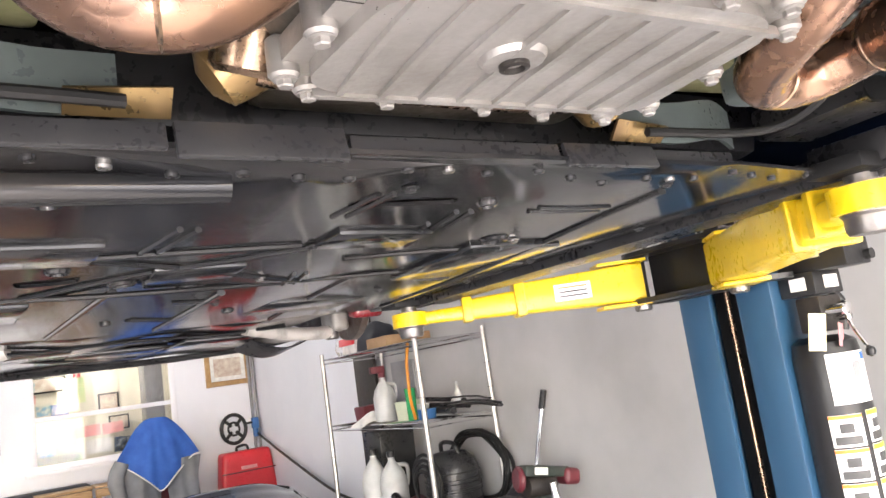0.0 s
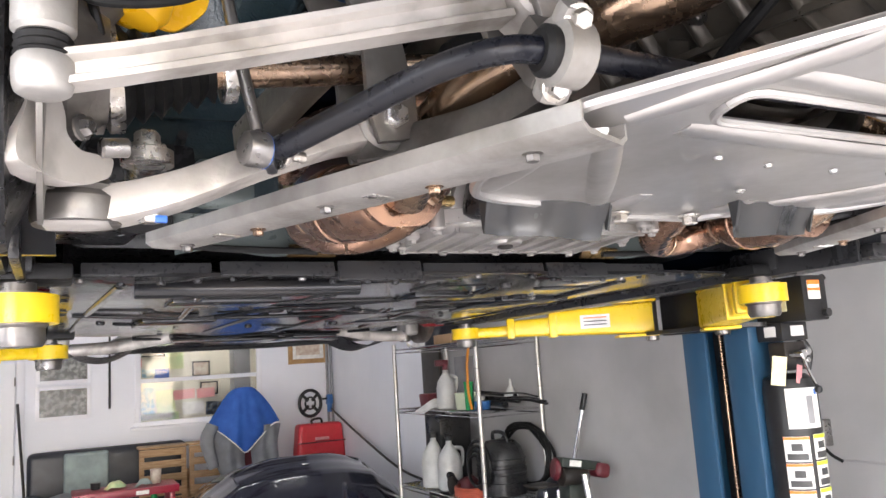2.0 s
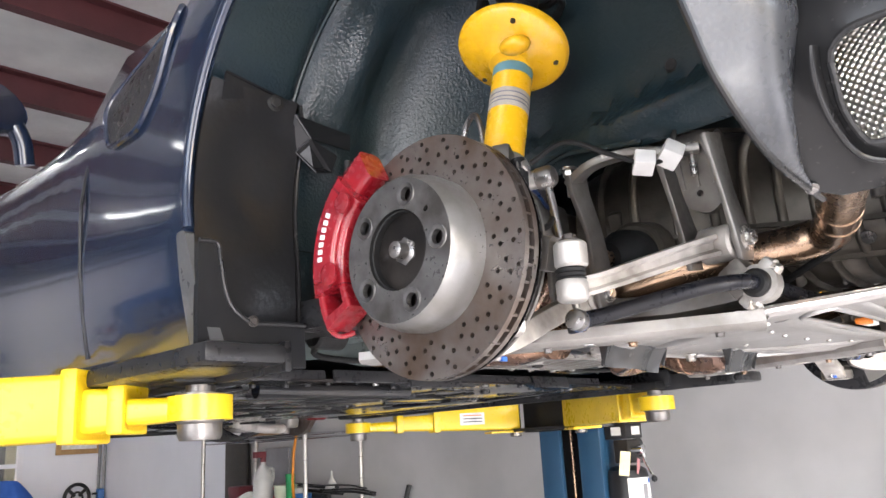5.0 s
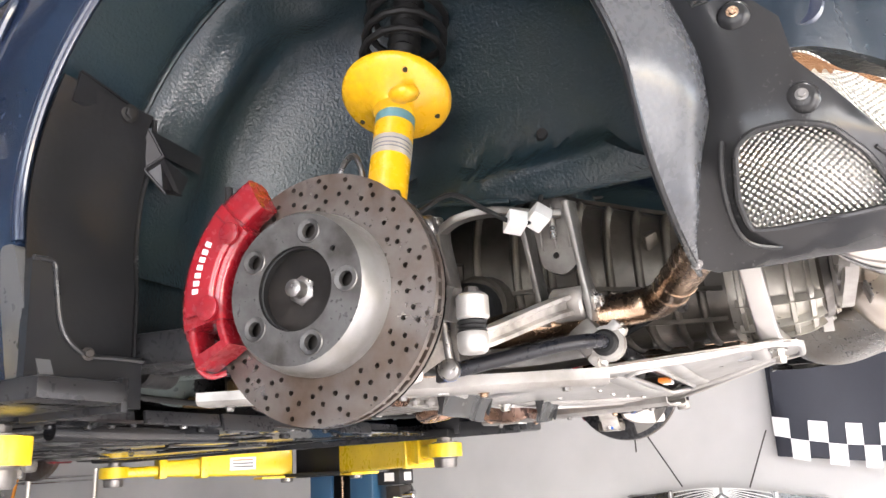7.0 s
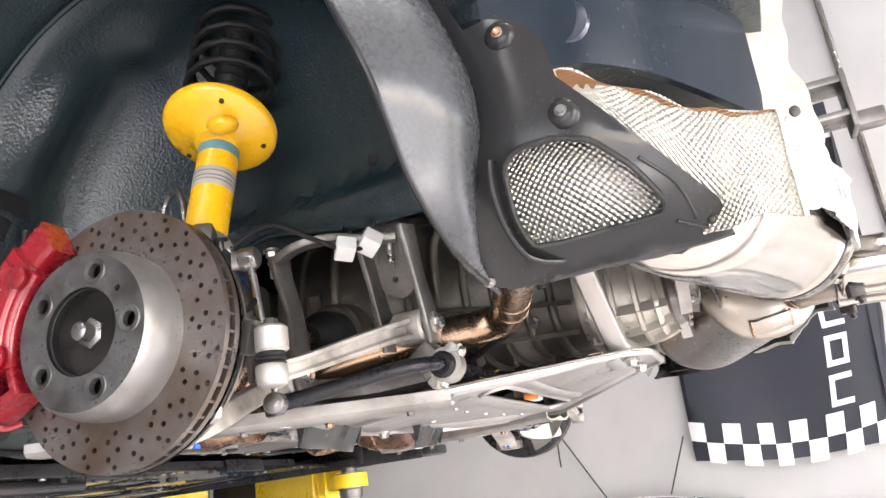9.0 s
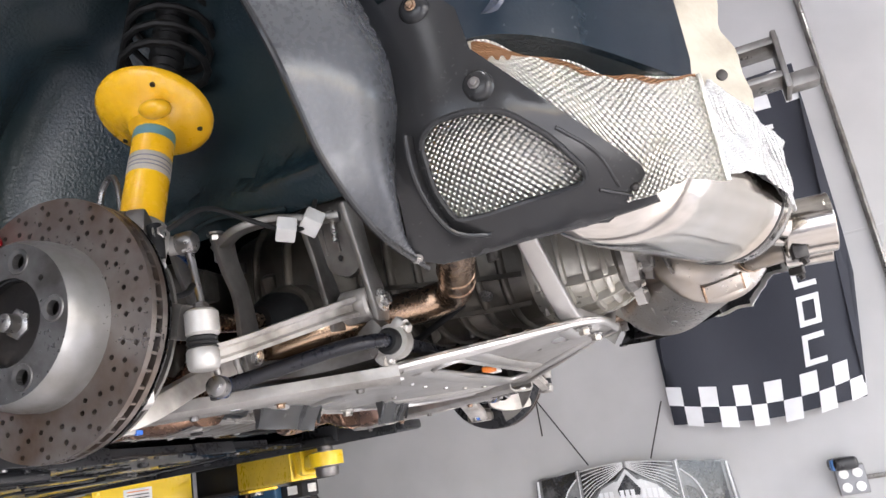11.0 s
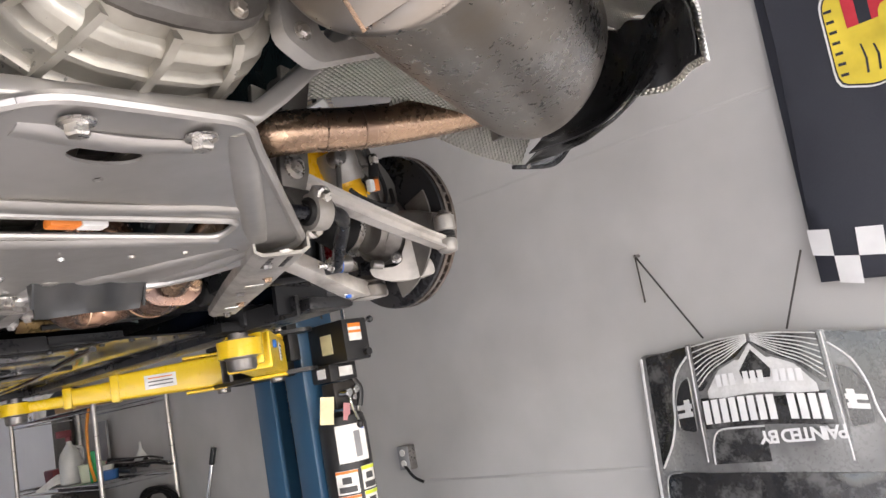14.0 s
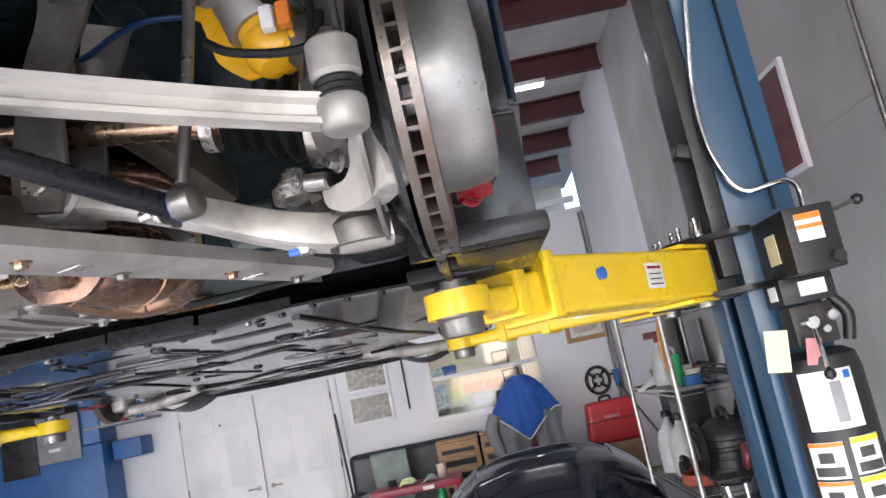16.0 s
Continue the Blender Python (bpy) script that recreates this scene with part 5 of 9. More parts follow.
for k in range(4):
    pts = [(1.955 - 0.008 * k, 4.22 + (0.165 - 0.018 * k) * math.cos(a), 1.03 - 0.012 * k + (0.165 - 0.02 * k) * math.sin(a)) for a in (2 * math.pi * i / 24 for i in range(25))]
    part("hose_turn", tube(pts, 0.011, 7, 1), RUBBER, t)
solo("black_bin", box((2.12, 5.0, 1.075), (0.26, 0.26, 0.53), 0.02, taper=1.08), BLACK_PLASTIC, (2.12, 5.0, 0.807), "tall black plastic bin on the rack", "bin", "bins on the rack")
solo("red_rag_heap", grid(lambda u, v: (1.90 + 0.24 * u, 4.38 + 0.26 * v, 0.815 + 0.11 * math.sin(math.pi * u) * math.sin(math.pi * v) + 0.012 * math.sin(11 * u + 3) * math.sin(9 * v)), 16, 16, 0.004), MAROON, (2.0, 4.5, 0.807), "heap of dark red rags on the rack", "rag")
solo("hub_cap", lathe([(0.02, 0.05), (0.06, 0.045), (0.15, 0.03), (0.19, 0.012), (0.20, 0.0), (0.195, -0.006)], (2.08, 5.30, 2.06), (-0.8, -0.1, 0.5), 32), CHROME, (2.1, 5.3, 1.89), "chromed wheel cover leaning on the rack top", "wheel cover")
solo("black_bag", grid(lambda u, v: (1.95 + 0.30 * u + 0.02 * math.sin(8 * v), 4.76 + 0.26 * v + 0.02 * math.sin(9 * u), 1.892 + 0.20 * (math.sin(math.pi * u) * math.sin(math.pi * v)) ** 0.5 + 0.015 * math.sin(13 * u) * math.sin(11 * v)), 20, 20, 0.004), LEATHER, (2.1, 4.88, 1.89), "creased black bag on top of the rack", "bag")
solo("carton", box((2.08, 5.08, 1.98), (0.28, 0.24, 0.16), 0.006), LABEL, (2.08, 5.08, 1.89), "white and red carton on top of the rack", "carton")
solo("carton_band", box((1.925, 5.08, 1.985), (0.02, 0.23, 0.05), 0.003), RED_CASE, (1.925, 5.08, 1.96), "red printed band of the carton", "carton")
solo("cardboard_tray", box((2.1, 4.62, 1.93), (0.34, 0.30, 0.075), 0.006), CARTON, (2.1, 4.62, 1.89), "shallow cardboard tray on top of the rack", "carton")
solo("flip_board", box((2.3, 4.98, 1.62), (0.02, 0.34, 0.36), 0.004), GREY_PANEL, (2.3, 4.98, 1.41), "dark grey flat board standing on the rack", "board")
for i, (y, z, s, m) in enumerate(((5.12, 1.407, (0.2, 0.16, 0.11), MAROON), (4.65, 0.207, (0.3, 0.4, 0.24), BLACK_PLASTIC), (5.05, 0.207, (0.3, 0.3, 0.2), FLAG_YELLOW), (4.2, 0.207, (0.3, 0.3, 0.22), MACHINE_GREEN))):
    solo("storage_bin", box((2.08, y, z + s[2] / 2), s, 0.02, taper=1.1), m, (2.08, y, z), "plastic storage bin on the rack", "bin", "bins on the rack")
t = thing("angle_grinder", (1.94, 4.66, 0.807), "black angle grinder standing on the rack", "power tool")
part("body", tube([(1.94, 4.55, 0.86), (1.94, 4.62, 0.90), (1.95, 4.70, 0.96)], 0.032, 12, 3), BLACK_PLASTIC, t)
part("wheel", cyl((1.90, 4.53, 0.87), (1.885, 4.53, 0.87), 0.062), DARK_IRON, t)

# ---- bench grinder and broom at the grey wall ----
t = thing("bench_grinder", (2.0, 3.2, 0), "dark green bench grinder with maroon guards on a splayed stand", "machine")
for dx, dy in ((-0.15, -0.12), (-0.13, 0.14), (0.13, 0.0)):
    part("leg", sweep([(2.0 + dx * 0.7, 3.2 + dy * 0.7, 0.87), (2.0 + dx, 3.2 + dy, 0.45), (2.0 + dx * 1.3, 3.2 + dy * 1.3, 0.0)], rounded([(-0.022, -0.022), (0.022, -0.022), (0.022, 0.022), (-0.022, 0.022)], 0.005, 2), k=2, up=(0, 1, 0)), MACHINE_GREEN, t)
part("top_plate", box((1.97, 3.2, 0.885), (0.36, 0.28, 0.03), 0.008), MACHINE_GREEN, t)
part("column", cyl((2.03, 3.06, 0.90), (2.02, 3.08, 1.07), 0.022, bev=0.003), CHROME, t)
part("motor", lathe([(0.03, 0), (0.055, 0.01), (0.060, 0.04), (0.060, 0.15), (0.052, 0.175), (0.03, 0.18)], (1.93, 3.2, 1.055), (1, -0.05, -0.1), 24), DARK_IRON, t)
part("foot", box((2.02, 3.2, 0.95), (0.16, 0.14, 0.11), 0.02, taper=0.8), MACHINE_GREEN, t)
part("belt_bed", box((2.05, 3.17, 1.115), (0.28, 0.075, 0.055), 0.014, (0, 11, 0)), MACHINE_GREEN, t)
part("belt_guard", box((2.19, 3.16, 1.065), (0.10, 0.10, 0.085), 0.032, (0, 11, 0), seg=4), MAROON, t)
part("disc_guard", cyl((1.895, 3.21, 1.10), (1.93, 3.20, 1.095), 0.066, bev=0.012), MAROON, t)
part("work_table", box((1.80, 3.20, 1.02), (0.15, 0.16, 0.012), 0.004), DARK_IRON, t)
part("label_plate", box((2.0, 3.128, 1.125), (0.08, 0.006, 0.035), 0.001, (0, 11, 0)), LABEL, t, smooth=0)
part("quadrant", tube([(1.76, 3.10, 1.0), (1.765, 3.10, 0.95), (1.80, 3.10, 0.905), (1.85, 3.10, 0.90)], 0.013, 8, 4), CHROME, t)
part("quadrant_post", cyl((1.845, 3.10, 0.885), (1.845, 3.10, 1.0), 0.011, seg=12), CHROME, t)
br = thing("broom", (2.26, 3.7, 0), "broom with a silver handle leaning on the grey wall", "broom")
part("handle", cyl((2.16, 3.75, 0.18), (2.315, 3.44, 1.42), 0.013, seg=10), CHROME, br)
part("grip", cyl((2.312, 3.447, 1.40), (2.325, 3.418, 1.50), 0.018, seg=10), BLACK_PLASTIC, br)
part("head", box((2.15, 3.78, 0.10), (0.30, 0.08, 0.16), 0.02), BLACK_PLASTIC, br)
solo("black_sack", lathe([(0.05, 0), (0.20, 0.02), (0.24, 0.2), (0.22, 0.6), (0.12, 0.92), (0.03, 1.0)], (2.14, 3.55, 0), (0, 0, 1), 18), LEATHER, (2.14, 3.55, 0), "black rubbish sack against the grey wall", "sack")

# ---- red case on a stand, jacket on a chair, crates, cart, couch ----
t = thing("red_case", (2.06, 8.35, 0.7), "red hard case with a dark handle standing on boxes", "case")
part("shell", box((2.08, 8.35, 0.93), (0.60, 0.26, 0.46), 0.05, seg=4, taper=0.86), RED_CASE, t)
part("lid_seam", box((2.08, 8.215, 0.95), (0.58, 0.012, 0.014), 0.003), MAROON, t)
part("handle", tube([(2.0, 8.33, 1.155), (2.0, 8.33, 1.20), (2.10, 8.33, 1.21), (2.12, 8.33, 1.155)], 0.014, 8, 3), BLACK_PLASTIC, t)
part("plain_bar", box((2.08, 8.212, 0.99), (0.17, 0.006, 0.035), 0.002), PINK, t)
solo("carton", box((2.08, 8.32, 0.35), (0.62, 0.42, 0.70), 0.01), CARTON, (2.08, 8.32, 0), "brown cardboard box under the red case", "carton")

t = thing("coat_stand", (1.12, 8.0, 0), "dark stand under a hung jacket", "stand")
part("pole", cyl((1.12, 8.05, 0), (1.12, 8.05, 1.45), 0.02), DARK_IRON, t)
part("foot", lathe([(0.2, 0), (0.2, 0.02), (0.03, 0.04)], (1.12, 8.05, 0), (0, 0, 1), 20), DARK_IRON, t)
jk = thing("jacket", (1.12, 8.0, 0.6), "blue and grey hooded work jacket hung up", "jacket")


def yoke(u, v):
    """Blue hood and shoulders falling to a point in front."""
    a = 2 * u - 1
    low = 1.245 - 0.30 * max(0, 1 - abs(a + 0.05) / 0.9) ** 1.2
    z = 1.64 + (low - 1.64) * v
    w = 0.14 + 0.24 * v ** 0.8
    fold = 0.018 * math.sin(9 * a + 2.5 * v) * v + 0.012 * math.sin(17 * a - 3 * v) * v
    return (1.135 + a * w, 7.83 + 0.10 * abs(a) ** 2.2 - 0.03 * math.sin(math.pi * v) + fold, z - 0.05 * abs(a) ** 3 * (1 - v))


def drape(x0, x1, b0, b1, low, ph):
    def f(u, v):
        xt, xb = x0 + (x1 - x0) * u, b0 + (b1 - b0) * u
        z = 1.225 - (1.225 - low) * v
        return (xt + (xb - xt) * v + 0.012 * math.sin(8 * v + ph), 7.87 + 0.07 * abs(2 * u - 1) ** 2 + 0.022 * math.sin(7 * u + 4 * v + ph) + 0.012 * math.sin(15 * u - 3 * v), z)
    return grid(f, 18, 18, 0.012)


part("yoke", grid(yoke, 36, 24, 0.014), JACKET_BLUE, jk, "blue hood and shoulders")
part("yoke_back", grid(lambda u, v: V(*yoke(u, v)) + V(0, 0.16 - 0.04 * (2 * u - 1) ** 2, 0), 24, 12, 0.012), JACKET_BLUE, jk)
part("piping", tube([V(*yoke(k / 24, 1.0)) + V(0, -0.008, -0.002) for k in range(25)], 0.007, 6, 1), LABEL, jk)
part("front_left", drape(0.74, 1.16, 0.90, 1.12, 0.60, 0.4), JACKET_GREY, jk, "grey hanging front")
part("front_right", drape(1.21, 1.52, 1.17, 1.46, 0.66, 2.0), JACKET_GREY, jk)
part("sleeve", tube([(0.80, 7.93, 1.27), (0.735, 7.93, 1.10), (0.80, 7.92, 0.82)], 0.075, 14, 5, scales=[0.9, 1.0, 0.7]), JACKET_GREY, jk)
part("lining", grid(lambda u, v: (0.92 + 0.44 * u, 8.0 + 0.01 * math.sin(9 * u), 1.30 - 0.66 * v), 10, 8, 0.01), MAROON, jk, "dark red lining")

for cx, s in ((0.42, 1), (0.92, 1)):
    t = thing("wooden_crate", (cx - 0.1, 8.25, 0), "weathered slatted wooden pallet crate", "crate", "wooden crates")
    for z in (0.62, 0.76, 0.90, 1.02):
        part("slat", box((cx - 0.1, 8.13, z), (0.46, 0.02, 0.075), 0.004), WOOD, t)
    for x in (cx - 0.31, cx + 0.11):
        part("upright", box((x, 8.155, 0.53), (0.05, 0.03, 1.05), 0.004), WOOD, t)
        part("leg", box((x, 8.42, 0.4), (0.05, 0.05, 0.8), 0.004), WOOD, t)
    part("top", box((cx - 0.1, 8.28, 1.075), (0.48, 0.32, 0.022), 0.004), WOOD, t)
t = thing("leather_couch", (-0.3, 8.35, 0), "black leather couch against the office wall", "couch")
part("back", box((-0.18, 8.5, 0.72), (1.55, 0.22, 0.78), 0.08, seg=4), LEATHER, t)
part("seat", box((-0.18, 8.1, 0.36), (1.5, 0.7, 0.24), 0.06, seg=4), LEATHER, t)
part("armrest", box((-0.90, 8.12, 0.45), (0.18, 0.72, 0.5), 0.06, seg=4), LEATHER, t)
solo("folding_chair", box((-0.42, 7.92, 0.85), (0.40, 0.07, 0.55), 0.03, (12, 0, 0), seg=3), CLOTH_TEAL, (-0.42, 7.92, 0.4), "faded teal cloth chair back", "chair")
solo("grey_drum", lathe([(0.16, 0), (0.19, 0.02), (0.20, 0.5), (0.17, 0.72), (0.05, 0.76)], (-0.62, 7.75, 0), (0, 0, 1), 20), GREY_PANEL, (-0.62, 7.75, 0), "grey rounded canister by the couch", "canister")
cart = thing("red_cart", (-0.1, 7.3, 0), "dark red steel workshop cart with bottles on it", "cart")
part("tray", box((-0.11, 7.3, 0.775), (0.90, 0.46, 0.07), 0.012), RED_METAL, cart)
for x in (-0.50, 0.28):
    for y in (7.1, 7.5):
        part("leg", box((x, y, 0.38), (0.045, 0.045, 0.74), 0.006), RED_METAL, cart)
part("lower_tray", box((-0.11, 7.3, 0.25), (0.86, 0.44, 0.05), 0.01), RED_METAL, cart)
part("label_plate", box((0.02, 7.066, 0.77), (0.11, 0.006, 0.035), 0), LABEL, cart, smooth=0)
solo("carton", box((-0.02, 7.30, 0.40), (0.40, 0.36, 0.25), 0.008), CARTON, (-0.02, 7.3, 0.275), "open brown carton on the cart's lower tray", "carton")
solo("green_bottle", lathe([(0.04, 0), (0.05, 0.01), (0.05, 0.13), (0.018, 0.21), (0.018, 0.25), (0.012, 0.26)], (0.13, 7.20, 0.525), (0, 0, 1), 16), GREEN_GLASS, (0.13, 7.20, 0.525), "green spray bottle on the carton under the cart's tray", "bottle")
rag(-0.20, 7.28, 0.812, 0.09, POSTER_A, "yellow and green rag on the red cart")
rag(0.04, 7.24, 0.812, 0.07, CLOTH_TEAL, "grey rag on the red cart")
tub(0.16, 7.33, 0.81, 0.05, 0.13, PAPER, "pale paper roll on the red cart", "roll")
tub(-0.36, 7.36, 0.81, 0.045, 0.06, BLACK_PLASTIC, "small black pot on the red cart", "pot")
t = thing("shop_vacuum", (-0.85, 6.9, 0), "black wheeled stool with a hose beside the cart", "stool")
part("body", lathe([(0.2, 0), (0.24, 0.04), (0.24, 0.38), (0.18, 0.5), (0.05, 0.55)], (-0.85, 6.9, 0), (0, 0, 1), 22), LEATHER, t)
part("hose", tube([(-0.85, 6.8, 0.5), (-1.0, 6.72, 0.72), (-0.8, 6.7, 0.80), (-0.62, 6.72, 0.62)], 0.03, 10, 6), RUBBER, t)

# ---- dark car parked behind ----
dk = thing("parked_car", (1.07, 6.4, 0), "low glossy blue-black car parked beyond the lift", "car")


def hood_f(u, v):
    a = (u - 0.5) * 2
    y = 4.95 + 2.9 * v
    crown = 1.065 - 0.75 * max(0, 5.65 - y) ** 2.2 * 1.2 - 0.13 * max(0, y - 5.65) ** 1.4
    z = crown - 0.36 * abs(a) ** 2.6 - 0.5 * max(0, abs(a) - 0.9)
    z += 0.014 * math.exp(-((abs(a) - 0.62) / 0.06) ** 2)
    z += 0.030 * math.exp(-((v - 0.225 - 0.06 * a * a) / 0.022) ** 2) + 0.010 * math.exp(-((v - 0.12 - 0.05 * a * a) / 0.014) ** 2)
    return (1.07 + a * (0.86 - 0.05 * max(0, 5.4 - y)), y + 0.12 * a * a * (1 - 2 * v), z)


part("bonnet", grid(hood_f, 48, 90, -0.006), CAR_PAINT_FAR, dk)
part("black_band", grid(lambda u, v: V(*hood_f(0.16 + 0.68 * u, 0.275 + 0.06 * (2 * u - 1) ** 2 * 0.46 + 0.16 * v)) + V(0, 0, 0.006), 30, 8, 0.003), BLACK_PLASTIC, dk)
part("body", box((1.07, 6.45, 0.40), (1.62, 2.7, 0.44), 0.12, seg=4), CAR_PAINT_FAR, dk)
for s_ in (-1, 1):
    part("bonnet_seam", tube([[c + d for c, d in zip(hood_f(0.5 + s_ * 0.31, v), (0, 0, 0.004))] for v in (0.10, 0.2, 0.3, 0.4, 0.55)], 0.005, 6, 3), BLACK_PLASTIC, dk)
    for y in (5.4, 7.3):
        part("wheel", cyl((1.07 + s_ * 0.62, y, 0.30), (1.07 + s_ * 0.82, y, 0.30), 0.30, bev=0.04, seg=30), RUBBER, dk)
part("cross_seam", tube([[c + d for c, d in zip(hood_f(u, 0.215 + 0.03 * math.sin(u * 3.14)), (0, 0, 0.004))] for u in (0.2, 0.35, 0.5, 0.65, 0.8)], 0.006, 6, 4), BLACK_PLASTIC, dk)
part("centre_badge", box(hood_f(0.5, 0.17), (0.05, 0.03, 0.006), 0.002), CHROME, dk)

# ---- blue cabinet corner at the far left ----
t = thing("blue_tool_cabinet", (-4.5, 8.4, 0), "blue steel tool cabinet with dark and grey panels", "cabinet")
part("body", box((-4.55, 8.42, 0.92), (1.75, 0.46, 1.84), 0.01), BLUE_CAB, t)
part("dark_panel", box((-4.62, 8.17, 1.95), (0.42, 0.03, 0.66), 0.006), BLACK_PLASTIC, t)
part("grey_door", box((-4.15, 8.17, 2.02), (0.50, 0.03, 0.60), 0.006), GREY_PANEL, t)
part("upper_cabinet", box((-4.55, 8.43, 2.2), (1.7, 0.42, 0.7), 0.008), BLUE_CAB, t)
part("plain_bar", box((-4.20, 8.152, 1.86), (0.14, 0.004, 0.04), 0), LABEL, t, smooth=0)
solo("cabinet_shelf", box((-3.5, 8.42, 2.02), (0.75, 0.42, 0.03), 0.004), GREY_PANEL, (-3.5, 8.63, 2.0), "grey shelf board on the wall beside the cabinet", "shelf")
for i in range(7):
    h = 0.12 + 0.05 * ((i * 7) % 4)
    solo("spray_can", lathe([(0.034, 0), (0.036, 0.004), (0.036, h * 0.8), (0.018, h * 0.92), (0.016, h)], (-3.78 + i * 0.09, 8.30, 2.036), (0, 0, 1), 14), (RED_CASE, LABEL, BLUE_CAB, DARK_IRON)[i % 4], (-3.78 + i * 0.09, 8.3, 2.036), "spray can on the wall shelf", "can", "cans on the wall shelf")
solo("blue_bin", box((-3.45, YF - 0.172, 1.72), (0.34, 0.34, 0.22), 0.02), BLUE_CAB, (-3.45, 8.6, 1.61), "blue plastic bin fixed to the wall", "bin")

# things on the loft
sg = thing("loft_sign", (-0.95, 8.60, 4.28), "black sign board with white lettering hung over the office", "sign")
part("board", box((-0.95, 8.60, 4.54), (0.78, 0.02, 0.54), 0.003), BLACK_PLASTIC, sg)
for x in (-1.25, -0.65):
    part("hanger", cyl((x, 8.60, 4.80), (x, 8.60, H - 0.002), 0.006, seg=8), STEEL, sg)
cu = bpy.data.curves.new("lettering", "FONT")
cu.body, cu.size, cu.extrude, cu.offset = "LLC", 0.15, 0.001, 0.002
ob = new("lettering", cu)
ob.parent = sg
ob.matrix_basis = Matrix.Translation(Vector((-0.875, 8.587, 4.55)) - ORG[sg]) @ pose(0, 0, 0, 90, 0, 0)
cu.materials.append(FLAG_WHITE)
for k, (x, z, w, h) in enumerate(((-1.13, 4.59, 0.34, 0.09), (-0.78, 4.74, 0.20, 0.03), (-0.80, 4.46, 0.26, 0.035), (-0.85, 4.39, 0.20, 0.03), (-0.74, 4.33, 0.12, 0.025))):
    part("plain_bar", box((x, 8.588, z), (w, 0.004, h), 0), FLAG_WHITE, sg, smooth=0)
solo("loft_rail", box((-1.6, 8.70, 3.60), (7.8, 0.05, 0.08), 0.005), WALL_WHITE, (-1.6, 8.7, 3.56), "white rail board along the loft edge", "rail", kind="structure")
for i, (x, r) in enumerate(((-0.35, 0.31), (0.35, 0.30))):
    t = thing("spare_tyre", (x, 9.2, 3.48), "black tyre lying on the loft", "tyre", "tyres on the loft")
    part("tread", lathe([(r * 0.6, 0), (r * 0.95, 0.02), (r, 0.06), (r, 0.16), (r * 0.95, 0.20), (r * 0.6, 0.22), (r * 0.56, 0.11), (r * 0.6, 0)], (x, 9.2, 3.485), (0, 0, 1), 28, caps=False), RUBBER, t)

# ---- more clutter by the rack ----
solo("black_board", box((XR - 0.045, 5.64, 1.10), (0.03, 0.36, 2.2), 0.004), DARK_IRON, (XR - 0.045, 5.64, 0), "tall black board leaning on the grey wall", "board")
hoses = thing("hose_coil", (2.26, 4.13, 0.80), "coiled black air hose hanging behind the rack", "hose")
for i in range(6):
    rr = random.Random(40 + i)
    ry, rz = 0.30 + 0.03 * rr.random(), 0.20 + 0.03 * rr.random()
    cy, cz = 4.14 + 0.03 * rr.uniform(-1, 1), 1.07 + 0.02 * rr.uniform(-1, 1)
    part("hose_turn", tube([(2.27 + 0.02 * math.sin(3 * a + i) + 0.006 * i, cy + ry * math.cos(a), cz + rz * math.sin(a)) for a in (2 * math.pi * k / 20 for k in range(21))], 0.011, 8, 2), RUBBER, hoses)
part("hose_hook", cyl((2.25, 4.14, 1.285), (XR, 4.14, 1.285), 0.008), STEEL, hoses)
for k, (y, z, r, ln) in enumerate(((3.62, 1.475, 0.014, 0.5), (3.75, 1.50, 0.011, 0.62), (3.7, 1.455, 0.018, 0.42))):
    solo("wiper_arm", tube([(2.02 + 0.03 * k, y - 0.2, z), (2.05 + 0.02 * k, y + 0.05, z + 0.02), (2.08 + 0.02 * k, y + ln, z + 0.01)], r, 8, 4, ry=r * 0.5), BLACK_PLASTIC, (2.05, y, 1.41), "black trim strip lying across the rack shelf", "trim strip", "trim strips on the rack")
# fine board joints of the grey wall
for z, y0, y1 in ((1.215, -1.2, 1.66), (2.44, -4.3, 8.5)):
    solo("wall_joint", box((XR - 0.0015, (y0 + y1) / 2, z), (0.003, y1 - y0, 0.012), 0.001), WALL_GREY, (XR, y0, z), "faint taped board joint in the wall", "trim", kind="structure")

# ---- the car on the lift ----
car = thing("lifted_car", (0, 1.2, 1.9), "navy sports car raised on the lift, rear bumper and wheels off", "car")
AC = (-0.01, 2.13)
AR = 0.38


def side_x(y, z):
    """Half width of the body at a place."""
    k = 0.882 - 0.035 * math.exp(-((y - 1.25) / 0.5) ** 2)
    waist = 2.34 + 0.24 * math.exp(-((y + 0.05) / 0.40) ** 2)
    k -= 0.55 * max(0, 2.17 - z) ** 2 + 3.2 * max(0, z - waist) ** 2
    k -= 0.20 * max(0, y - 2.75) ** 2
    return k


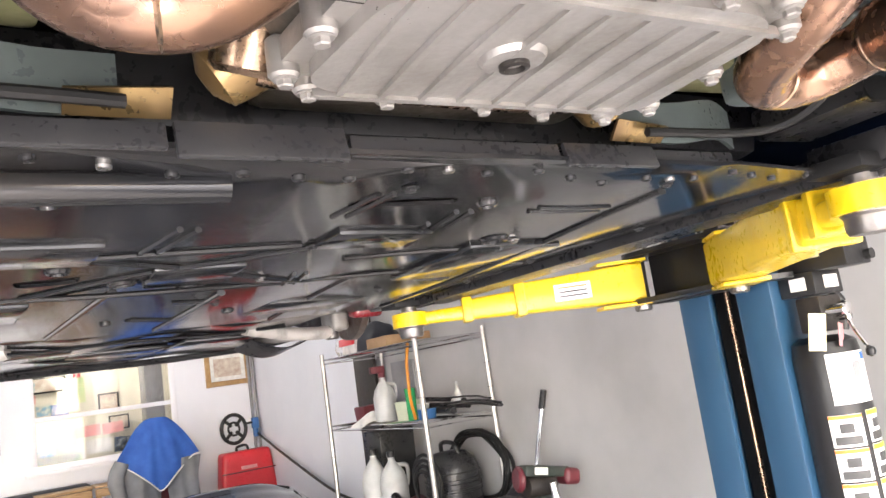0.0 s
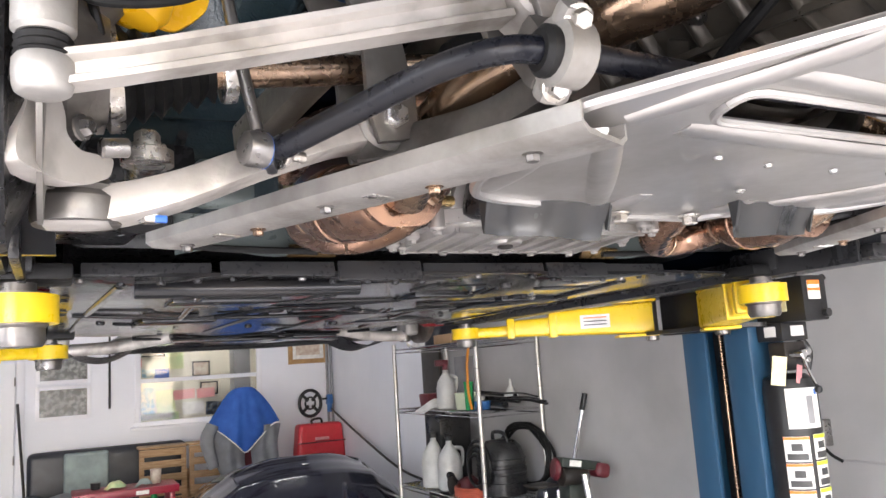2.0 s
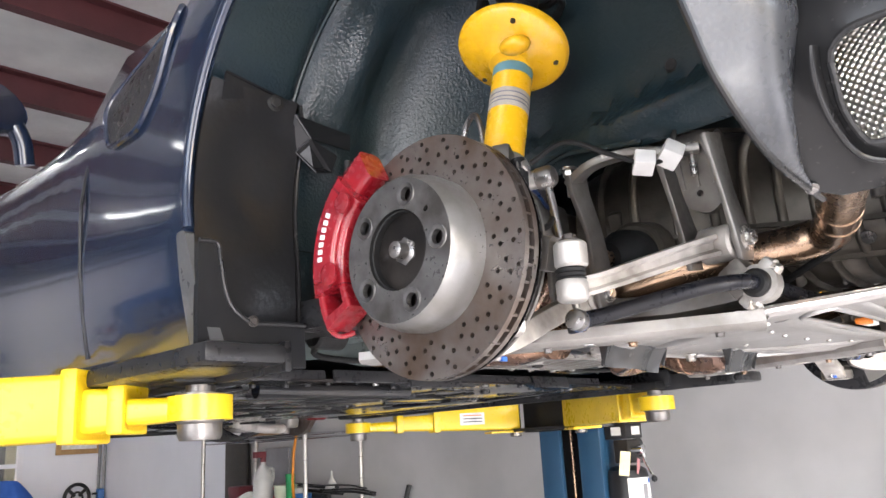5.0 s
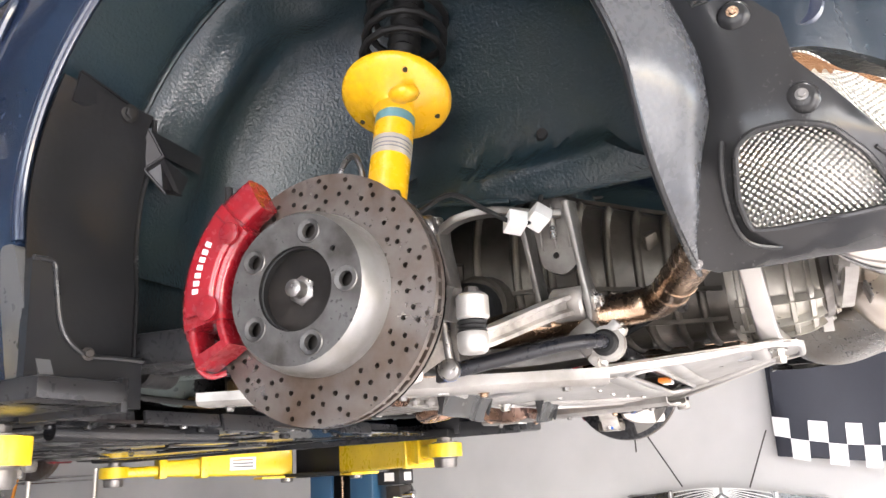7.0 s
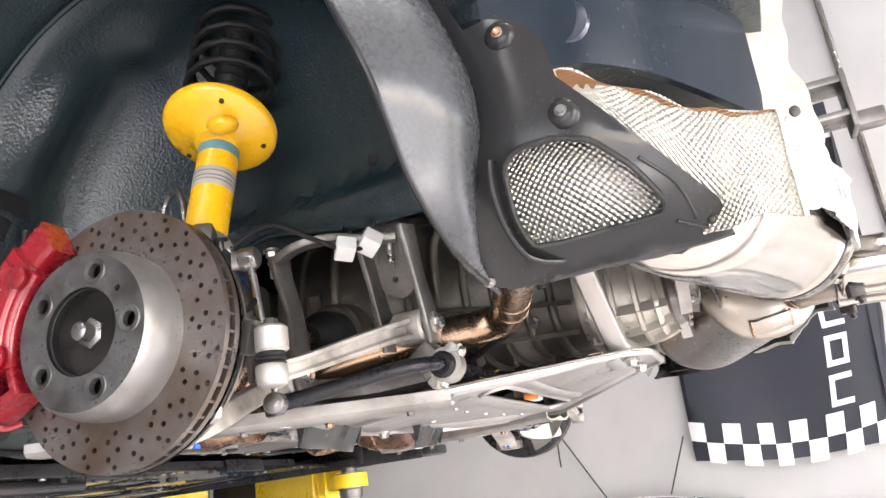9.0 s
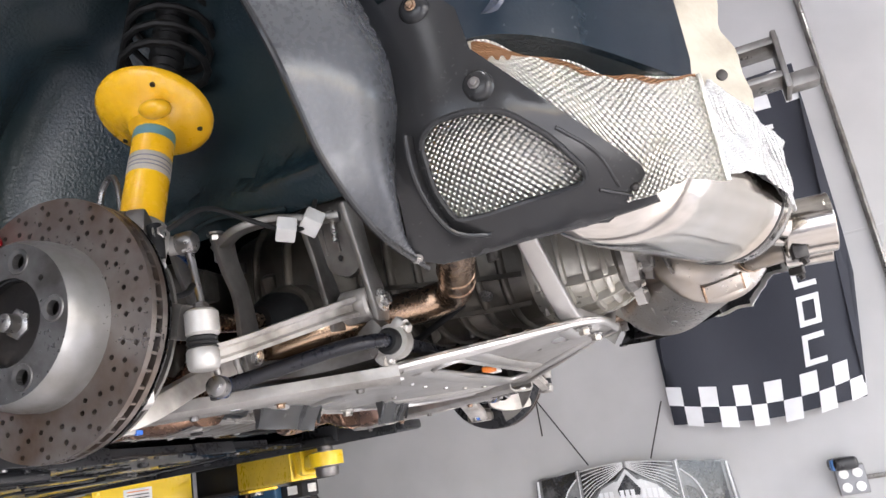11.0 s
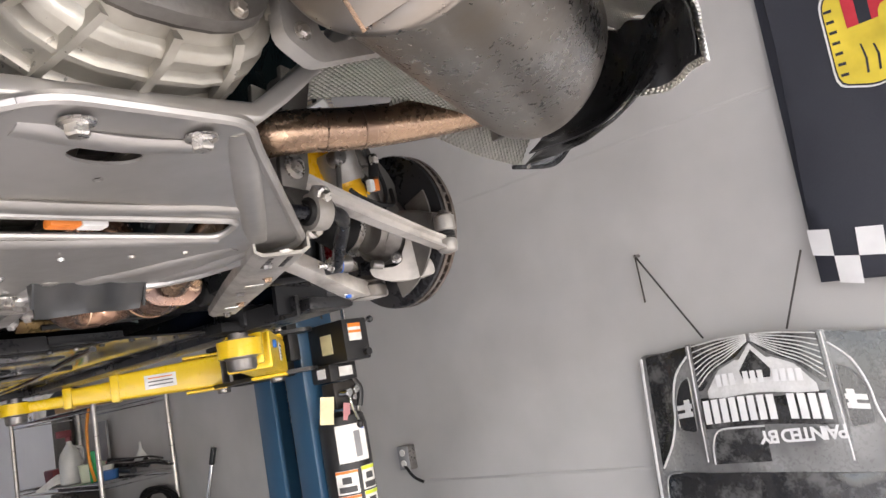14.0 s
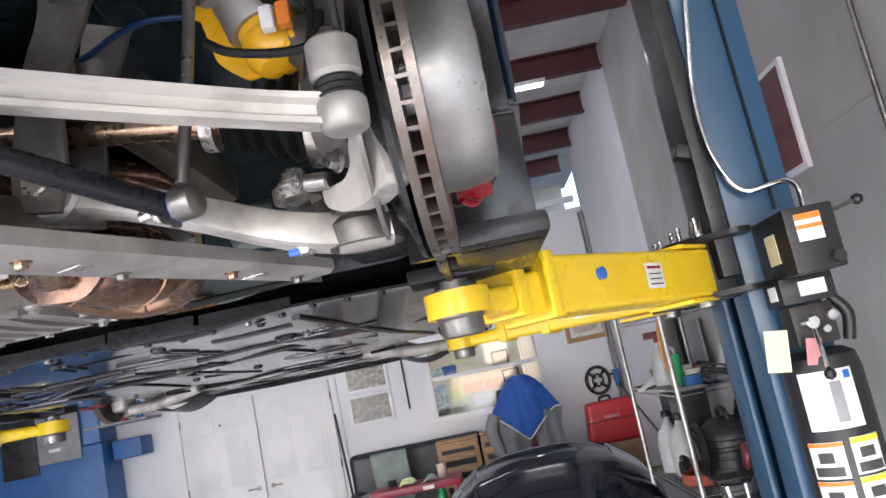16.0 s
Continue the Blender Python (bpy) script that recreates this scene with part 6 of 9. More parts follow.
def half_body():
    s = SIDE[0]
    # outer side skin with both wheel arches cut out
    arc_r = [(AC[0] + AR * math.cos(a), AC[1] + AR * math.sin(a)) for a in (radians(d) for d in range(-6, 156, 6))]
    arc_f = [(2.43 + 0.335 * math.cos(a), 2.07 + 0.335 * math.sin(a)) for a in (radians(d) for d in range(-22, 206, 8))]
    outline = [(-0.50, 2.56), (-0.42, 2.40)] + list(reversed(arc_r)) + [(0.374, 2.0), (0.386, 1.905), (1.9, 1.905)] + list(reversed(arc_f)) + [(3.0, 1.93), (3.28, 2.0), (3.32, 2.2), (3.1, 2.36), (2.4, 2.52), (1.6, 2.60), (0.6, 2.66), (-0.2, 2.62)]
    part("side_panel", panel(outline, lambda y, z: V(-side_x(y, z), y, z), (0.014, 0, 0), step=0.06), BODY_BLUE, car, "glossy navy side panel")
    # rolled lip of the rear arch
    lip = [(-side_x(y, z) + 0.004, y, z) for y, z in arc_r]
    part("arch_lip", sweep(lip, circle(0.010, 10, 0.008), k=2, up=(1, 0, 0)), BODY_BLUE, car)
    # door gap line and side intake
    part("door_gap", tube([(-side_x(0.80, z) - 0.001, 0.80 - 0.05 * (z - 1.95), z) for z in (1.95, 2.1, 2.3, 2.5, 2.6)], 0.0035, 6, 3), BLACK_PLASTIC, car)
    it = rounded([(0.53, 2.295), (0.465, 2.345), (0.425, 2.42), (0.412, 2.475), (0.46, 2.495), (0.60, 2.47), (0.70, 2.40), (0.66, 2.30)], 0.03)
    # no opening is cut; its shade is put into a flat black panel
    part("side_intake", panel(it, lambda y, z: V(-side_x(y, z) - 0.004, y, z), (0.01, 0, 0), step=0.03), BLACK_PLASTIC, car, "flat black panel for the shaded opening of the side air intake")
    part("intake_rim", tube([(-side_x(y, z) - 0.004, y, z) for y, z in it + [it[0]]], 0.006, 8, 1), BODY_BLUE, car)
    # lower rear corner of the sill, dull grey
    part("sill_end", panel(rounded([(0.33, 1.895), (0.345, 1.985), (0.362, 2.085), (0.388, 2.085), (0.40, 1.895)], 0.008), lambda y, z: V(-side_x(y, z) - 0.005, y, z), (0.02, 0, 0), step=0.04), GREY_BODY, car, "dull grey sill end cap")
    part("sill_skirt", box((-0.815, 1.15, 1.905), (0.13, 1.70, 0.03), 0.01), BLACK_PLASTIC, car)
    part("pinch_rail", box((-0.735, 1.15, 1.905), (0.012, 1.66, 0.045), 0.003), BLACK_PLASTIC, car)
    part("jack_point", box((-0.775, 0.575, 1.918), (0.11, 0.13, 0.05), 0.008), BLACK_PLASTIC, car)
    part("jack_point", box((-0.70, 2.02, 1.918), (0.11, 0.13, 0.05), 0.008), BLACK_PLASTIC, car)

    # rear wheel well: barrel round the wheel, rounding into the inner wall
    def well(u, v):
        deg = -6 + 180 * u
        a = radians(deg)
        sa = math.sin(a)
        end = min(0.385, 0.035 / max(sa, 0.02))
        if v < 0.62:
            x = -0.872 + 0.312 * v / 0.62
            r = 0.392 + 0.010 * (v / 0.62)
        else:
            f = (v - 0.62) / 0.38 * math.pi / 2
            x = -0.56 + 0.13 * math.sin(f) ** 0.7
            r = 0.402 - (0.402 - end) * (1 - math.cos(f)) ** 0.8
        ridge = math.exp(-((v - 0.34 - 0.05 * max(0, u - 0.35)) / 0.022) ** 2)
        r += 0.016 * ridge * max(0, 1 - (u / 0.55) ** 4)
        r -= 0.030 * math.exp(-((deg - 40) / 16) ** 2 - ((v - 0.50) / 0.08) ** 2) + 0.022 * math.exp(-((deg - 72) / 9) ** 2 - ((v - 0.60) / 0.10) ** 2)
        r -= 0.012 * math.exp(-((deg - 18) / 10) ** 2 - ((v - 0.56) / 0.09) ** 2) + 0.008 * math.exp(-((deg - 120) / 14) ** 2 - ((v - 0.5) / 0.2) ** 2)
        # ledge of the side rail along the foot of the inner wall
        z = AC[1] + r * sa
        if v > 0.8:
            x -= 0.030 * max(0, 1 - abs(z - 2.20) / 0.035) ** 0.5
        y = AC[0] + r * math.cos(a)
        if y < -0.30:
            x = max(x, -0.872 + 0.155 * min(1, (-0.30 - y) / 0.06))
        return (x, y, z)

    part("wheel_well", grid(well, 90, 44, 0.004), WELL, car, "dark undercoated wheel well")
    part("well_seam", tube([well(u, 0.335 + 0.05 * max(0, u - 0.35)) for u in (0.10, 0.17, 0.24, 0.31, 0.38, 0.46, 0.54)], 0.0055, 8, 4), WELL, car)
    part("well_seam", tube([(x, y, z) for x, y, z in (well(u, 0.985) for u in (0.08, 0.2, 0.35, 0.5, 0.65, 0.8, 0.93))], 0.005, 8, 4), WELL, car)
    part("well_grommet", lathe([(0.020, 0), (0.020, -0.004), (0.014, -0.006), (0.001, -0.004)], (-0.436, -0.14, 2.33), (1, 0, 0), 18), RUBBER, car)
    part("well_grommet", lathe([(0.013, 0), (0.013, -0.006), (0.008, -0.012), (0.001, -0.012)], (-0.436, -0.19, 2.262), (1, 0, 0), 16), RUBBER, car)
    part("bulkhead", grid(lambda u, v: (-0.72 + 0.31 * u, 0.392 + 0.02 * math.sin(3 * u) - 0.05 * max(0, v - 0.7), 1.96 + 0.46 * v), 12, 14, 0.006), WELL, car)
    part("well_cover", panel(rounded([(-0.60, 2.245), (-0.47, 2.25), (-0.47, 2.36), (-0.60, 2.33)], 0.02), lambda x, z: V(x, 0.385 - 0.05 * max(0, z - 2.28), z), (0, 0.006, 0)), BODY_BLUE, car)
    # front liner pieces ahead of the wheel
    def liner_at(u, v):
        z = 1.955 + 0.355 * u
        y = AC[0] + math.sqrt(0.378 ** 2 - (max(z, 2.06) - AC[1]) ** 2)
        dent = 0.012 * math.exp(-((u - 0.62) / 0.2) ** 2 - ((v - 0.45) / 0.3) ** 2)
        return (-0.868 + (0.180 - 0.02 * (u > 0.9)) * v, y - 0.008 + dent + 0.010 * (v > 0.97), z)

    part("front_liner", grid(liner_at, 24, 16, 0.003), FRONT_LINER, car, "black plastic wheel arch liner")
    part("liner_edge", tube([(x - 0.002, y - 0.004, z) for x, y, z in (liner_at(k / 8, 1.0) for k in range(9))], 0.004, 8, 2), LINER_BLACK, car)
    bead = [(-0.870, 2.066), (-0.842, 2.066), (-0.838, 2.045), (-0.834, 2.017), (-0.829, 1.994), (-0.820, 1.975), (-0.804, 1.961), (-0.784, 1.953), (-0.740, 1.954), (-0.694, 1.955)]
    part("liner_foot", panel(bead + [(-0.692, 1.890), (-0.870, 1.890)], lambda x, z: V(x, 0.338 + 0.10 * max(0, z - 2.03), z), (0, 0.012, 0), step=0.03), LINER_BLACK, car, "dark grey sill end plate")
    part("liner_bead", tube([(x, 0.336 + 0.10 * max(0, z - 2.03), z) for x, z in bead], 0.0035, 8, 3), BLACK_PLASTIC, car)
    # folded bracket over the liner's top edge: a strip, a bent flap and an arm
    fold = [V(*q) for q in ((-0.850, 0.326, 2.320), (-0.740, 0.342, 2.313), (-0.734, 0.366, 2.284), (-0.846, 0.344, 2.284), (-0.718, 0.343, 2.293), (-0.689, 0.342, 2.259), (-0.702, 0.366, 2.240), (-0.632, 0.346, 2.243), (-0.640, 0.352, 2.214), (-0.675, 0.348, 2.206), (-0.600, 0.352, 2.262), (-0.600, 0.350, 2.290))]
    fold = [q + V(0, -0.020, 0) for q in fold]
    for ids in ((0, 1, 2, 3), (1, 4, 2), (2, 4, 5, 6), (6, 5, 7, 8, 9), (4, 11, 10, 5)):
        ring = [fold[i] for i in ids]
        part("liner_bracket", loft([ring, [q + V(0, 0.005, 0.001) for q in ring]]), FRONT_LINER, car, "folded black bracket on the liner", smooth=20)
    for i, j in ((2, 6), (4, 5), (6, 5), (9, 6), (9, 8), (0, 1)):
        part("bracket_fold", tube([fold[i] + V(0, -0.0005, 0), fold[j] + V(0, -0.0005, 0)], 0.0018, 6, 1), FRONT_LINER, car)
    part("liner_screw", bolt((-0.758, 0.318, 2.300), (-0.2, -1, -0.2), 0.009, 0.008), RUBBER, car)
    part("liner_screw", bolt((-0.786, 0.334, 1.955), (-0.2, -1, 0), 0.006, 0.006), DARK_IRON, car)

    # rear side liner with its mesh window, over the muffler's heat foil
    def lx(y, z):
        d = -0.53 - y
        return -0.737 + 8 * max(0, 2.10 - z) ** 2 + 0.425 * (d + math.sqrt(d * d + 0.0009))

    def lf(y, z, d=0.0):
        crease = 0.016 * math.exp(-((y + 0.43 - 0.3 * max(0, z - 2.15)) / 0.025) ** 2) - 0.010 * math.exp(-((y + 0.385) / 0.03) ** 2)
        return V(lx(y, z) + crease + d, y, z)

    # the right-hand liner hangs lower and stands free of the body
    outline = [(-0.330, 2.42), (-0.372, 2.330), (-0.398, 2.249), (-0.412, 2.182), (-0.420, 2.116), (-0.422, 2.065), (-0.414, 2.025), (-0.396, 1.984), (-0.419, 1.978), (-0.471, 1.976), (-0.519, 1.978), (-0.577, 1.983), (-0.655, 1.998),
               (-0.648, 2.028), (-0.602, 2.070), (-0.555, 2.119), (-0.529, 2.148), (-0.523, 2.195), (-0.503, 2.217), (-0.473, 2.229), (-0.446, 2.226), (-0.432, 2.260), (-0.39, 2.42)]
    hole = rounded([(-0.463, 2.070), (-0.481, 2.081), (-0.515, 2.083), (-0.548, 2.078), (-0.578, 2.054), (-0.598, 2.026), (-0.593, 2.015), (-0.547, 2.006), (-0.494, 2.001), (-0.462, 2.003), (-0.456, 2.028)], 0.008, 2)
    part("rear_liner", panel(outline, lf, (0.003, 0, 0), [hole], step=0.018), LINER_BLACK, car, "grey plastic rear wheel arch liner with a mesh window")
    part("liner_rim", tube([lf(y, z, -0.002) for y, z in hole + hole[:1]], 0.0035, 8, 1), LINER_BLACK, car)
    # raised flange along the window's front and lower side
    flange = smooth_path([(-0.4565, 2.078, 0), (-0.451, 2.050, 0), (-0.450, 2.022, 0), (-0.456, 2.000, 0), (-0.470, 1.991, 0), (-0.492, 1.989, 0)], 5)
    nf = len(flange) - 1

    def flange_at(u, v):
        q = flange[min(nf, int(round(u * nf)))]
        rise = 0.020 * math.sin(math.pi * min(1, 0.10 + 0.95 * u)) ** 0.6
        return lf(q.x + 0.004 * v, q.y - 0.001 * v, -rise * v)

    part("window_flange", grid(flange_at, nf, 4, 0.003), LINER_BLACK, car, "raised rim of the mesh window")
    part("flange_edge", tube([flange_at(i / nf, 1.0) for i in range(nf + 1)], 0.0028, 8, 1), LINER_BLACK, car)
    for pts in ([(-0.585, 2.062), (-0.612, 2.040), (-0.622, 2.012)], [(-0.603, 2.010), (-0.632, 2.004)]):
        part("liner_ridge", tube([lf(y, z, 0.0) for y, z in pts], 0.0022, 8, 4), LINER_BLACK, car)

    # outer band: from the arch edge at the body side, rounding in to the plate
    ARCH = [V(*q) for q in ((-0.600, -0.398, 1.980), (-0.697, -0.399, 1.990), (-0.752, -0.396, 2.014), (-0.798, -0.392, 2.052), (-0.826, -0.390, 2.095), (-0.850, -0.387, 2.137), (-0.864, -0.372, 2.19), (-0.872, -0.350, 2.25), (-0.877, -0.318, 2.33), (-0.880, -0.258, 2.42))]
    arch = smooth_path(ARCH, 4)
    na = len(arch) - 1

    def band(u, v):
        e = arch[min(na, int(round(u * na)))]
        y = -0.400 - 0.046 * min(1, max(0.06, (e.z - 1.990) / 0.12)) + 0.55 * max(0, e.z - 2.16) ** 1.3
        g = lf(y, e.z, -0.002)
        k = v ** 0.75
        bulge = 0.018 * math.sin(math.pi * v) * min(1, 4 * u)
        return e.lerp(g, k) + V(-0.45 * bulge, -0.9 * bulge, 0)

    part("liner_band", grid(band, na, 12, 0.003), BAND_SHEEN, car, "outer band of the liner, dusty grey with reflected daylight in its colour")
    part("liner_edge", tube([q + V(-0.001, -0.002, 0) for q in arch], 0.0035, 8, 1), LINER_BLACK, car)
    part("liner_clip", bolt(lf(-0.402, 1.984, -0.003), (-0.5, -0.3, -0.8), 0.0045, 0.005), STEEL, car)
    part("tail_clip", lathe([(0.005, 0), (0.004, -0.002), (0.002, -0.003)], lf(-0.636, 2.010, -0.002), (1, 0.5, 0.3), 14), DARK_IRON, car)
    for y, z in ((-0.483, 2.206), (-0.529, 2.107)):
        bm = lathe([(0.017, -0.004), (0.016, 0.001), (0.013, 0.004), (0.010, 0.006)], lf(y, z), (-1, 0, 0), 20)
        part("liner_grommet", bm, LINER_BLACK, car)
        part("liner_bolt", bolt(lf(y, z, -0.007), (-1, 0, 0), 0.0042, 0.004), STEEL if z < 2.2 else BROWN_PIPE, car)

    def window_mesh(u, v):
        y, z = -0.448 - 0.154 * u, 1.994 + 0.098 * v
        bul = math.sin(math.pi * min(1, max(0, u))) * math.sin(math.pi * min(1, max(0, v)))
        return (lx(y, z) + 0.013 + 0.026 * max(0, 1 - 1.25 * u) - 0.012 * bul, y, z)

    # black sheet added behind the mesh to darken it from inboard
    part("mesh_backing", grid(lambda u, v: V(*window_mesh(-0.06 + 1.12 * u, -0.06 + 1.12 * v)) + V(0.005, 0, 0), 16, 12, 0.002), BLACK_PLASTIC, car)
    part("window_mesh", grid(window_mesh, 16, 12, 0.002, uvs=(0.165, 0.13)), FOIL_FINE, car, "embossed silver mesh behind the liner window")

    def foil(u, v):
        """Heat foil wrapped over the muffler's outer end and back."""
        y = -0.525 - 0.200 * u
        top = 2.160 - 0.045 * min(1, u * 1.6) + 0.003 * math.sin(u * 21)
        low = 2.10 - 0.103 * min(1, u / 0.5) + 0.010 * max(0, u - 0.5) + 0.003 * math.sin(u * 17)
        z = low + (top - low) * v
        x = lx(y, max(z, 1.96 + 0.10 * min(1, max(0, (u - 0.28) / 0.5)))) + 0.009 + 0.03 * max(0, v - 0.75) ** 1.5 + 0.003 * math.sin(u * 23) * math.sin(v * 9)
        return (x, y, z)

    part("rust_edge", grid(lambda u, v: V(*foil(0.03 + 0.96 * u, 1.0 - (0.040 + 0.022 * math.sin(19 * u) + 0.016 * math.sin(43 * u)) * v)) + V(-0.0025, 0, 0.001), 40, 4, 0.001, uvs=(0.26, 0.013)), RUSTY_FOIL, car, "rust-stained rim of the heat foil")
    part("foil_stain", grid(lambda u, v: V(*foil(0.02 + 0.17 * u, 1.0 - (0.36 - 0.28 * u + 0.05 * math.sin(23 * u)) * v)) + V(-0.0022, 0, 0), 14, 8, 0.001, uvs=(0.06, 0.05)), RUSTY_FOIL, car)
    part("heat_foil", grid(foil, 36, 16, 0.0015, uvs=(0.27, 0.13)), FOIL, car, "crumpled embossed silver heat foil over the muffler")

    def foil_end(u, v):
        """Crumpled plain end of the foil towards the exhaust tips."""
        x0, y0, z0 = foil(1.0, v)
        k = (1.0 if s > 0 else 0.25) * (math.sin(u * 13 + v * 5) * math.sin(v * 7 + 1) * 0.005 + 0.0025 * math.sin(u * 31 + v * 17))
        lift = (0.030 * math.sin(u * math.pi * 0.9) + 0.006 * u) * (1 - v)
        return (x0 + 0.235 * u + 0.060 * u * u * (1 - v), y0 - 0.078 * u ** 0.8 + k, z0 + lift - 0.018 * u * v + k)

    part("foil_end", grid(foil_end, 28, 18, 0.0015, uvs=(0.24, 0.11)), FOIL_END, car, "crumpled bright foil end")
    # black sheets added inside the foil stand in for its shaded inner face
    part("shield_shade", grid(lambda u, v: V(*foil_end(u, 0.07 + 0.88 * v)) + V(0.004, 0.009, 0.002), 24, 10, 0.0015), BLACK_PLASTIC, car, "black sheet for the shaded inside of the heat shield")
    part("shield_shade", grid(lambda u, v: V(*foil(u, 0.05 + 0.92 * v)) + V(0.005, 0.003, 0.001), 24, 10, 0.0015), BLACK_PLASTIC, car)
    part("foil_seam", tube([V(*foil(0.995, v)) + V(-0.002, -0.002, 0) for v in (0, 0.25, 0.5, 0.75, 1)], 0.0028, 6, 3), FOIL, car)

    def foil_top(u, v):
        x0, y0, z0 = foil(u, 1.0)
        return (x0 + 0.25 * v, y0 + 0.02 * v, z0 + 0.02 * math.sin(v * 1.5) + 0.004 * math.sin(u * 17 + v * 8))

    part("heat_foil_top", grid(foil_top, 24, 10, 0.0015, uvs=(0.42, 0.3)), FOIL, car)
    # body above the muffler, bare rear corner and bumper carrier
    def quarter(u, v):
        x = -0.712 + 0.247 * u ** 2.2 + 0.05 * max(0, 0.3 - v)
        return (x, -0.462 - 0.253 * u, 2.165 + 0.42 * v + 0.012 * math.sin(5 * u) - 0.010 * math.exp(-((u - 0.45) / 0.12) ** 2 - ((v - 0.2) / 0.15) ** 2))

    part("rear_quarter", grid(quarter, 24, 16, 0.01), DARK_UNDERSEAL, car, "navy rear body quarter above the muffler")
    for u, v, r in ((0.30, 0.12, 0.030), (0.62, 0.28, 0.018)):
        p = V(*quarter(u, v)) + V(-0.004, -0.002, 0)
        part("body_dimple", lathe([(r, 0.002), (r * 0.9, -0.003), (r * 0.6, -0.001), (0.001, 0)], p, (1, 0.2, 0), 20), BODY_BLUE, car)
    part("seam_line", tube([V(*quarter(0.88, v)) + V(-0.003, -0.003, 0) for v in (0.02, 0.2, 0.4, 0.7, 1)], 0.0028, 6, 3), CREAM, car)
    part("trunk_floor", box((-0.34, -0.55, 2.30), (0.66, 0.40, 0.05), 0.02), WELL, car)
    def sealer(u, v):
        edge = 0.006 * math.sin(v * 9) + 0.003 * math.sin(v * 23)
        return (-0.465 + 0.05 * u + 0.02 * v, -0.712 - (0.060 + edge) * u, 2.115 + 0.26 * v + 0.008 * math.sin(7 * u) - 0.01 * u)

    part("corner_sealer", grid(sealer, 10, 20, 0.006), CREAM, car, "bare cream rear body corner")
    part("corner_hole", lathe([(0.007, 0), (0.007, -0.003), (0.004, -0.004)], (-0.462, -0.752, 2.15), (1, 0.6, 0.1), 12), DARK_IRON, car)
    bm = box((-0.30, -0.78, 2.235), (0.05, 0.12, 0.012), 0.003)
    box((-0.30, -0.80, 2.185), (0.05, 0.07, 0.010), 0.003, bm=bm)
    box((-0.30, -0.835, 2.205), (0.055, 0.008, 0.085), 0.003, bm=bm)
    box((-0.295, -0.855, 2.178), (0.028, 0.04, 0.022), 0.004, bm=bm)
    if s < 0:
        bm.transform(Matrix.Translation((0.036, 0.030, 0.032)))
    part("bumper_carrier", bm, STEEL, car)

    # muffler, strap and pipe
    # the right-hand can sits further forward and is longer than the left-hand one
    ax = V(0.945, -0.3256, 0.021).normalized()
    if s > 0:
        MB, ML = V(-0.605, -0.585, 2.057), 0.376
    else:
        MB, ML = V(-0.605, -0.503, 2.064), 0.512
    end = [(0.0945, 0), (0.0958, 0.002), (0.0958, 0.008), (0.0945, 0.010), (0.0944, 0.036), (0.0936, 0.046), (0.0905, 0.056), (0.084, 0.063), (0.070, 0.068), (0.045, 0.071), (0.03, 0.072)] if s > 0 else [(0.0945, 0), (0.0950, 0.004), (0.1000, 0.007), (0.1010, 0.014), (0.0985, 0.019), (0.0920, 0.022), (0.0860, 0.027), (0.070, 0.036), (0.050, 0.041), (0.030, 0.043)]
    can = [(0.02, 0.035), (0.055, 0.039), (0.074, 0.048), (0.084, 0.058), (0.0895, 0.072), (0.0925, 0.090), (0.0940, 0.115), (0.0945, 0.15), (0.0945, 0.20), (0.0945, 0.25), (0.0945, 0.32)] + [(r, ML + d) for r, d in end]
    if s < 0:
        can = [(r * 1.11, d + 0.065 * max(0, (0.32 - d) / 0.285)) for r, d in can]
    side = V(-0.3256, -0.945, 0).normalized()
    up = ax.cross(side)
    # the outer end is cut on the slant of the liner
    rings = [[MB + ax * (d + 0.6 * r * math.sin(a) * max(0, min(1, (0.32 - d) / 0.23))) + (side * math.sin(a) + up * math.cos(a)) * r for a in (2 * math.pi * i / 48 for i in range(48))] for r, d in can]
    mu = part("muffler", loft(rings), MUFFLER if s > 0 else SATIN_STEEL, car, "large polished stainless muffler with heat tint")
    if s > 0:
        part("muffler_weld", lathe([(0.0946, ML - 0.001), (0.0962, ML + 0.002), (0.0962, ML + 0.004), (0.0946, ML + 0.007)], MB, ax, 48, caps=False), DARK_IRON, mu)
        part("outlet_pipe", tube([(-0.195, -0.728, 2.070), (-0.155, -0.744, 2.062), (-0.118, -0.760, 2.050), (-0.082, -0.782, 2.038), (-0.052, -0.810, 2.034)], 0.030, 18, 6), MUFFLER, car)
        part("outlet_weld", lathe([(0.0302, -0.002), (0.0318, 0), (0.0302, 0.002)], (-0.150, -0.746, 2.0605), (0.9, -0.4, -0.2), 20, caps=False), STEEL, car)
    else:
        mb = MB + ax * (ML + 0.030)
        out = (V(0, -0.10, -1) - ax * V(0, -0.10, -1).dot(ax)).normalized()
        out = (out * 0.55 + ax * 0.83).normalized()
        tang = V(0, 1, 0) - out * out.y
        tang.normalize()
        rot = Matrix((tang, out.cross(tang), out)).transposed().to_4x4()
        foot = mb + (V(0, 0, -1) - ax * -ax.z) * 0.084
        for nm, sz, m, h in (("name_plate", (0.072, 0.028, 0.004), SATIN_STEEL, 0.008), ("plate_weld", (0.004, 0.032, 0.007), BROWN_PIPE, 0.007)):
            for q in ((0,) if nm == "name_plate" else (-0.036, 0.036)):
                b = box((q, 0, 0), sz, 0.001)
                b.transform(Matrix.Translation(foot + out * h) @ rot)
                part(nm, b, m, mu)
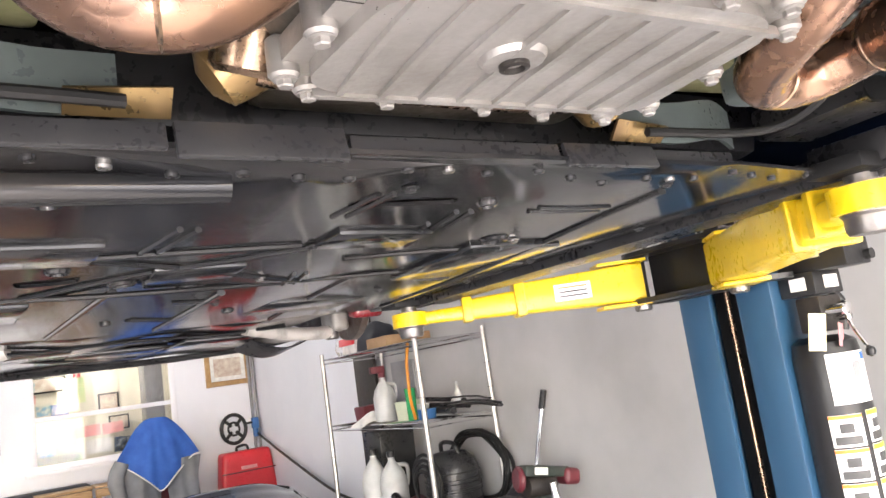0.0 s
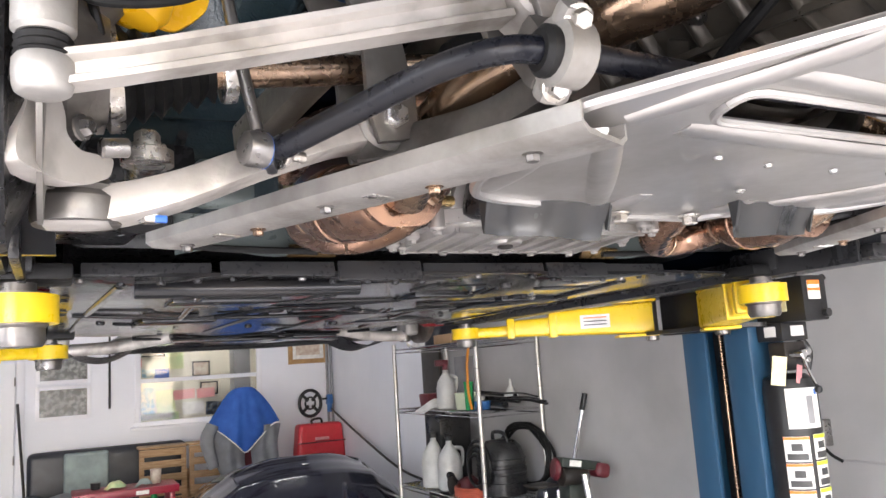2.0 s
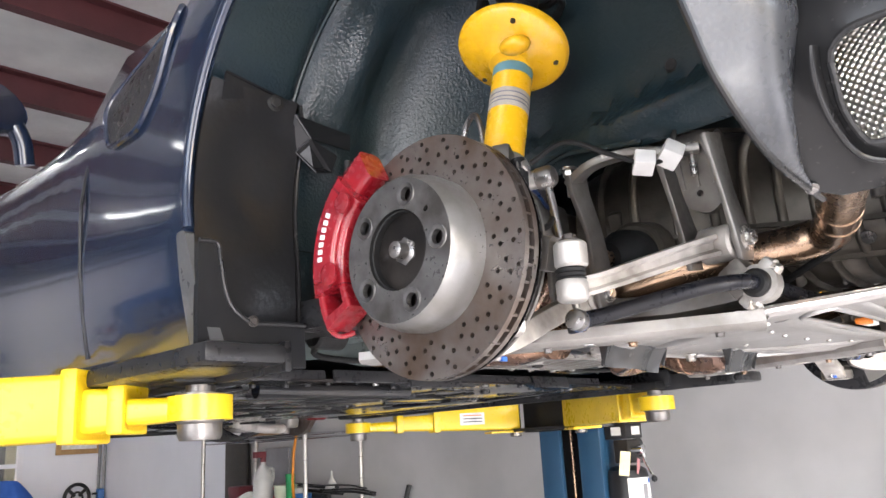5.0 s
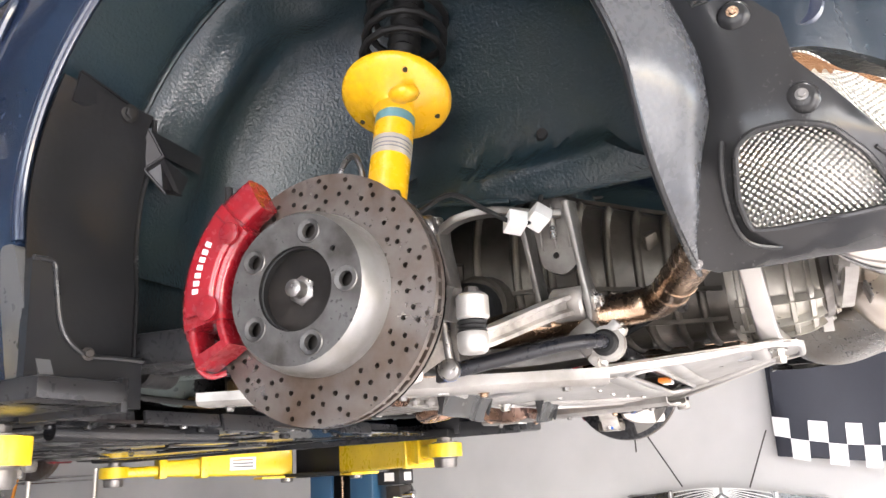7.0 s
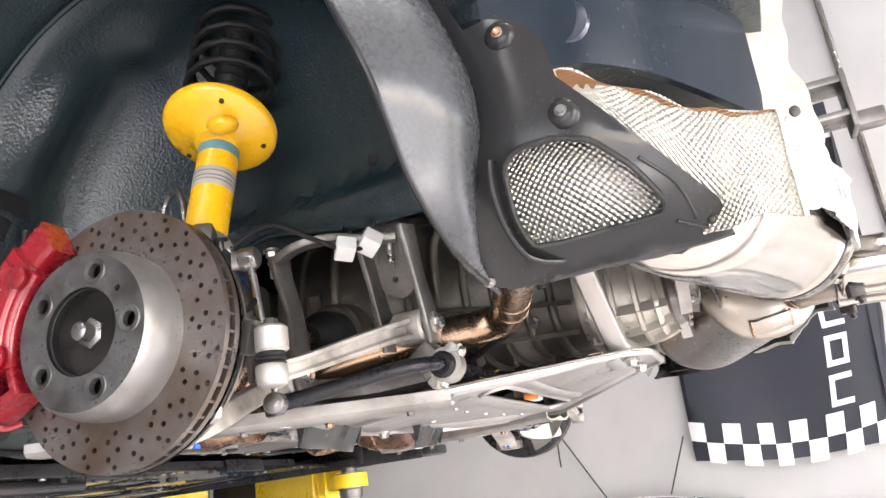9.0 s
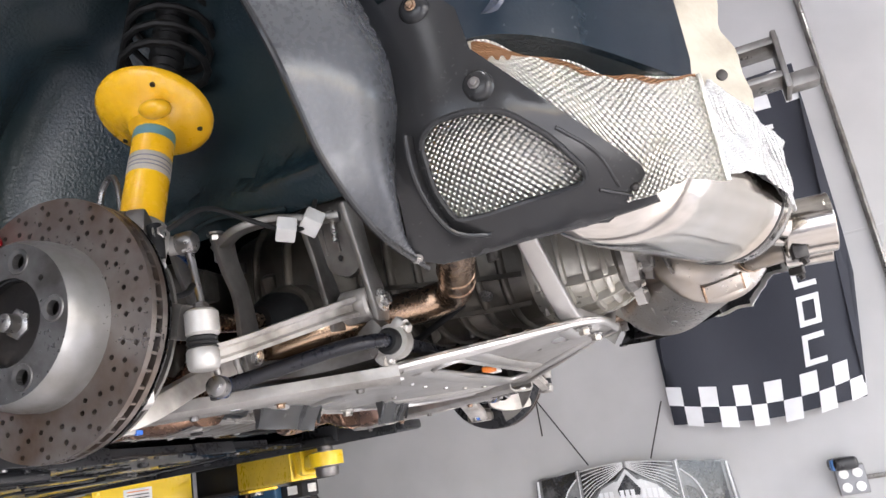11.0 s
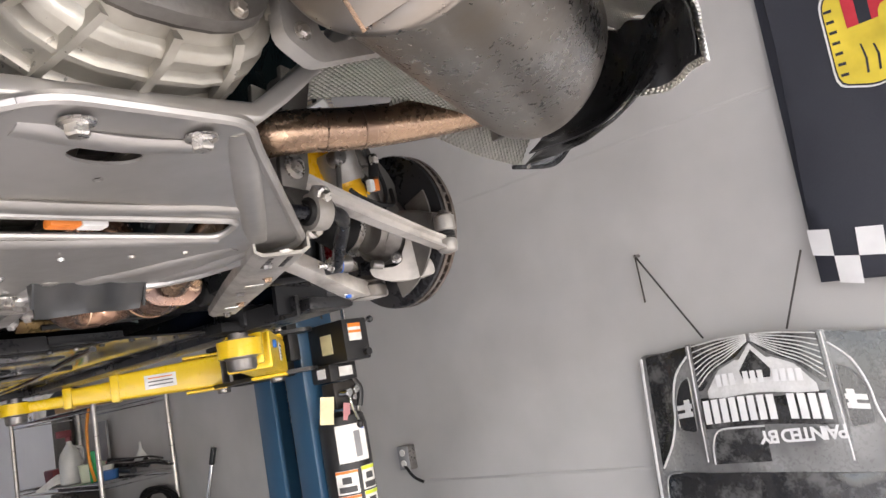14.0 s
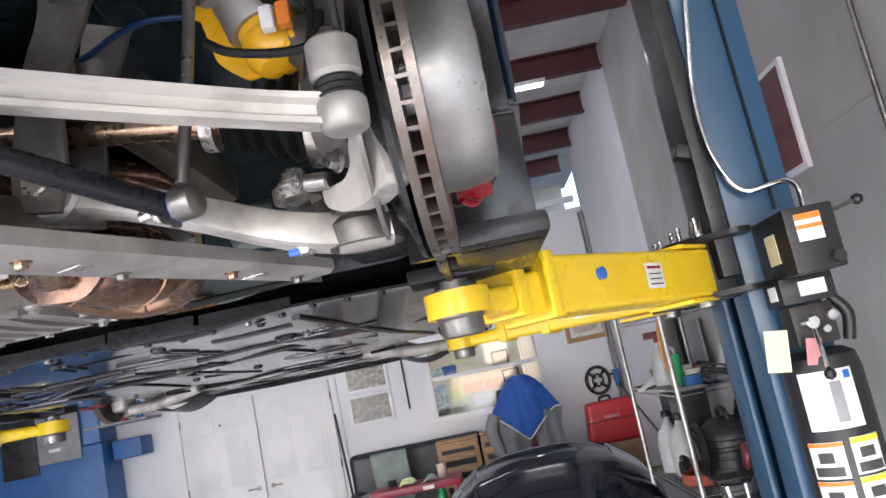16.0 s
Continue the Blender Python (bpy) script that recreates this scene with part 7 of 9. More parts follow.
        part("outlet_pipe", tube([(-0.16, -0.705, 2.045), (-0.115, -0.728, 2.040), (-0.080, -0.755, 2.036), (-0.052, -0.810, 2.034)], 0.032, 18, 6), SATIN_STEEL, car)
        part("crossover_pipe", tube([(-0.17, -0.640, 2.078), (-0.095, -0.612, 2.090), (-0.02, -0.600, 2.105), (0.08, -0.625, 2.110), (0.19, -0.700, 2.09)], 0.030, 18, 6), SATIN_STEEL, car)
        for p, d in (((-0.098, -0.613, 2.0895), (0.9, 0.3, 0.15)), ((-0.098, -0.741, 2.0385), (0.8, -0.6, -0.1))):
            part("pipe_collar", lathe([(0.031, -0.003), (0.0345, -0.001), (0.0345, 0.002), (0.031, 0.004)], p, d, 20, caps=False), BROWN_PIPE, car)
    tip = lathe([(0.036, -0.002), (0.0445, 0.0), (0.046, 0.003), (0.046, 0.064), (0.0468, 0.072), (0.0455, 0.0735), (0.0435, 0.068), (0.043, 0.006), (0.036, 0.002)], (-0.052, -0.793, 2.034), (0.03, -1, -0.05), 40, caps=False)
    part("exhaust_tip", tip, MUFFLER, car, "polished round exhaust tip")
    part("tip_clamp", box((-0.078, -0.806, 1.990), (0.016, 0.024, 0.022), 0.003, (0, 0, 20)), DARK_IRON, car)
    part("tip_clamp_bolt", bolt((-0.078, -0.810, 1.979), (0, -0.3, -1), 0.006, 0.010), DARK_IRON, car)
    part("exhaust_pipe", tube([(-0.335, 0.124, 1.928), (-0.338, 0.085, 1.945), (-0.341, 0.0, 1.980), (-0.322, -0.10, 2.002), (-0.275, -0.19, 2.013), (-0.243, -0.250, 2.021), (-0.246, -0.290, 2.026), (-0.290, -0.318, 2.029), (-0.36, -0.345, 2.032), (-0.45, -0.385, 2.043), (-0.54, -0.430, 2.058)], 0.0275, 22, 7), BROWN_PIPE, car, "bronze heat-tinted exhaust pipe")
    for p, d in (((-0.310, -0.326, 2.0298), (-0.93, -0.36, 0.04)), ((-0.358, -0.3442, 2.0319), (-0.93, -0.37, 0.08))):
        part("pipe_weld", lathe([(0.0274, -0.0015), (0.0286, 0), (0.0274, 0.0015)], p, d, 20, caps=False), BROWN_PIPE, car)
    part("pipe_strap", lathe([(0.028, -0.004), (0.0300, -0.004), (0.0300, 0.004), (0.028, 0.004)], (-0.53, -0.428, 2.056), (-0.93, -0.42, 0.1), 20, caps=False), STEEL, car)
    part("strap_ear", box((-0.535, -0.430, 2.018), (0.008, 0.018, 0.026), 0.002), STEEL, car)
    # heat shield behind the pipe
    if s < 0:
        part("inner_foil", grid(lambda u, v: (-0.24 - 0.36 * u, -0.392 - 0.06 * u - 0.03 * v, 2.035 + 0.07 * v + 0.012 * math.sin(5 * u)), 16, 8, 0.0015, uvs=(0.36, 0.14)), FOIL_FINE, car)
        part("front_foil", grid(lambda u, v: (-0.385 - 0.265 * u, -0.358 - 0.02 * u - 0.13 * v, 2.020 + 0.010 * math.sin(6 * u + 0.5) - 0.032 * u ** 4 + 0.13 * v + 0.012 * math.sin(math.pi * v)), 24, 12, 0.0015, uvs=(0.30, 0.20)), FOIL_FINE, car, "embossed heat foil in front of the muffler")

    # catalytic converter and header
    F, FD = V(-0.335, 0.125, 1.928), V(-0.22, 0.97, 0.12).normalized()
    part("catalyst", lathe([(0.027, 0.006), (0.029, 0.018), (0.031, 0.024), (0.033, 0.026), (0.040, 0.045), (0.0465, 0.066), (0.049, 0.078), (0.0495, 0.150), (0.047, 0.166), (0.040, 0.190), (0.032, 0.212), (0.029, 0.222)], F, FD, 36), COPPER, car, "copper toned catalytic converter")
    for d, r in ((0.024, 0.033), (0.128, 0.0512), (0.205, 0.036)):
        part("cat_seam", lathe([(r - 0.002, d - 0.003), (r, d - 0.001), (r, d + 0.001), (r - 0.002, d + 0.003)], F, FD, 36, caps=False), COPPER if d < 0.2 else BROWN_PIPE, car)
    part("header_pipe", tube([(-0.380, 0.325, 1.951), (-0.382, 0.360, 1.948), (-0.366, 0.395, 1.940), (-0.330, 0.412, 1.934), (-0.285, 0.400, 1.934), (-0.252, 0.352, 1.944), (-0.238, 0.290, 1.965), (-0.230, 0.235, 2.00), (-0.215, 0.20, 2.06)], 0.029, 22, 6), COPPER, car, "copper toned header pipe bent in a loop")
    part("header_weld", lathe([(0.0292, -0.002), (0.0308, 0), (0.0292, 0.002)], (-0.308, 0.4085, 1.934), (0.95, -0.25, 0), 22, caps=False), BROWN_PIPE, car)
    part("header_weld", lathe([(0.0292, -0.002), (0.0306, 0), (0.0292, 0.002)], (-0.246, 0.325, 1.953), (0.22, -0.93, 0.3), 22, caps=False), BROWN_PIPE, car)
    part("header_runner", tube([(-0.40, 0.42, 2.03), (-0.36, 0.34, 2.07), (-0.25, 0.28, 2.09), (-0.18, 0.27, 2.10)], 0.028, 16, 6), COPPER, car)
    ft = V(1.0, 0.12, 0.08).normalized()
    fl = [F + ft * q + FD.cross(ft) * r for q, r in rounded([(-0.053, -0.012), (-0.053, 0.014), (-0.028, 0.036), (0.028, 0.036), (0.053, 0.014), (0.053, -0.012), (0.028, -0.033), (-0.028, -0.033)], 0.012, 3)]
    part("flange", loft([fl, [q + FD * 0.009 for q in fl]]), COPPER, car)
    for q in (-0.039, 0.039):
        bm = bolt(F + ft * q - FD * 0.001, -FD, 0.009, 0.012)
        cyl(F + ft * q + FD * 0.009, F + ft * q + FD * 0.035, 0.006, seg=8, bm=bm)
        part("flange_bolt", bm, BROWN_PIPE, car)
    part("sensor_tube", cyl((-0.305, 0.160, 1.932), (-0.245, 0.178, 1.936), 0.007, bev=0.002), BRASS, car)
    sy = 0.0 if s > 0 else -0.045
    part("splash_shield", grid(lambda u, v: (-0.250 + 0.006 * v + (0.165 - 0.012 * v) * u, 0.082 + sy - 0.02 * u + 0.022 * math.sin(1.5 * v) + 0.006 * math.sin(9 * u), 1.921 - 0.040 * v ** 0.8 - 0.010 * u * v), 14, 8, 0.003), SPLASH, car, "dark glossy plastic splash shield under the plate's edge")
    for x in (-0.249, -0.086):
        part("shield_ear", panel([(0, 0), (0.020, 0.0), (0.016, 0.034), (0.012, 0.036)], lambda a, q, x=x: V(x, 0.085 + sy - 0.12 * (x + 0.249) + a, 1.919 - q), (0.003, 0, 0)), SPLASH, car)
    # painted floor, pale covers and brassy pipe ends ahead of the exhaust
    part("floor_edge", box((-0.50, 0.56, 2.04), (0.30, 0.10, 0.06), 0.012, (0, 0, 6)), OLIVE, car)
    part("pale_cover", grid(lambda u, v: (-0.345 + 0.085 * u, 0.600 - 0.018 * v, 1.932 + 0.016 * v + 0.006 * u * v), 8, 6, 0.004), BRASS, car)
    part("brass_end", lathe([(0.012, 0), (0.030, 0.01), (0.034, 0.035), (0.034, 0.07), (0.02, 0.09)], (-0.235, 0.575, 1.955), (0.6, -0.3, 0.4), 20), BRASS, car)
    part("header_duct", box((-0.475, 0.47, 2.00), (0.13, 0.16, 0.07), 0.02, (0, 0, 12), seg=3), mat("grey_green_heat_cover", (0.12, 0.145, 0.14), 0.35, 0.2) if s > 0 else bpy.data.materials["grey_green_heat_cover"], car)
    part("heat_cover", grid(lambda u, v: (-0.52 + 0.22 * u, 0.625 - 0.03 * math.sin(3 * u), 1.935 + 0.055 * v + 0.006 * math.sin(7 * u)), 10, 6, 0.006), bpy.data.materials["grey_green_heat_cover"], car, "grey-green heat cover ahead of the exhaust")
    part("brake_line", tube([(-0.56, 0.25, 2.02), (-0.55, 0.40, 2.02), (-0.545, 0.50, 1.96), (-0.50, 0.56, 1.94), (-0.30, 0.575, 1.935)], 0.006, 8, 5), RUBBER, car)
    # underbody side member and deflector behind the sill
    part("rear_member", box((-0.63, 0.42, 1.975), (0.12, 0.42, 0.05), 0.012, (0, 0, 6)), BLACK_PLASTIC, car)


half_body()
SIDE[0] = -1
half_body()
SIDE[0] = 1

# ---- power train, middle ----
eng = thing("engine", (0, 0.42, 1.92), "silver alloy engine with a ribbed oil pan, under the car", "engine")
part("block", box((0.0, 0.445, 2.10), (0.42, 0.33, 0.28), 0.03, seg=3), CAST_DARK, eng)
PAN = [(-0.20, 0.50), (-0.195, 0.335), (-0.12, 0.30), (0.02, 0.285), (0.16, 0.275), (0.205, 0.31), (0.225, 0.50), (0.19, 0.535), (0.02, 0.53), (-0.17, 0.525)]
part("pan_flange", panel(rounded(PAN, 0.02), lambda x, y: V(x, y, 1.94), (0, 0, 0.02)), ALU_PAN, eng)
pan_in = [(0.008 + (x - 0.008) * 0.90, 0.41 + (y - 0.41) * 0.86) for x, y in PAN]
part("oil_pan", panel(rounded(pan_in, 0.03), lambda x, y: V(x, y, 1.927 + 0.5 * max(0, abs(y - 0.41) - 0.09) ** 1.5), (0, 0, 0.015), step=0.03), ALU_PAN, eng, "ribbed silver oil pan")
for i in range(9):
    x = -0.155 + i * 0.0395
    part("pan_rib", sweep([(x - 0.004, 0.318, 1.9285), (x, 0.41, 1.9255), (x + 0.012, 0.505, 1.9285)], [(-0.003, -0.005), (0.003, -0.005), (0.0018, 0.003), (-0.0018, 0.003)], k=3), ALU_PAN, eng)
for y in (0.318, 0.505):
    part("pan_rim_rib", sweep([(-0.165, y + 0.008, 1.9285), (0.0, y, 1.9285), (0.18, y - 0.005, 1.9285)], [(-0.004, -0.005), (0.004, -0.005), (0.0025, 0.004), (-0.0025, 0.004)], k=3), ALU_PAN, eng)
part("drain_boss", lathe([(0.030, 0), (0.026, -0.006), (0.018, -0.007)], (-0.03, 0.41, 1.928), (0, 0, 1), 24), ALU_PAN, eng)
part("drain_plug", lathe([(0.013, 0), (0.013, -0.008), (0.009, -0.009), (0.008, -0.002), (0.001, -0.002)], (-0.03, 0.41, 1.925), (0, 0, 1), 24), DARK_IRON, eng, "dark socket-head drain plug")
for i, (x, y) in enumerate(PAN + [(-0.09, 0.53), (0.10, 0.535), (-0.04, 0.292), (0.09, 0.281), (0.222, 0.41), (-0.2, 0.42)]):
    cx, cy = 0.008 + (x - 0.008) * 0.97, 0.41 + (y - 0.41) * 0.96
    bm = cyl((cx, cy, 1.93), (cx, cy, 1.965), 0.013, bev=0.003, seg=14)
    bolt((cx, cy, 1.931), (0, 0, -1), 0.007, 0.008, bm=bm)
    part("pan_bolt", bm, ALU_PAN, eng)
part("front_cover", box((0.02, 0.60, 2.02), (0.40, 0.10, 0.12), 0.02), CAST_DARK, eng)
part("coolant_pipe", tube([(-0.20, 0.545, 1.955), (-0.05, 0.55, 1.95), (0.10, 0.555, 1.952), (0.20, 0.56, 1.96)], 0.011, 10, 4), BROWN_PIPE, eng)
part("bell_wall", grid(lambda u, v: (-0.19 + 0.40 * u, 0.298 - 0.02 * u - 0.085 * v ** 1.3, 1.958 + 0.085 * v + 0.004 * math.sin(9 * u)), 20, 8, 0.012), ALU_PAN, eng)
for x0, x1, h in ((-0.055, -0.035, 0.010), (0.085, 0.115, 0.012), (0.120, 0.160, 0.010), (0.155, 0.200, 0.012)):
    part("web_fin", sweep([(x0, 0.284, 1.957), (x0 + (x1 - x0) * 0.5, 0.244, 1.988), (x1, 0.196, 2.030)], [(-0.003, -h), (0.003, -h), (0.004, 0.004), (-0.004, 0.004)], k=4, up=(0, 0.6, 0.8)), ALU_PAN, eng)
part("cooler_flange", lathe([(0.030, 0.02), (0.032, 0.0), (0.030, -0.006), (0.020, -0.007), (0.018, -0.002), (0.001, -0.002)], (0.035, 0.255, 1.975), (0.0, -0.7, 0.7), 24), ALU_DIRTY, eng)
for k in range(5):
    a = 0.4 + 1.25 * k
    part("web_bolt", bolt(V(0.035 + 0.033 * math.cos(a), 0.253 - 0.022 * math.sin(a), 1.972 - 0.022 * math.sin(a)), (0, 0.6, -0.8), 0.007, 0.009), STEEL, eng)
part("oil_line", tube([(0.02, 0.20, 1.99), (0.06, 0.23, 1.965), (0.10, 0.21, 1.97), (0.16, 0.22, 1.985)], 0.007, 10, 5), BROWN_PIPE, eng)
part("oil_filter", cyl((-0.21, 0.54, 1.95), (-0.20, 0.50, 2.03), 0.032, bev=0.006), BROWN_PIPE, eng)
part("side_grille", box((-0.185, 0.36, 1.965), (0.04, 0.06, 0.04), 0.006), CAST_DARK, eng)
for k in range(5):
    part("grille_bar", box((-0.186, 0.335 + 0.012 * k, 1.943), (0.036, 0.004, 0.006), 0.001), DARK_IRON, eng)
part("round_mount", lathe([(0.046, 0.12), (0.048, 0.02), (0.049, -0.002), (0.046, -0.011), (0.036, -0.016), (0.012, -0.017), (0.010, -0.021), (0.001, -0.021)], (-0.135, 0.255, 1.944), (0.1, -0.25, 1), 26), BLACK_PLASTIC, eng)

gb = thing("gearbox", (0, -0.2, 1.98), "dirty ribbed alloy gearbox behind the engine", "gearbox")


def gear_ring(y, w, z0, z1, n=24):
    zc, hz = (z0 + z1) / 2, (z1 - z0) / 2
    return [V(w * math.copysign(abs(math.cos(a)) ** 0.75, math.cos(a)), y, zc + hz * math.copysign(abs(math.sin(a)) ** 0.8, math.sin(a))) for a in (2 * math.pi * i / n for i in range(n))]


GSEC = [(0.16, 0.20, 1.98, 2.28), (0.05, 0.21, 1.975, 2.30), (-0.08, 0.185, 1.985, 2.30), (-0.16, 0.16, 1.99, 2.27), (-0.30, 0.145, 1.985, 2.22), (-0.42, 0.125, 1.985, 2.19), (-0.50, 0.105, 1.995, 2.16), (-0.535, 0.085, 2.01, 2.13)]
part("casing", loft([gear_ring(*s) for s in GSEC]), CAST_DARK, gb)


def gear_at(y, k=1.0):
    for a, b in zip(GSEC, GSEC[1:]):
        if b[0] <= y <= a[0]:
            t = (a[0] - y) / (a[0] - b[0])
            w, z0, z1 = (a[i] + (b[i] - a[i]) * t for i in (1, 2, 3))
            return gear_ring(y, w * k, (z0 + z1) / 2 - (z1 - z0) / 2 * k, (z0 + z1) / 2 + (z1 - z0) / 2 * k)
    return None


for y in (0.10, 0.03, -0.04, -0.10, -0.15, -0.20, -0.25, -0.30, -0.345):
    part("casing_rib", loft([gear_at(y + dy, k) for dy, k in ((0.008, 1.0), (0.004, 1.045), (0.0015, 1.055), (-0.0015, 1.055), (-0.004, 1.045), (-0.008, 1.0))]), CAST_DARK, gb)
for i in (2, 8, 13, 15, 19, 22):
    pts = [gear_at(y, 1.05)[i] for y in (0.1, -0.05, -0.15, -0.25, -0.32, -0.38)]
    part("long_rib", sweep(pts, [(-0.003, -0.004), (0.003, -0.004), (0.002, 0.004), (-0.002, 0.004)], k=2), CAST_DARK, gb)
for sx in (-1, 1):
    bm = box((sx * 0.10, -0.565, 2.072), (0.10, 0.03, 0.05), 0.012)
    cyl((sx * 0.15, -0.575, 2.072), (sx * 0.172, -0.579, 2.078), 0.015, bev=0.003, bm=bm)
    part("rear_mount_arm", bm, ALU_DIRTY, gb)
    part("output_flange", cyl((sx * 0.19, 0.02, 2.07), (sx * 0.245, 0.02, 2.06), 0.055, bev=0.006), CAST_DARK, gb)
    for k in range(7):
        y = 0.14 - 0.075 * k
        ring = gear_at(max(y, -0.5), 1.03)
        p = ring[14 if sx < 0 else 22]
        part("casing_bolt", bolt(p, (sx * 0.7, 0, -0.7), 0.008, 0.009), STEEL, gb)
part("rear_cover", loft([gear_at(y, k) for y, k in ((-0.385, 1.02), (-0.40, 1.06), (-0.44, 1.05), (-0.48, 1.05), (-0.51, 1.04), (-0.534, 0.98))]), CAST_CREAM, gb, "pale ribbed rear cover")
for y, k in ((-0.405, 1.13), (-0.445, 1.13), (-0.482, 1.14), (-0.512, 1.15)):
    part("cover_rib", loft([gear_at(y + 0.005, k - 0.05), gear_at(y + 0.003, k), gear_at(y - 0.003, k), gear_at(y - 0.005, k - 0.05)]), CAST_CREAM, gb)
for i in (1, 4, 8, 11, 14, 16, 18, 20, 23):
    part("cover_rib", sweep([gear_at(y, 1.085)[i] for y in (-0.395, -0.43, -0.47, -0.505, -0.528)], [(-0.004, -0.007), (0.004, -0.007), (0.0025, 0.007), (-0.0025, 0.007)], k=2), CAST_CREAM, gb)
part("end_cap", loft([gear_ring(-0.533, 0.092, 2.006, 2.134), gear_ring(-0.545, 0.088, 2.010, 2.130), gear_ring(-0.550, 0.070, 2.025, 2.115)]), ALU_DIRTY, gb)
for k in range(6):
    p = gear_ring(-0.549, 0.078, 2.018, 2.122, 6)[k]
    part("cap_bolt", bolt(p, (0, -1, 0), 0.006, 0.007), BOLT, gb)
lump_rng = random.Random(77)
for k in range(0, 64, 4):
    y = 0.13 - 0.0078 * k
    p = gear_at(max(-0.48, y))[11 + (k * 5) % 13]
    sz = (lump_rng.uniform(0.014, 0.045), lump_rng.uniform(0.012, 0.035), lump_rng.uniform(0.010, 0.026))
    if k % 3:
        part("casing_lump", box(p, sz, 0.006, (lump_rng.uniform(0, 60), lump_rng.uniform(0, 60), lump_rng.uniform(0, 90))), CAST_DARK, gb)
    else:
        q = p + V(0, 0, -0.012)
        part("casing_stud", cyl(p + V(0, 0, 0.01), q, sz[1] * 0.35, bev=0.002, seg=12), CAST_DARK if k % 2 else ALU_DIRTY, gb)
part("shift_cable", tube([(0.05, 0.1, 1.985), (-0.1, -0.08, 1.965), (-0.16, -0.18, 1.98), (-0.17, -0.28, 2.02)], 0.006, 8, 5), RUBBER, gb)
part("rear_bracket", panel(rounded([(-0.27, -0.026), (-0.24, 0.03), (0.12, 0.03), (0.13, -0.026), (0.10, -0.03), (0.07, -0.012), (-0.07, -0.012), (-0.10, -0.03)], 0.010), lambda u, v: V(u, -0.575 - 0.3 * v, 2.065 + v), (0, 0.014, 0.004)), ALU_DIRTY, gb)
for sx in (-1, 1):
    tri_out = rounded([(0.095, 2.015), (0.13, 1.995), (0.235, 2.030), (0.245, 2.060), (0.12, 2.095), (0.095, 2.085)], 0.010)
    tri_in = rounded([(0.135, 2.030), (0.150, 2.018), (0.205, 2.040), (0.200, 2.052), (0.140, 2.064)], 0.006)
    part("mount_casting", panel([(sx * x, z) for x, z in tri_out], lambda x, z: V(x, -0.555 - 0.10 * abs(x) if x < 0 else -0.542, z), (0, 0.018, 0), [[(sx * x, z) for x, z in tri_in]]), ALU, gb)
    for x, z in ((0.112, 2.075), (0.115, 2.022), (0.228, 2.046)):
        part("casting_bolt", bolt((sx * x, -0.556 - 0.10 * x if sx < 0 else -0.543, z), (0, -1, 0), 0.006, 0.006), BOLT, gb)
part("bracket_plate", box((0.03, -0.602, 2.044), (0.075, 0.005, 0.030), 0.002, (-14, 0, 0)), STEEL, gb)
for k in range(3):
    part("plain_bar", box((0.03, -0.606, 2.052 - 0.008 * k), (0.060, 0.003, 0.003), 0, (-14, 0, 0)), DARK_IRON, gb, smooth=0)

# bright sheet brace under the gearbox
br = thing("underbody_brace", (0, -0.2, 1.915), "bright stamped aluminium brace plate with a slot", "brace plate")


def pl(x, y, d=0.0):
    return V(x, y, 1.916 + 0.165 * max(0, -0.20 - y) - 0.5 * max(0, -0.44 - y) ** 1.5 + d)


OUT = rounded([(-0.08, -0.488), (0.09, -0.488), (0.125, -0.445), (0.35, -0.215), (0.345, -0.165), (0.32, -0.01), (0.29, 0.055), (0.25, 0.075), (0.13, 0.10), (0.115, 0.138), (-0.08, 0.14), (-0.10, 0.10), (-0.25, 0.075), (-0.29, 0.055), (-0.32, -0.01), (-0.345, -0.165), (-0.35, -0.215), (-0.12, -0.445)], 0.025, 4)
slot = rounded([(-0.215, -0.267), (0.215, -0.267), (0.215, -0.219), (-0.215, -0.219)], 0.022, 5)
hole = [(-0.0 + 0.034 * math.cos(a), -0.39 + 0.016 * math.sin(a)) for a in (2 * math.pi * i / 20 for i in range(20))]
hole2 = ring_holes((0.012, -0.345), 0.005, 8)
part("plate", panel(OUT, pl, (0, 0, 0.003), [slot, hole, hole2], step=0.03), ALU_SHEET, br)
rim = [pl(x * 0.985, -0.2 + (y + 0.2) * 0.98, -0.001) for x, y in OUT + OUT[:1]]
part("rolled_edge", tube(rim, 0.006, 8, 1), ALU_SHEET, br)
part("slot_lip", tube([pl(x, y, -0.001) for x, y in slot + slot[:1]], 0.0045, 8, 1), ALU_SHEET, br)
for a, b in (((-0.10, -0.45), (-0.28, -0.20)), ((0.10, -0.45), (0.28, -0.20)), ((-0.085, -0.415), (0.085, -0.415)), ((-0.27, -0.165), (-0.09, 0.09)), ((0.27, -0.165), (0.12, 0.085)), ((-0.31, -0.15), (-0.275, 0.04)), ((0.31, -0.15), (0.275, 0.04)), ((-0.22, -0.195), (0.22, -0.195)), ((-0.20, -0.285), (0.20, -0.285)), ((-0.07, 0.02), (-0.07, 0.11)), ((0.105, 0.02), (0.105, 0.10))):
    m = ((a[0] + b[0]) / 2, (a[1] + b[1]) / 2)
    part("stamped_ridge", sweep([pl(*a, 0.004), pl(*m, -0.001), pl(*b, 0.004)], circle(0.016, 10, 0.006), k=8), ALU_SHEET, br)
for x, y in ((-0.039, 0.108), (0.079, 0.105), (0.064, -0.444), (-0.047, -0.446), (0.026, -0.032)):
    part("plate_bolt", bolt(pl(x, y, -0.003), (0, 0, -1), 0.0105 if abs(y) > 0.05 else 0.005, 0.013 if abs(y) > 0.05 else 0.004), BOLT, br)
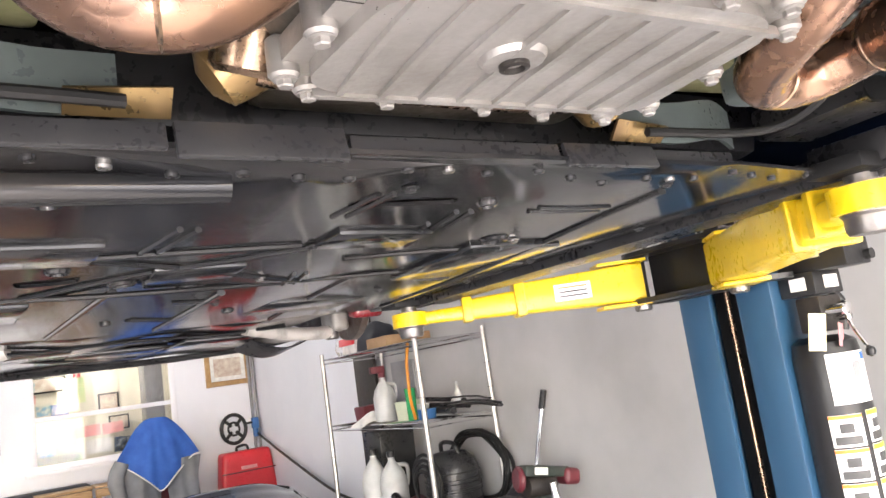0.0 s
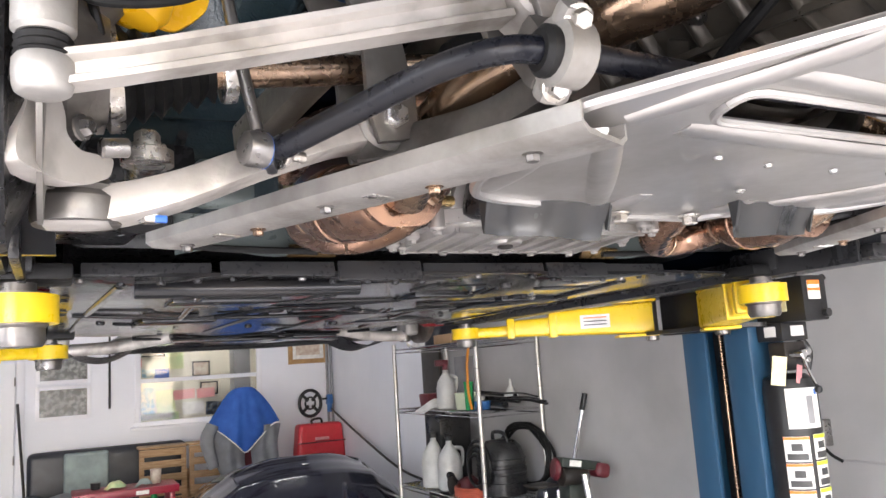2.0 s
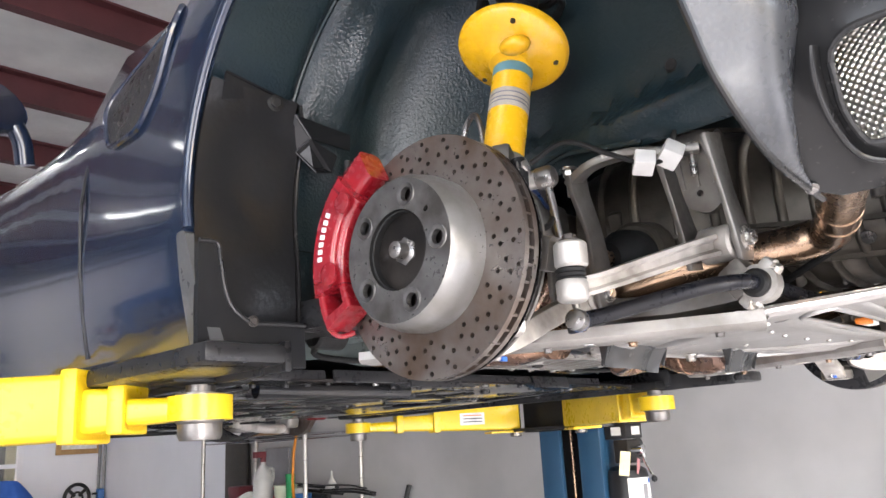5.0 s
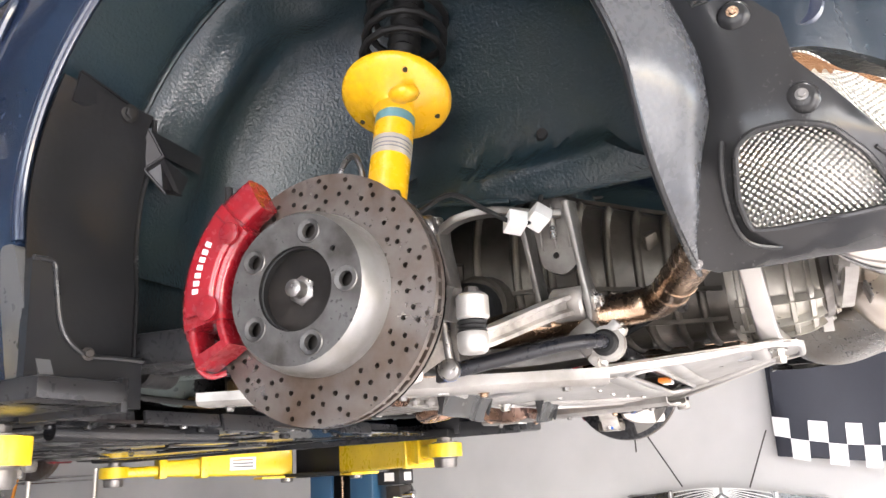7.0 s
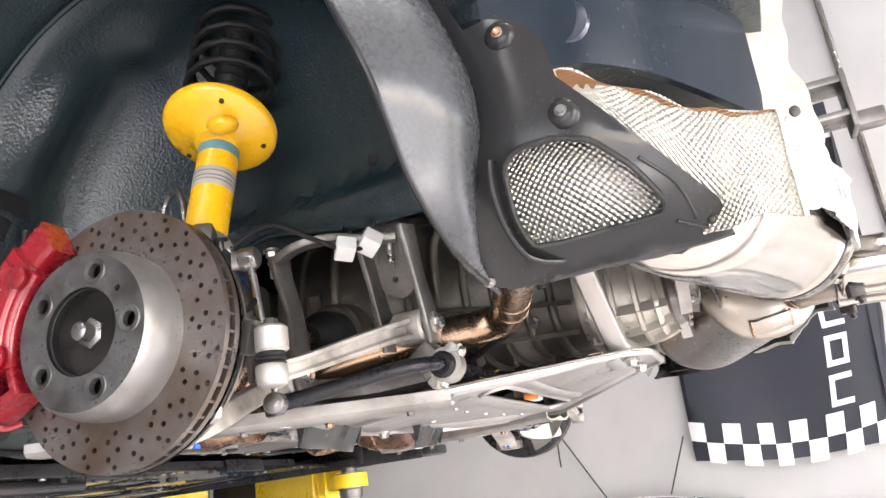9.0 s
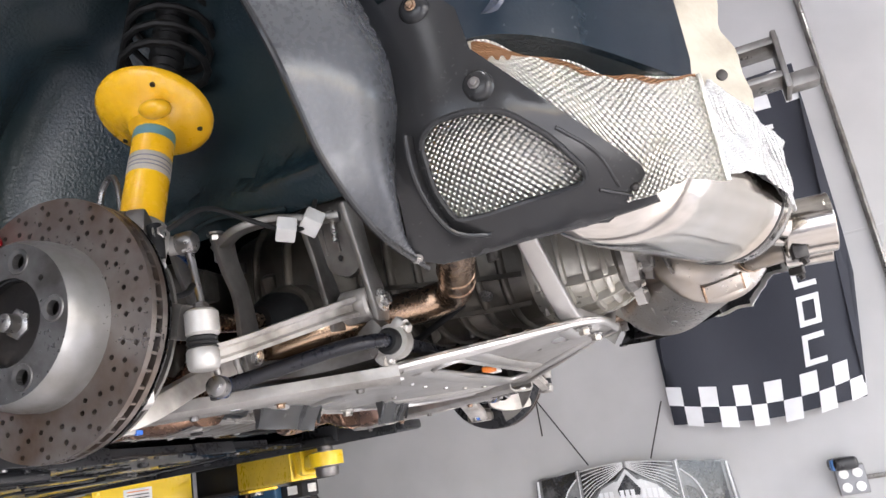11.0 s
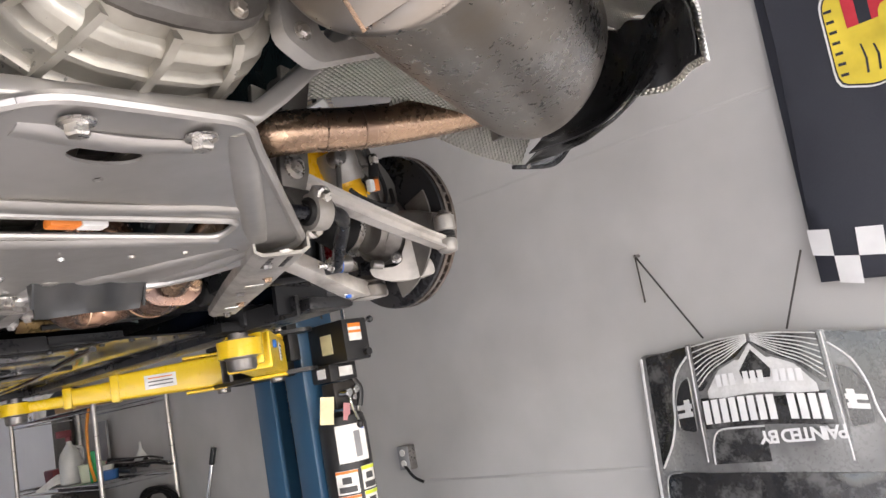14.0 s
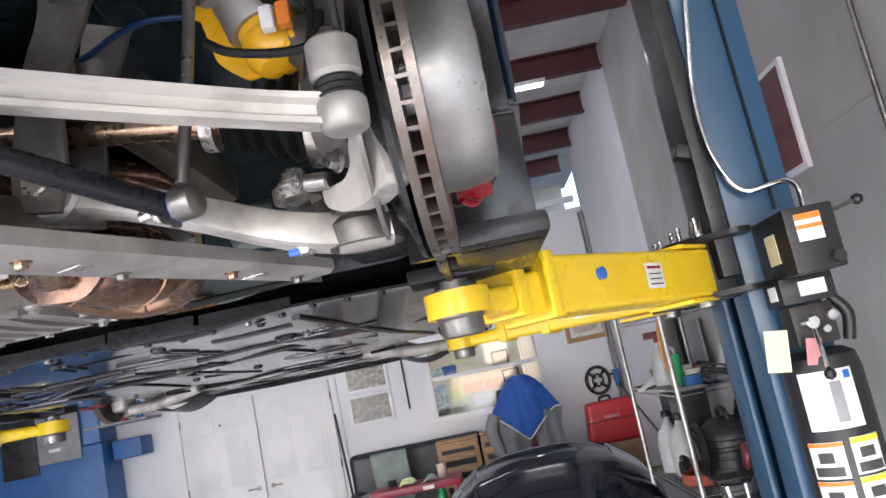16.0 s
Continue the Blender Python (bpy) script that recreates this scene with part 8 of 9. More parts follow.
for x, y in ((-0.12, -0.14), (-0.04, -0.13), (0.06, -0.13), (0.14, -0.14), (0.2, -0.16)):
    part("rivet", lathe([(0.005, 0), (0.004, -0.003), (0.001, -0.004)], pl(x, y, -0.002), (0, 0, 1), 10), BOLT, br)
# bent flat tube at the back
part("rear_hoop", sweep([(-0.262, -0.432, 2.080), (-0.235, -0.433, 2.058), (-0.128, -0.438, 1.980), (-0.085, -0.444, 1.970), (0.08, -0.458, 1.970), (0.122, -0.458, 1.982), (0.215, -0.46, 2.060), (0.235, -0.462, 2.085)], rounded([(-0.017, -0.010), (0.017, -0.010), (0.017, 0.009), (-0.017, 0.009)], 0.005, 3), k=5, up=(0, 0, 1)), ALU_SHEET, br, "bent silver hoop bar")
for sx in (-1, 1):
    st = thing("diagonal_strut", (sx * 0.30, -0.2, 1.912), "grey steel diagonal strut bolted under the car", "strut", "diagonal struts")
    a, b = V(sx * 0.312, -0.210, 1.908), V(sx * 0.566, 0.345, 1.908)
    d = (b - a).normalized()
    prof = [(-0.033, 0.010), (-0.033, -0.004), (-0.024, -0.010), (0.024, -0.010), (0.033, -0.004), (0.033, 0.010), (0.030, 0.010), (0.030, -0.002), (0.022, -0.006), (-0.022, -0.006), (-0.030, -0.002), (-0.030, 0.010)]
    part("channel", sweep([a, a.lerp(b, 0.5), b], prof, k=6, scales=[1.15, 1.12, 0.92]), ALU, st)
    n = V(-d.y, d.x, 0)
    for k, off in ((0.10, 0.010), (0.30, -0.012), (0.50, 0.012), (0.72, -0.008), (0.93, 0)):
        part("strut_bolt", bolt(a.lerp(b, k) + n * off + V(0, 0, -0.010), (0, 0, -1), 0.0062, 0.008), BROWN_PIPE if k in (0.30, 0.72) else STEEL, st)
    for k in (0.035, 0.065, 0.095, 0.125) if sx > 0 else ():
        for off in (-0.013, 0.013):
            part("strut_slot", box(a.lerp(b, k) + n * off + V(0, 0, -0.0112), (0.014, 0.007, 0.003), 0.001, (0, 0, math.degrees(math.atan2(d.y, d.x)))), DARK_IRON, st)
    for k in (0.4, 0.8):
        part("stamping", box(a.lerp(b, k) + V(0, 0, -0.011), (0.016, 0.03, 0.003), 0.001, (0, 0, math.degrees(math.atan2(d.y, d.x)))), BOLT, st)
    part("shim", box((sx * 0.325, -0.205, 1.902), (0.030, 0.012, 0.004), 0.001, (0, 0, sx * 30)), LABEL, st)
solo("orange_tag", box((0.020, -0.2400, 1.926), (0.032, 0.020, 0.010), 0.003), ORANGE, (0.020, -0.24, 1.92), "orange and white tag tape on the bar", "tag")
solo("white_tag", box((0.050, -0.2405, 1.926), (0.028, 0.020, 0.0105), 0.003), LABEL, (0.050, -0.24, 1.92), "white end of the tag tape", "tag")

# anti-roll bar
bar = thing("anti_roll_bar", (0, -0.235, 1.95), "black steel anti-roll bar in rubber bushes", "anti-roll bar")
half = [(-0.532, -0.055, 1.915), (-0.522, -0.075, 1.918), (-0.488, -0.125, 1.930), (-0.445, -0.188, 1.945), (-0.412, -0.222, 1.950), (-0.375, -0.232, 1.951), (-0.30, -0.234, 1.949), (-0.15, -0.236, 1.945)]
pts = half + [(-x, y, z) for x, y, z in reversed(half)]
part("bar", tube(pts, 0.0105, 14, 6), BAR_BLACK, bar)
for sx in (-1, 1):
    part("bar_eye", box((sx * 0.533, -0.050, 1.913), (0.010, 0.034, 0.026), 0.005, (0, 0, sx * 20)), BLACK_PLASTIC, bar)
    part("bush", cyl((sx * 0.340, -0.233, 1.951), (sx * 0.384, -0.231, 1.951), 0.0195, bev=0.004), RUBBER, bar)


# ---- rear suspension, one side ----
def corner():
    C = V(-0.746, -0.002, 1.986)
    toe = Matrix.Rotation(radians(1.5), 4, "Z")
    place = Matrix.Translation(C) @ toe

    def at(bm):
        bm.transform(place)
        return bm

    disc = thing("brake_disc", C, "drilled vented brake disc, brown rust and silver hub face", "brake disc", "brake discs")
    holes = []
    for g in range(24):
        for r, da in ((0.104, 0), (0.113, 5.2), (0.122, -1.5), (0.131, 4.2), (0.140, 0.5)):
            if (g + int(r * 1000)) % 2 and r in (0.104,):
                continue
            a = radians(g * 15 + da)
            holes.append(ring_holes((r * math.cos(a), r * math.sin(a)), 0.0032, 8))
    outer = ring_holes((0, 0), 0.147, 72)
    bore = ring_holes((0, 0), 0.088, 48)
    for x0, x1 in ((-0.012, -0.0045), (0.0045, 0.012)):
        part("friction_ring", at(panel(outer, lambda u, v, x=x0: V(x, u, v), (x1 - x0, 0, 0), [bore] + holes)), RUST, disc, smooth=30)
    for i in range(48):
        a = radians(i * 7.5)
        c = V(0, 0.124 * math.cos(a), 0.124 * math.sin(a))
        part("vane", at(box(c, (0.0092, 0.044, 0.003), 0, (math.degrees(a), 0, 0))), RUST, disc, smooth=0)
    lug = [ring_holes((0.065 * math.cos(a), 0.065 * math.sin(a)), 0.0085, 14) for a in (radians(107 + 72 * k) for k in range(5))]
    small = [ring_holes((0.062 * math.cos(a), 0.062 * math.sin(a)), 0.0035, 8) for a in (radians(143), radians(322))]
    part("hat_face", at(panel(ring_holes((0, 0), 0.0845, 56), lambda u, v: V(-0.061, u, v), (0.006, 0, 0), [ring_holes((0, 0), 0.0475, 36)] + lug + small)), HAT_FACE, disc, "silver disc hat face")
    part("hat_wall", at(lathe([(0.0885, 0.010), (0.0925, 0.006), (0.0935, -0.030), (0.090, -0.052), (0.0845, -0.0608), (0.080, -0.0608), (0.080, 0.010)], (0, 0, 0), (1, 0, 0), 56, caps=False)), DISC_HAT, disc)
    for lp in lug:
        cy, cz = sum(p[0] for p in lp) / len(lp), sum(p[1] for p in lp) / len(lp)
        part("lug_seat", at(lathe([(0.0085, -0.054), (0.0085, -0.0615), (0.0135, -0.0625), (0.0145, -0.0612)], (0, cy, cz), (1, 0, 0), 18, caps=False)), HAT_SEAT, disc)
    part("hub", at(lathe([(0.084, -0.046), (0.084, -0.040), (0.0485, -0.040), (0.0485, -0.046)], (0, 0, 0), (1, 0, 0), 36)), DARK_IRON, disc)
    part("hub_bore", at(lathe([(0.0472, -0.0605), (0.0472, -0.056), (0.0455, -0.055), (0.0455, -0.046), (0.041, -0.045), (0.0405, -0.03), (0.024, -0.030), (0.0235, -0.036), (0.0005, -0.036)], (0, 0, 0), (1, 0, 0), 36, caps=False)), RUBBER, disc)
    bm = lathe([(0.017, -0.034), (0.017, -0.048), (0.014, -0.050)], (0, 0, 0), (1, 0, 0), 6)
    lathe([(0.010, -0.045), (0.010, -0.064), (0.007, -0.066)], (0, 0, 0), (1, 0, 0), 16, bm=bm)
    part("axle_nut", at(bm), STEEL, disc)

    # caliper
    cal = thing("brake_caliper", V(-0.73, 0.16, 2.0), "red painted brake caliper clamped over the disc", "brake caliper", "brake calipers")

    def arc_block(r0, r1, a0, a1, x0, x1, n=14, bev=0.006):
        prof = rounded([(x0, r0), (x1, r0), (x1, r1), (x0, r1)], bev, 3)
        return loft([[V(x, r * math.cos(a), r * math.sin(a)) for x, r in prof] for a in (radians(a0 + (a1 - a0) * i / n) for i in range(n + 1))])

    bm = arc_block(0.100, 0.160, -11, 49, -0.062, -0.016, 18, 0.010)
    merge(bm, arc_block(0.108, 0.150, -6, 44, -0.0685, -0.050, 16, 0.006))
    part("outer_half", at(bm), RED_PAINT, cal)
    part("inner_half", at(arc_block(0.106, 0.160, -16, 50, 0.016, 0.060, bev=0.012)), RED_PAINT, cal)
    for a0, a1 in ((-13, -8), (16, 24), (46, 53)):
        part("bridge", at(arc_block(0.150, 0.167, a0, a1, -0.048, 0.055, 5, 0.006)), RED_PAINT, cal)
    part("top_lobe", at(arc_block(0.120, 0.166, 47, 63, -0.050, -0.014, 8, 0.010)), RED_PAINT, cal)
    part("end_frame", at(arc_block(0.104, 0.115, -25, -9, -0.056, -0.018, 8, 0.004)), RED_PAINT, cal)
    part("end_frame", at(arc_block(0.146, 0.157, -25, -9, -0.056, -0.018, 8, 0.004)), RED_PAINT, cal)
    part("end_bar", at(arc_block(0.104, 0.157, -28, -23, -0.056, -0.018, 4, 0.005)), RED_PAINT, cal)
    for ang, r in ((-4, 0.0145), (42, 0.013)):
        part("piston_bulge", at(lathe([(r, 0), (r, -0.003), (r * 0.8, -0.004), (0.001, -0.0045)], (-0.0680, 0.113 * math.cos(radians(ang)), 0.113 * math.sin(radians(ang))), (1, 0, 0), 24)), RED_PAINT, cal)
    for k in range(7):
        a = radians(6 + 4.1 * k)
        bm = box((-0.0687, 0.132 * math.cos(a), 0.132 * math.sin(a)), (0.0014, 0.0085, 0.0062), 0.0004, (math.degrees(a) - 6, 0, 0), seg=1)
        part("plain_bar", at(bm), LABEL, cal, smooth=0)
    part("crossover_pipe", at(tube([(-0.046, 0.142, -0.056), (-0.044, 0.144, -0.070), (-0.034, 0.136, -0.080), (-0.022, 0.122, -0.076)], 0.0036, 8, 6)), RED_PAINT, cal)
    part("bleed_nipple", at(cyl((-0.03, 0.118, 0.125), (-0.03, 0.118, 0.150), 0.005)), RUBBER, cal)
    part("brake_pad", at(arc_block(0.096, 0.145, -14, 34, -0.016, -0.0125, 6, 0.001)), DARK_IRON, cal)

    # knuckle
    kn = thing("wheel_carrier", V(-0.69, 0.0, 1.96), "cast aluminium wheel carrier behind the disc", "wheel carrier", "wheel carriers")
    part("backing_plate", at(lathe([(0.147, 0.016), (0.145, 0.021), (0.130, 0.024), (0.112, 0.034), (0.090, 0.040), (0.055, 0.042), (0.055, 0.039), (0.088, 0.037), (0.110, 0.031), (0.128, 0.021), (0.143, 0.018)], (0, 0, 0), (1, 0, 0), 48, caps=False)), BLACK_PLASTIC, kn, "black dished brake shield")
    bm = lathe([(0.06, 0), (0.065, 0.01), (0.055, 0.04), (0.042, 0.06)], (-0.715, -0.013, 1.986), (1, 0, 0), 26)
    part("bearing_housing", bm, ALU_DIRTY, kn)
    part("body", loft([[V(x, -0.013 + r * math.cos(a), 1.986 + r * 0.9 * math.sin(a)) for a in (2 * math.pi * i / 16 for i in range(16))] for x, r in ((-0.705, 0.066), (-0.685, 0.070), (-0.665, 0.052))]), ALU_DIRTY, kn)
    # arm to the rear boss
    part("rear_lug", sweep([(-0.69, 0.0, 1.985), (-0.695, -0.08, 1.982), (-0.699, -0.145, 1.965)], rounded([(-0.014, -0.024), (0.014, -0.024), (0.014, 0.024), (-0.014, 0.024)], 0.007, 3), k=5, scales=[1.2, 1.0, 0.8]), ALU_DIRTY, kn)
    part("boss", cyl((-0.699, -0.166, 1.945), (-0.699, -0.166, 1.974), 0.0185, bev=0.003, seg=24), ALU, kn)
    part("boss_nut", bolt((-0.699, -0.166, 1.975), (0, 0, 1), 0.008, 0.008), DARK_IRON, kn)
    lug = rounded([(-0.102, 1.970), (-0.078, 1.970), (-0.070, 1.942), (-0.064, 1.930), (-0.064, 1.916), (-0.050, 1.908), (-0.010, 1.914), (-0.015, 1.897), (-0.040, 1.884), (-0.072, 1.879), (-0.108, 1.883), (-0.109, 1.898), (-0.100, 1.925)], 0.006, 3)
    lug_at = lambda y, z: V(-0.683 + (y + 0.06) / 1.5, y, z)
    part("lower_lug", panel(lug, lug_at, (-0.018, 0.012, 0)), ALU_BRIGHT, kn, "pale forged lower lug")
    part("lug_screw", bolt((-0.676, -0.058, 1.923), (0.8, -0.6, 0), 0.007, 0.010), STEEL, kn)
    part("lug_pin", cyl((-0.662, -0.035, 1.915), (-0.640, -0.030, 1.918), 0.008, bev=0.002, seg=14), STEEL, kn)
    bm = lathe([(0.034, 0), (0.036, 0.006), (0.036, 0.020), (0.030, 0.026), (0.034, 0.030), (0.028, 0.036), (0.024, 0.040)], (-0.676, 0.030, 1.866), (0, 0, 1), 24)
    part("ball_joint", bm, ALU_DIRTY, kn)
    # split clamp round the damper's foot, with its pinch ears and the drop link's boss
    SP, SD = V(-0.629, -0.011, 2.073), V(0.27, 0.0, 1.0).normalized()
    part("strut_clamp", lathe([(0.0285, 0.002), (0.0345, 0.001), (0.0372, 0.005), (0.0372, 0.030), (0.0385, 0.034), (0.0380, 0.056), (0.0350, 0.062), (0.0285, 0.062)], SP, SD, 36, caps=False), ALU, kn, "cast clamp round the damper")
    part("clamp_ear", box((-0.650, -0.042, 2.118), (0.030, 0.026, 0.036), 0.006, (0, 15, 25)), ALU_DIRTY, kn)
    part("link_boss", cyl((-0.588, -0.030, 2.106), (-0.578, -0.046, 2.107), 0.013, bev=0.003, seg=18), ALU, kn)
    part("carrier_arm", sweep([(-0.655, -0.015, 2.125), (-0.688, -0.030, 2.085), (-0.700, -0.040, 2.03), (-0.695, -0.03, 1.99)], rounded([(-0.016, -0.020), (0.016, -0.020), (0.016, 0.020), (-0.016, 0.020)], 0.007, 2), k=5), ALU_DIRTY, kn)
    part("sensor", tube([(-0.650, -0.066, 2.112), (-0.649, -0.068, 2.095), (-0.646, -0.066, 2.070)], 0.0095, 14, 4), RUBBER, kn)
    part("sensor_bolt", bolt((-0.648, -0.071, 2.101), (0, -1, 0.1), 0.008, 0.007), BOLT, kn)
    part("sensor_clip", box((-0.639, -0.062, 2.056), (0.012, 0.012, 0.022), 0.003), WHITE_PL, kn)
    part("sensor_clip", box((-0.653, -0.060, 2.058), (0.012, 0.012, 0.022), 0.003), ORANGE if SIDE[0] < 0 else WHITE_PL, kn)
    part("upper_lug", tube([(-0.69, -0.02, 2.01), (-0.672, -0.02, 2.035), (-0.655, -0.015, 2.06)], 0.024, 12, 4), ALU_DIRTY, kn)
    part("shield_lobe", panel([(0.136 * math.cos(radians(d)), 0.136 * math.sin(radians(d))) for d in range(160, 262, 6)] + [(0.085 * math.cos(radians(d)), 0.085 * math.sin(radians(d))) for d in range(256, 158, -8)], lambda u, v: V(-0.704 + 0.10 * max(0, 0.11 - math.hypot(u, v)), u, 1.986 + v), (0.004, 0, 0)), ALU_DIRTY, kn, "pale dust shield lobe")
    part("sensor_cable", tube([(-0.66, -0.05, 2.115), (-0.672, -0.055, 2.085), (-0.676, -0.06, 2.05), (-0.668, -0.06, 2.02), (-0.66, -0.05, 1.99)], 0.004, 8, 5), RUBBER, kn)

    # toe link
    tl = thing("toe_link", V(-0.53, -0.195, 1.96), "forged aluminium toe link with a ball joint", "suspension arm", "toe links")
    prof = [(-0.014, -0.015), (0.014, -0.015), (0.014, -0.009), (0.005, -0.005), (0.005, 0.005), (0.014, 0.009), (0.014, 0.015), (-0.014, 0.015), (-0.014, 0.009), (-0.005, 0.005), (-0.005, -0.005), (-0.014, -0.009)]
    part("rod", sweep([(-0.698, -0.164, 1.922), (-0.64, -0.165, 1.937), (-0.53, -0.167, 1.969), (-0.43, -0.172, 1.998), (-0.375, -0.176, 2.013)], prof, k=5, scales=[0.74, 0.72, 0.82, 0.90, 1.0]), ALU_BRIGHT, tl)
    part("ball_socket", lathe([(0.004, -0.0015), (0.0130, -0.001), (0.0160, 0.001), (0.0172, 0.005), (0.0178, 0.012), (0.0176, 0.020), (0.0155, 0.023)], (-0.699, -0.164, 1.909), (0, 0, 1), 28), ALU, tl)
    part("boot", lathe([(0.014, 0), (0.0172, 0.003), (0.0150, 0.005), (0.0172, 0.008), (0.0155, 0.010), (0.0170, 0.013), (0.014, 0.016)], (-0.699, -0.164, 1.930), (0, 0, 1), 24), RUBBER, tl)
    part("bush_eye", cyl((-0.352, -0.206, 2.018), (-0.346, -0.152, 2.020), 0.026, bev=0.004, seg=24), ALU_BRIGHT, tl)
    part("bush", cyl((-0.352, -0.209, 2.018), (-0.345, -0.148, 2.020), 0.019, seg=20), RUBBER, tl)
    part("pivot_bolt", bolt((-0.348, -0.216, 2.020), (-0.1, -1, -0.05), 0.0105, 0.013, washer=1.7), BOLT, tl)

    # lower arm
    la = thing("lower_arm", V(-0.56, 0.03, 1.90), "forged aluminium lower control arm", "suspension arm", "lower control arms")
    part("arm", sweep([(-0.70, 0.032, 1.884), (-0.655, 0.026, 1.882), (-0.60, 0.016, 1.895), (-0.53, 0.012, 1.924), (-0.46, 0.014, 1.951), (-0.415, 0.018, 1.964)], rounded([(-0.022, -0.015), (0.022, -0.015), (0.018, 0.015), (-0.018, 0.015)], 0.006, 2), k=5, scales=[1.25, 1.1, 1.0, 0.95, 0.95, 1.1]), ALU_BRIGHT, la)
    part("outer_eye", cyl((-0.678, 0.030, 1.868), (-0.678, 0.030, 1.897), 0.030, bev=0.006, seg=26), ALU_BRIGHT, la)
    part("inner_eye", cyl((-0.408, -0.012, 1.966), (-0.408, 0.052, 1.966), 0.028, bev=0.004, seg=24), ALU, la)
    part("pivot_bolt", bolt((-0.406, -0.018, 1.968), (0, -1, 0), 0.012, 0.014), BOLT, la)
    bm = lathe([(0.022, 0), (0.022, 0.012), (0.014, 0.016)], (-0.622, 0.02, 1.918), (0, 0, 1), 20)
    bolt((-0.622, 0.02, 1.932), (0, 0, 1), 0.011, 0.016, bm=bm)
    part("link_nut", bm, BOLT, la)
    part("under_bolt", bolt((-0.62, 0.022, 1.882), (0, 0, -1), 0.010, 0.014), BOLT, la, "bolt with blue paint mark")
    part("paint_mark", box((-0.612, 0.014, 1.870), (0.010, 0.006, 0.006), 0.001), BLUE_INK, la)
    tr = thing("trailing_link", V(-0.6, 0.2, 1.93), "black trailing link running forward from the lower arm", "suspension arm", "trailing links")
    part("link", tube([(-0.62, 0.02, 1.925), (-0.615, 0.12, 1.932), (-0.60, 0.28, 1.95), (-0.59, 0.42, 1.96)], 0.018, 12, 5, ry=0.011), BLACK_PLASTIC, tr)
    part("bush", cyl((-0.62, 0.42, 1.96), (-0.56, 0.42, 1.96), 0.028, bev=0.004), RUBBER, tr)

    # anti-roll bar clamp and drop link
    cl = thing("bar_clamp", V(-0.38, -0.23, 1.95), "aluminium clamp holding the anti-roll bar", "clamp", "bar clamps")
    bm = lathe([(0.0185, -0.014), (0.0255, -0.012), (0.0265, 0.0), (0.0255, 0.012), (0.0185, 0.014)], (-0.361, -0.232, 1.951), (1, 0.05, 0), 28, caps=False)
    box((-0.361, -0.244, 1.973), (0.026, 0.022, 0.018), 0.006, (-40, 0, 0), bm=bm)
    box((-0.361, -0.214, 1.931), (0.026, 0.022, 0.018), 0.006, (-40, 0, 0), bm=bm)
    part("cap", bm, ALU, cl)
    part("clamp_bolt", bolt((-0.361, -0.250, 1.970), (-0.1, -0.87, -0.5), 0.008, 0.012), BOLT, cl)
    part("clamp_bolt", bolt((-0.363, -0.219, 1.930), (-0.1, -0.87, -0.5), 0.008, 0.012), BOLT, cl)
    dl = thing("drop_link", V(-0.58, -0.05, 2.0), "slim steel drop link between bar and strut", "drop link", "drop links")
    part("rod", tube([(-0.546, -0.062, 1.93), (-0.560, -0.060, 2.0), (-0.575, -0.056, 2.095)], 0.0052, 10, 3), STEEL, dl)
    part("upper_joint", lathe([(0.010, -0.014), (0.0155, -0.010), (0.0155, 0.008), (0.012, 0.013), (0.007, 0.014)], (-0.577, -0.054, 2.107), (0.15, -1, 0), 20), STEEL, dl)
    part("lower_joint", lathe([(0.008, -0.014), (0.0135, -0.011), (0.0148, -0.007), (0.0148, 0.007), (0.010, 0.012)], (-0.547, -0.062, 1.914), (1, 0.3, 0), 22), STEEL, dl)
    part("seal_ring", lathe([(0.0140, 0), (0.0150, 0.001), (0.0140, 0.002)], (-0.541, -0.060, 1.914), (1, 0.3, 0), 22, caps=False), BLUE_INK, dl, "blue seal ring")
    bm = bolt((-0.526, -0.054, 1.914), (1, 0.3, 0), 0.009, 0.010)
    cyl((-0.522, -0.054, 1.914), (-0.504, -0.047, 1.914), 0.005, seg=10, bm=bm)
    part("link_nut", bm, BOLT, dl)

    # strut: yellow damper, perch, spring
    sd = thing("damper_strut", V(-0.60, 0.0, 2.05), "yellow damper strut with a spring perch and black coil", "damper", "damper struts")
    P0, D = V(-0.629, -0.011, 2.073), V(0.27, 0.0, 1.0).normalized()
    part("tube", lathe([(0.020, -0.032), (0.0275, -0.024), (0.0285, 0.0), (0.0285, 0.222), (0.030, 0.226), (0.030, 0.240), (0.026, 0.245)], P0, D, 32), YELLOW_STRUT, sd)
    part("label_band", lathe([(0.0287, 0.138), (0.0289, 0.139), (0.0289, 0.168), (0.0287, 0.169)], P0, D, 32, caps=False), STRUT_LABEL, sd, "pale grey printed band")
    part("label_band", lathe([(0.0287, 0.198), (0.0289, 0.199), (0.0289, 0.213), (0.0287, 0.214)], P0, D, 32, caps=False), STRUT_BLUE, sd, "teal printed band")
    for k, h in enumerate((0.146, 0.152, 0.160)):
        part("plain_bar", lathe([(0.02895, h), (0.0291, h + 0.0005), (0.0291, h + 0.0018), (0.02895, h + 0.0023)], P0, D, 32, caps=False), STRUT_INK, sd)
    PD = V(0.46, 0.05, 1.0).normalized()
    PB = P0 + D * 0.246 + V(-0.008, -0.002, 0)
    part("spring_perch", lathe([(0.029, -0.030), (0.036, -0.018), (0.058, -0.010), (0.076, -0.002), (0.081, 0.004), (0.081, 0.009), (0.076, 0.012), (0.066, 0.004), (0.046, 0.010), (0.028, 0.022)], PB, PD, 44), YELLOW_STRUT, sd, "yellow dished spring perch")
    bm = bmesh.new()
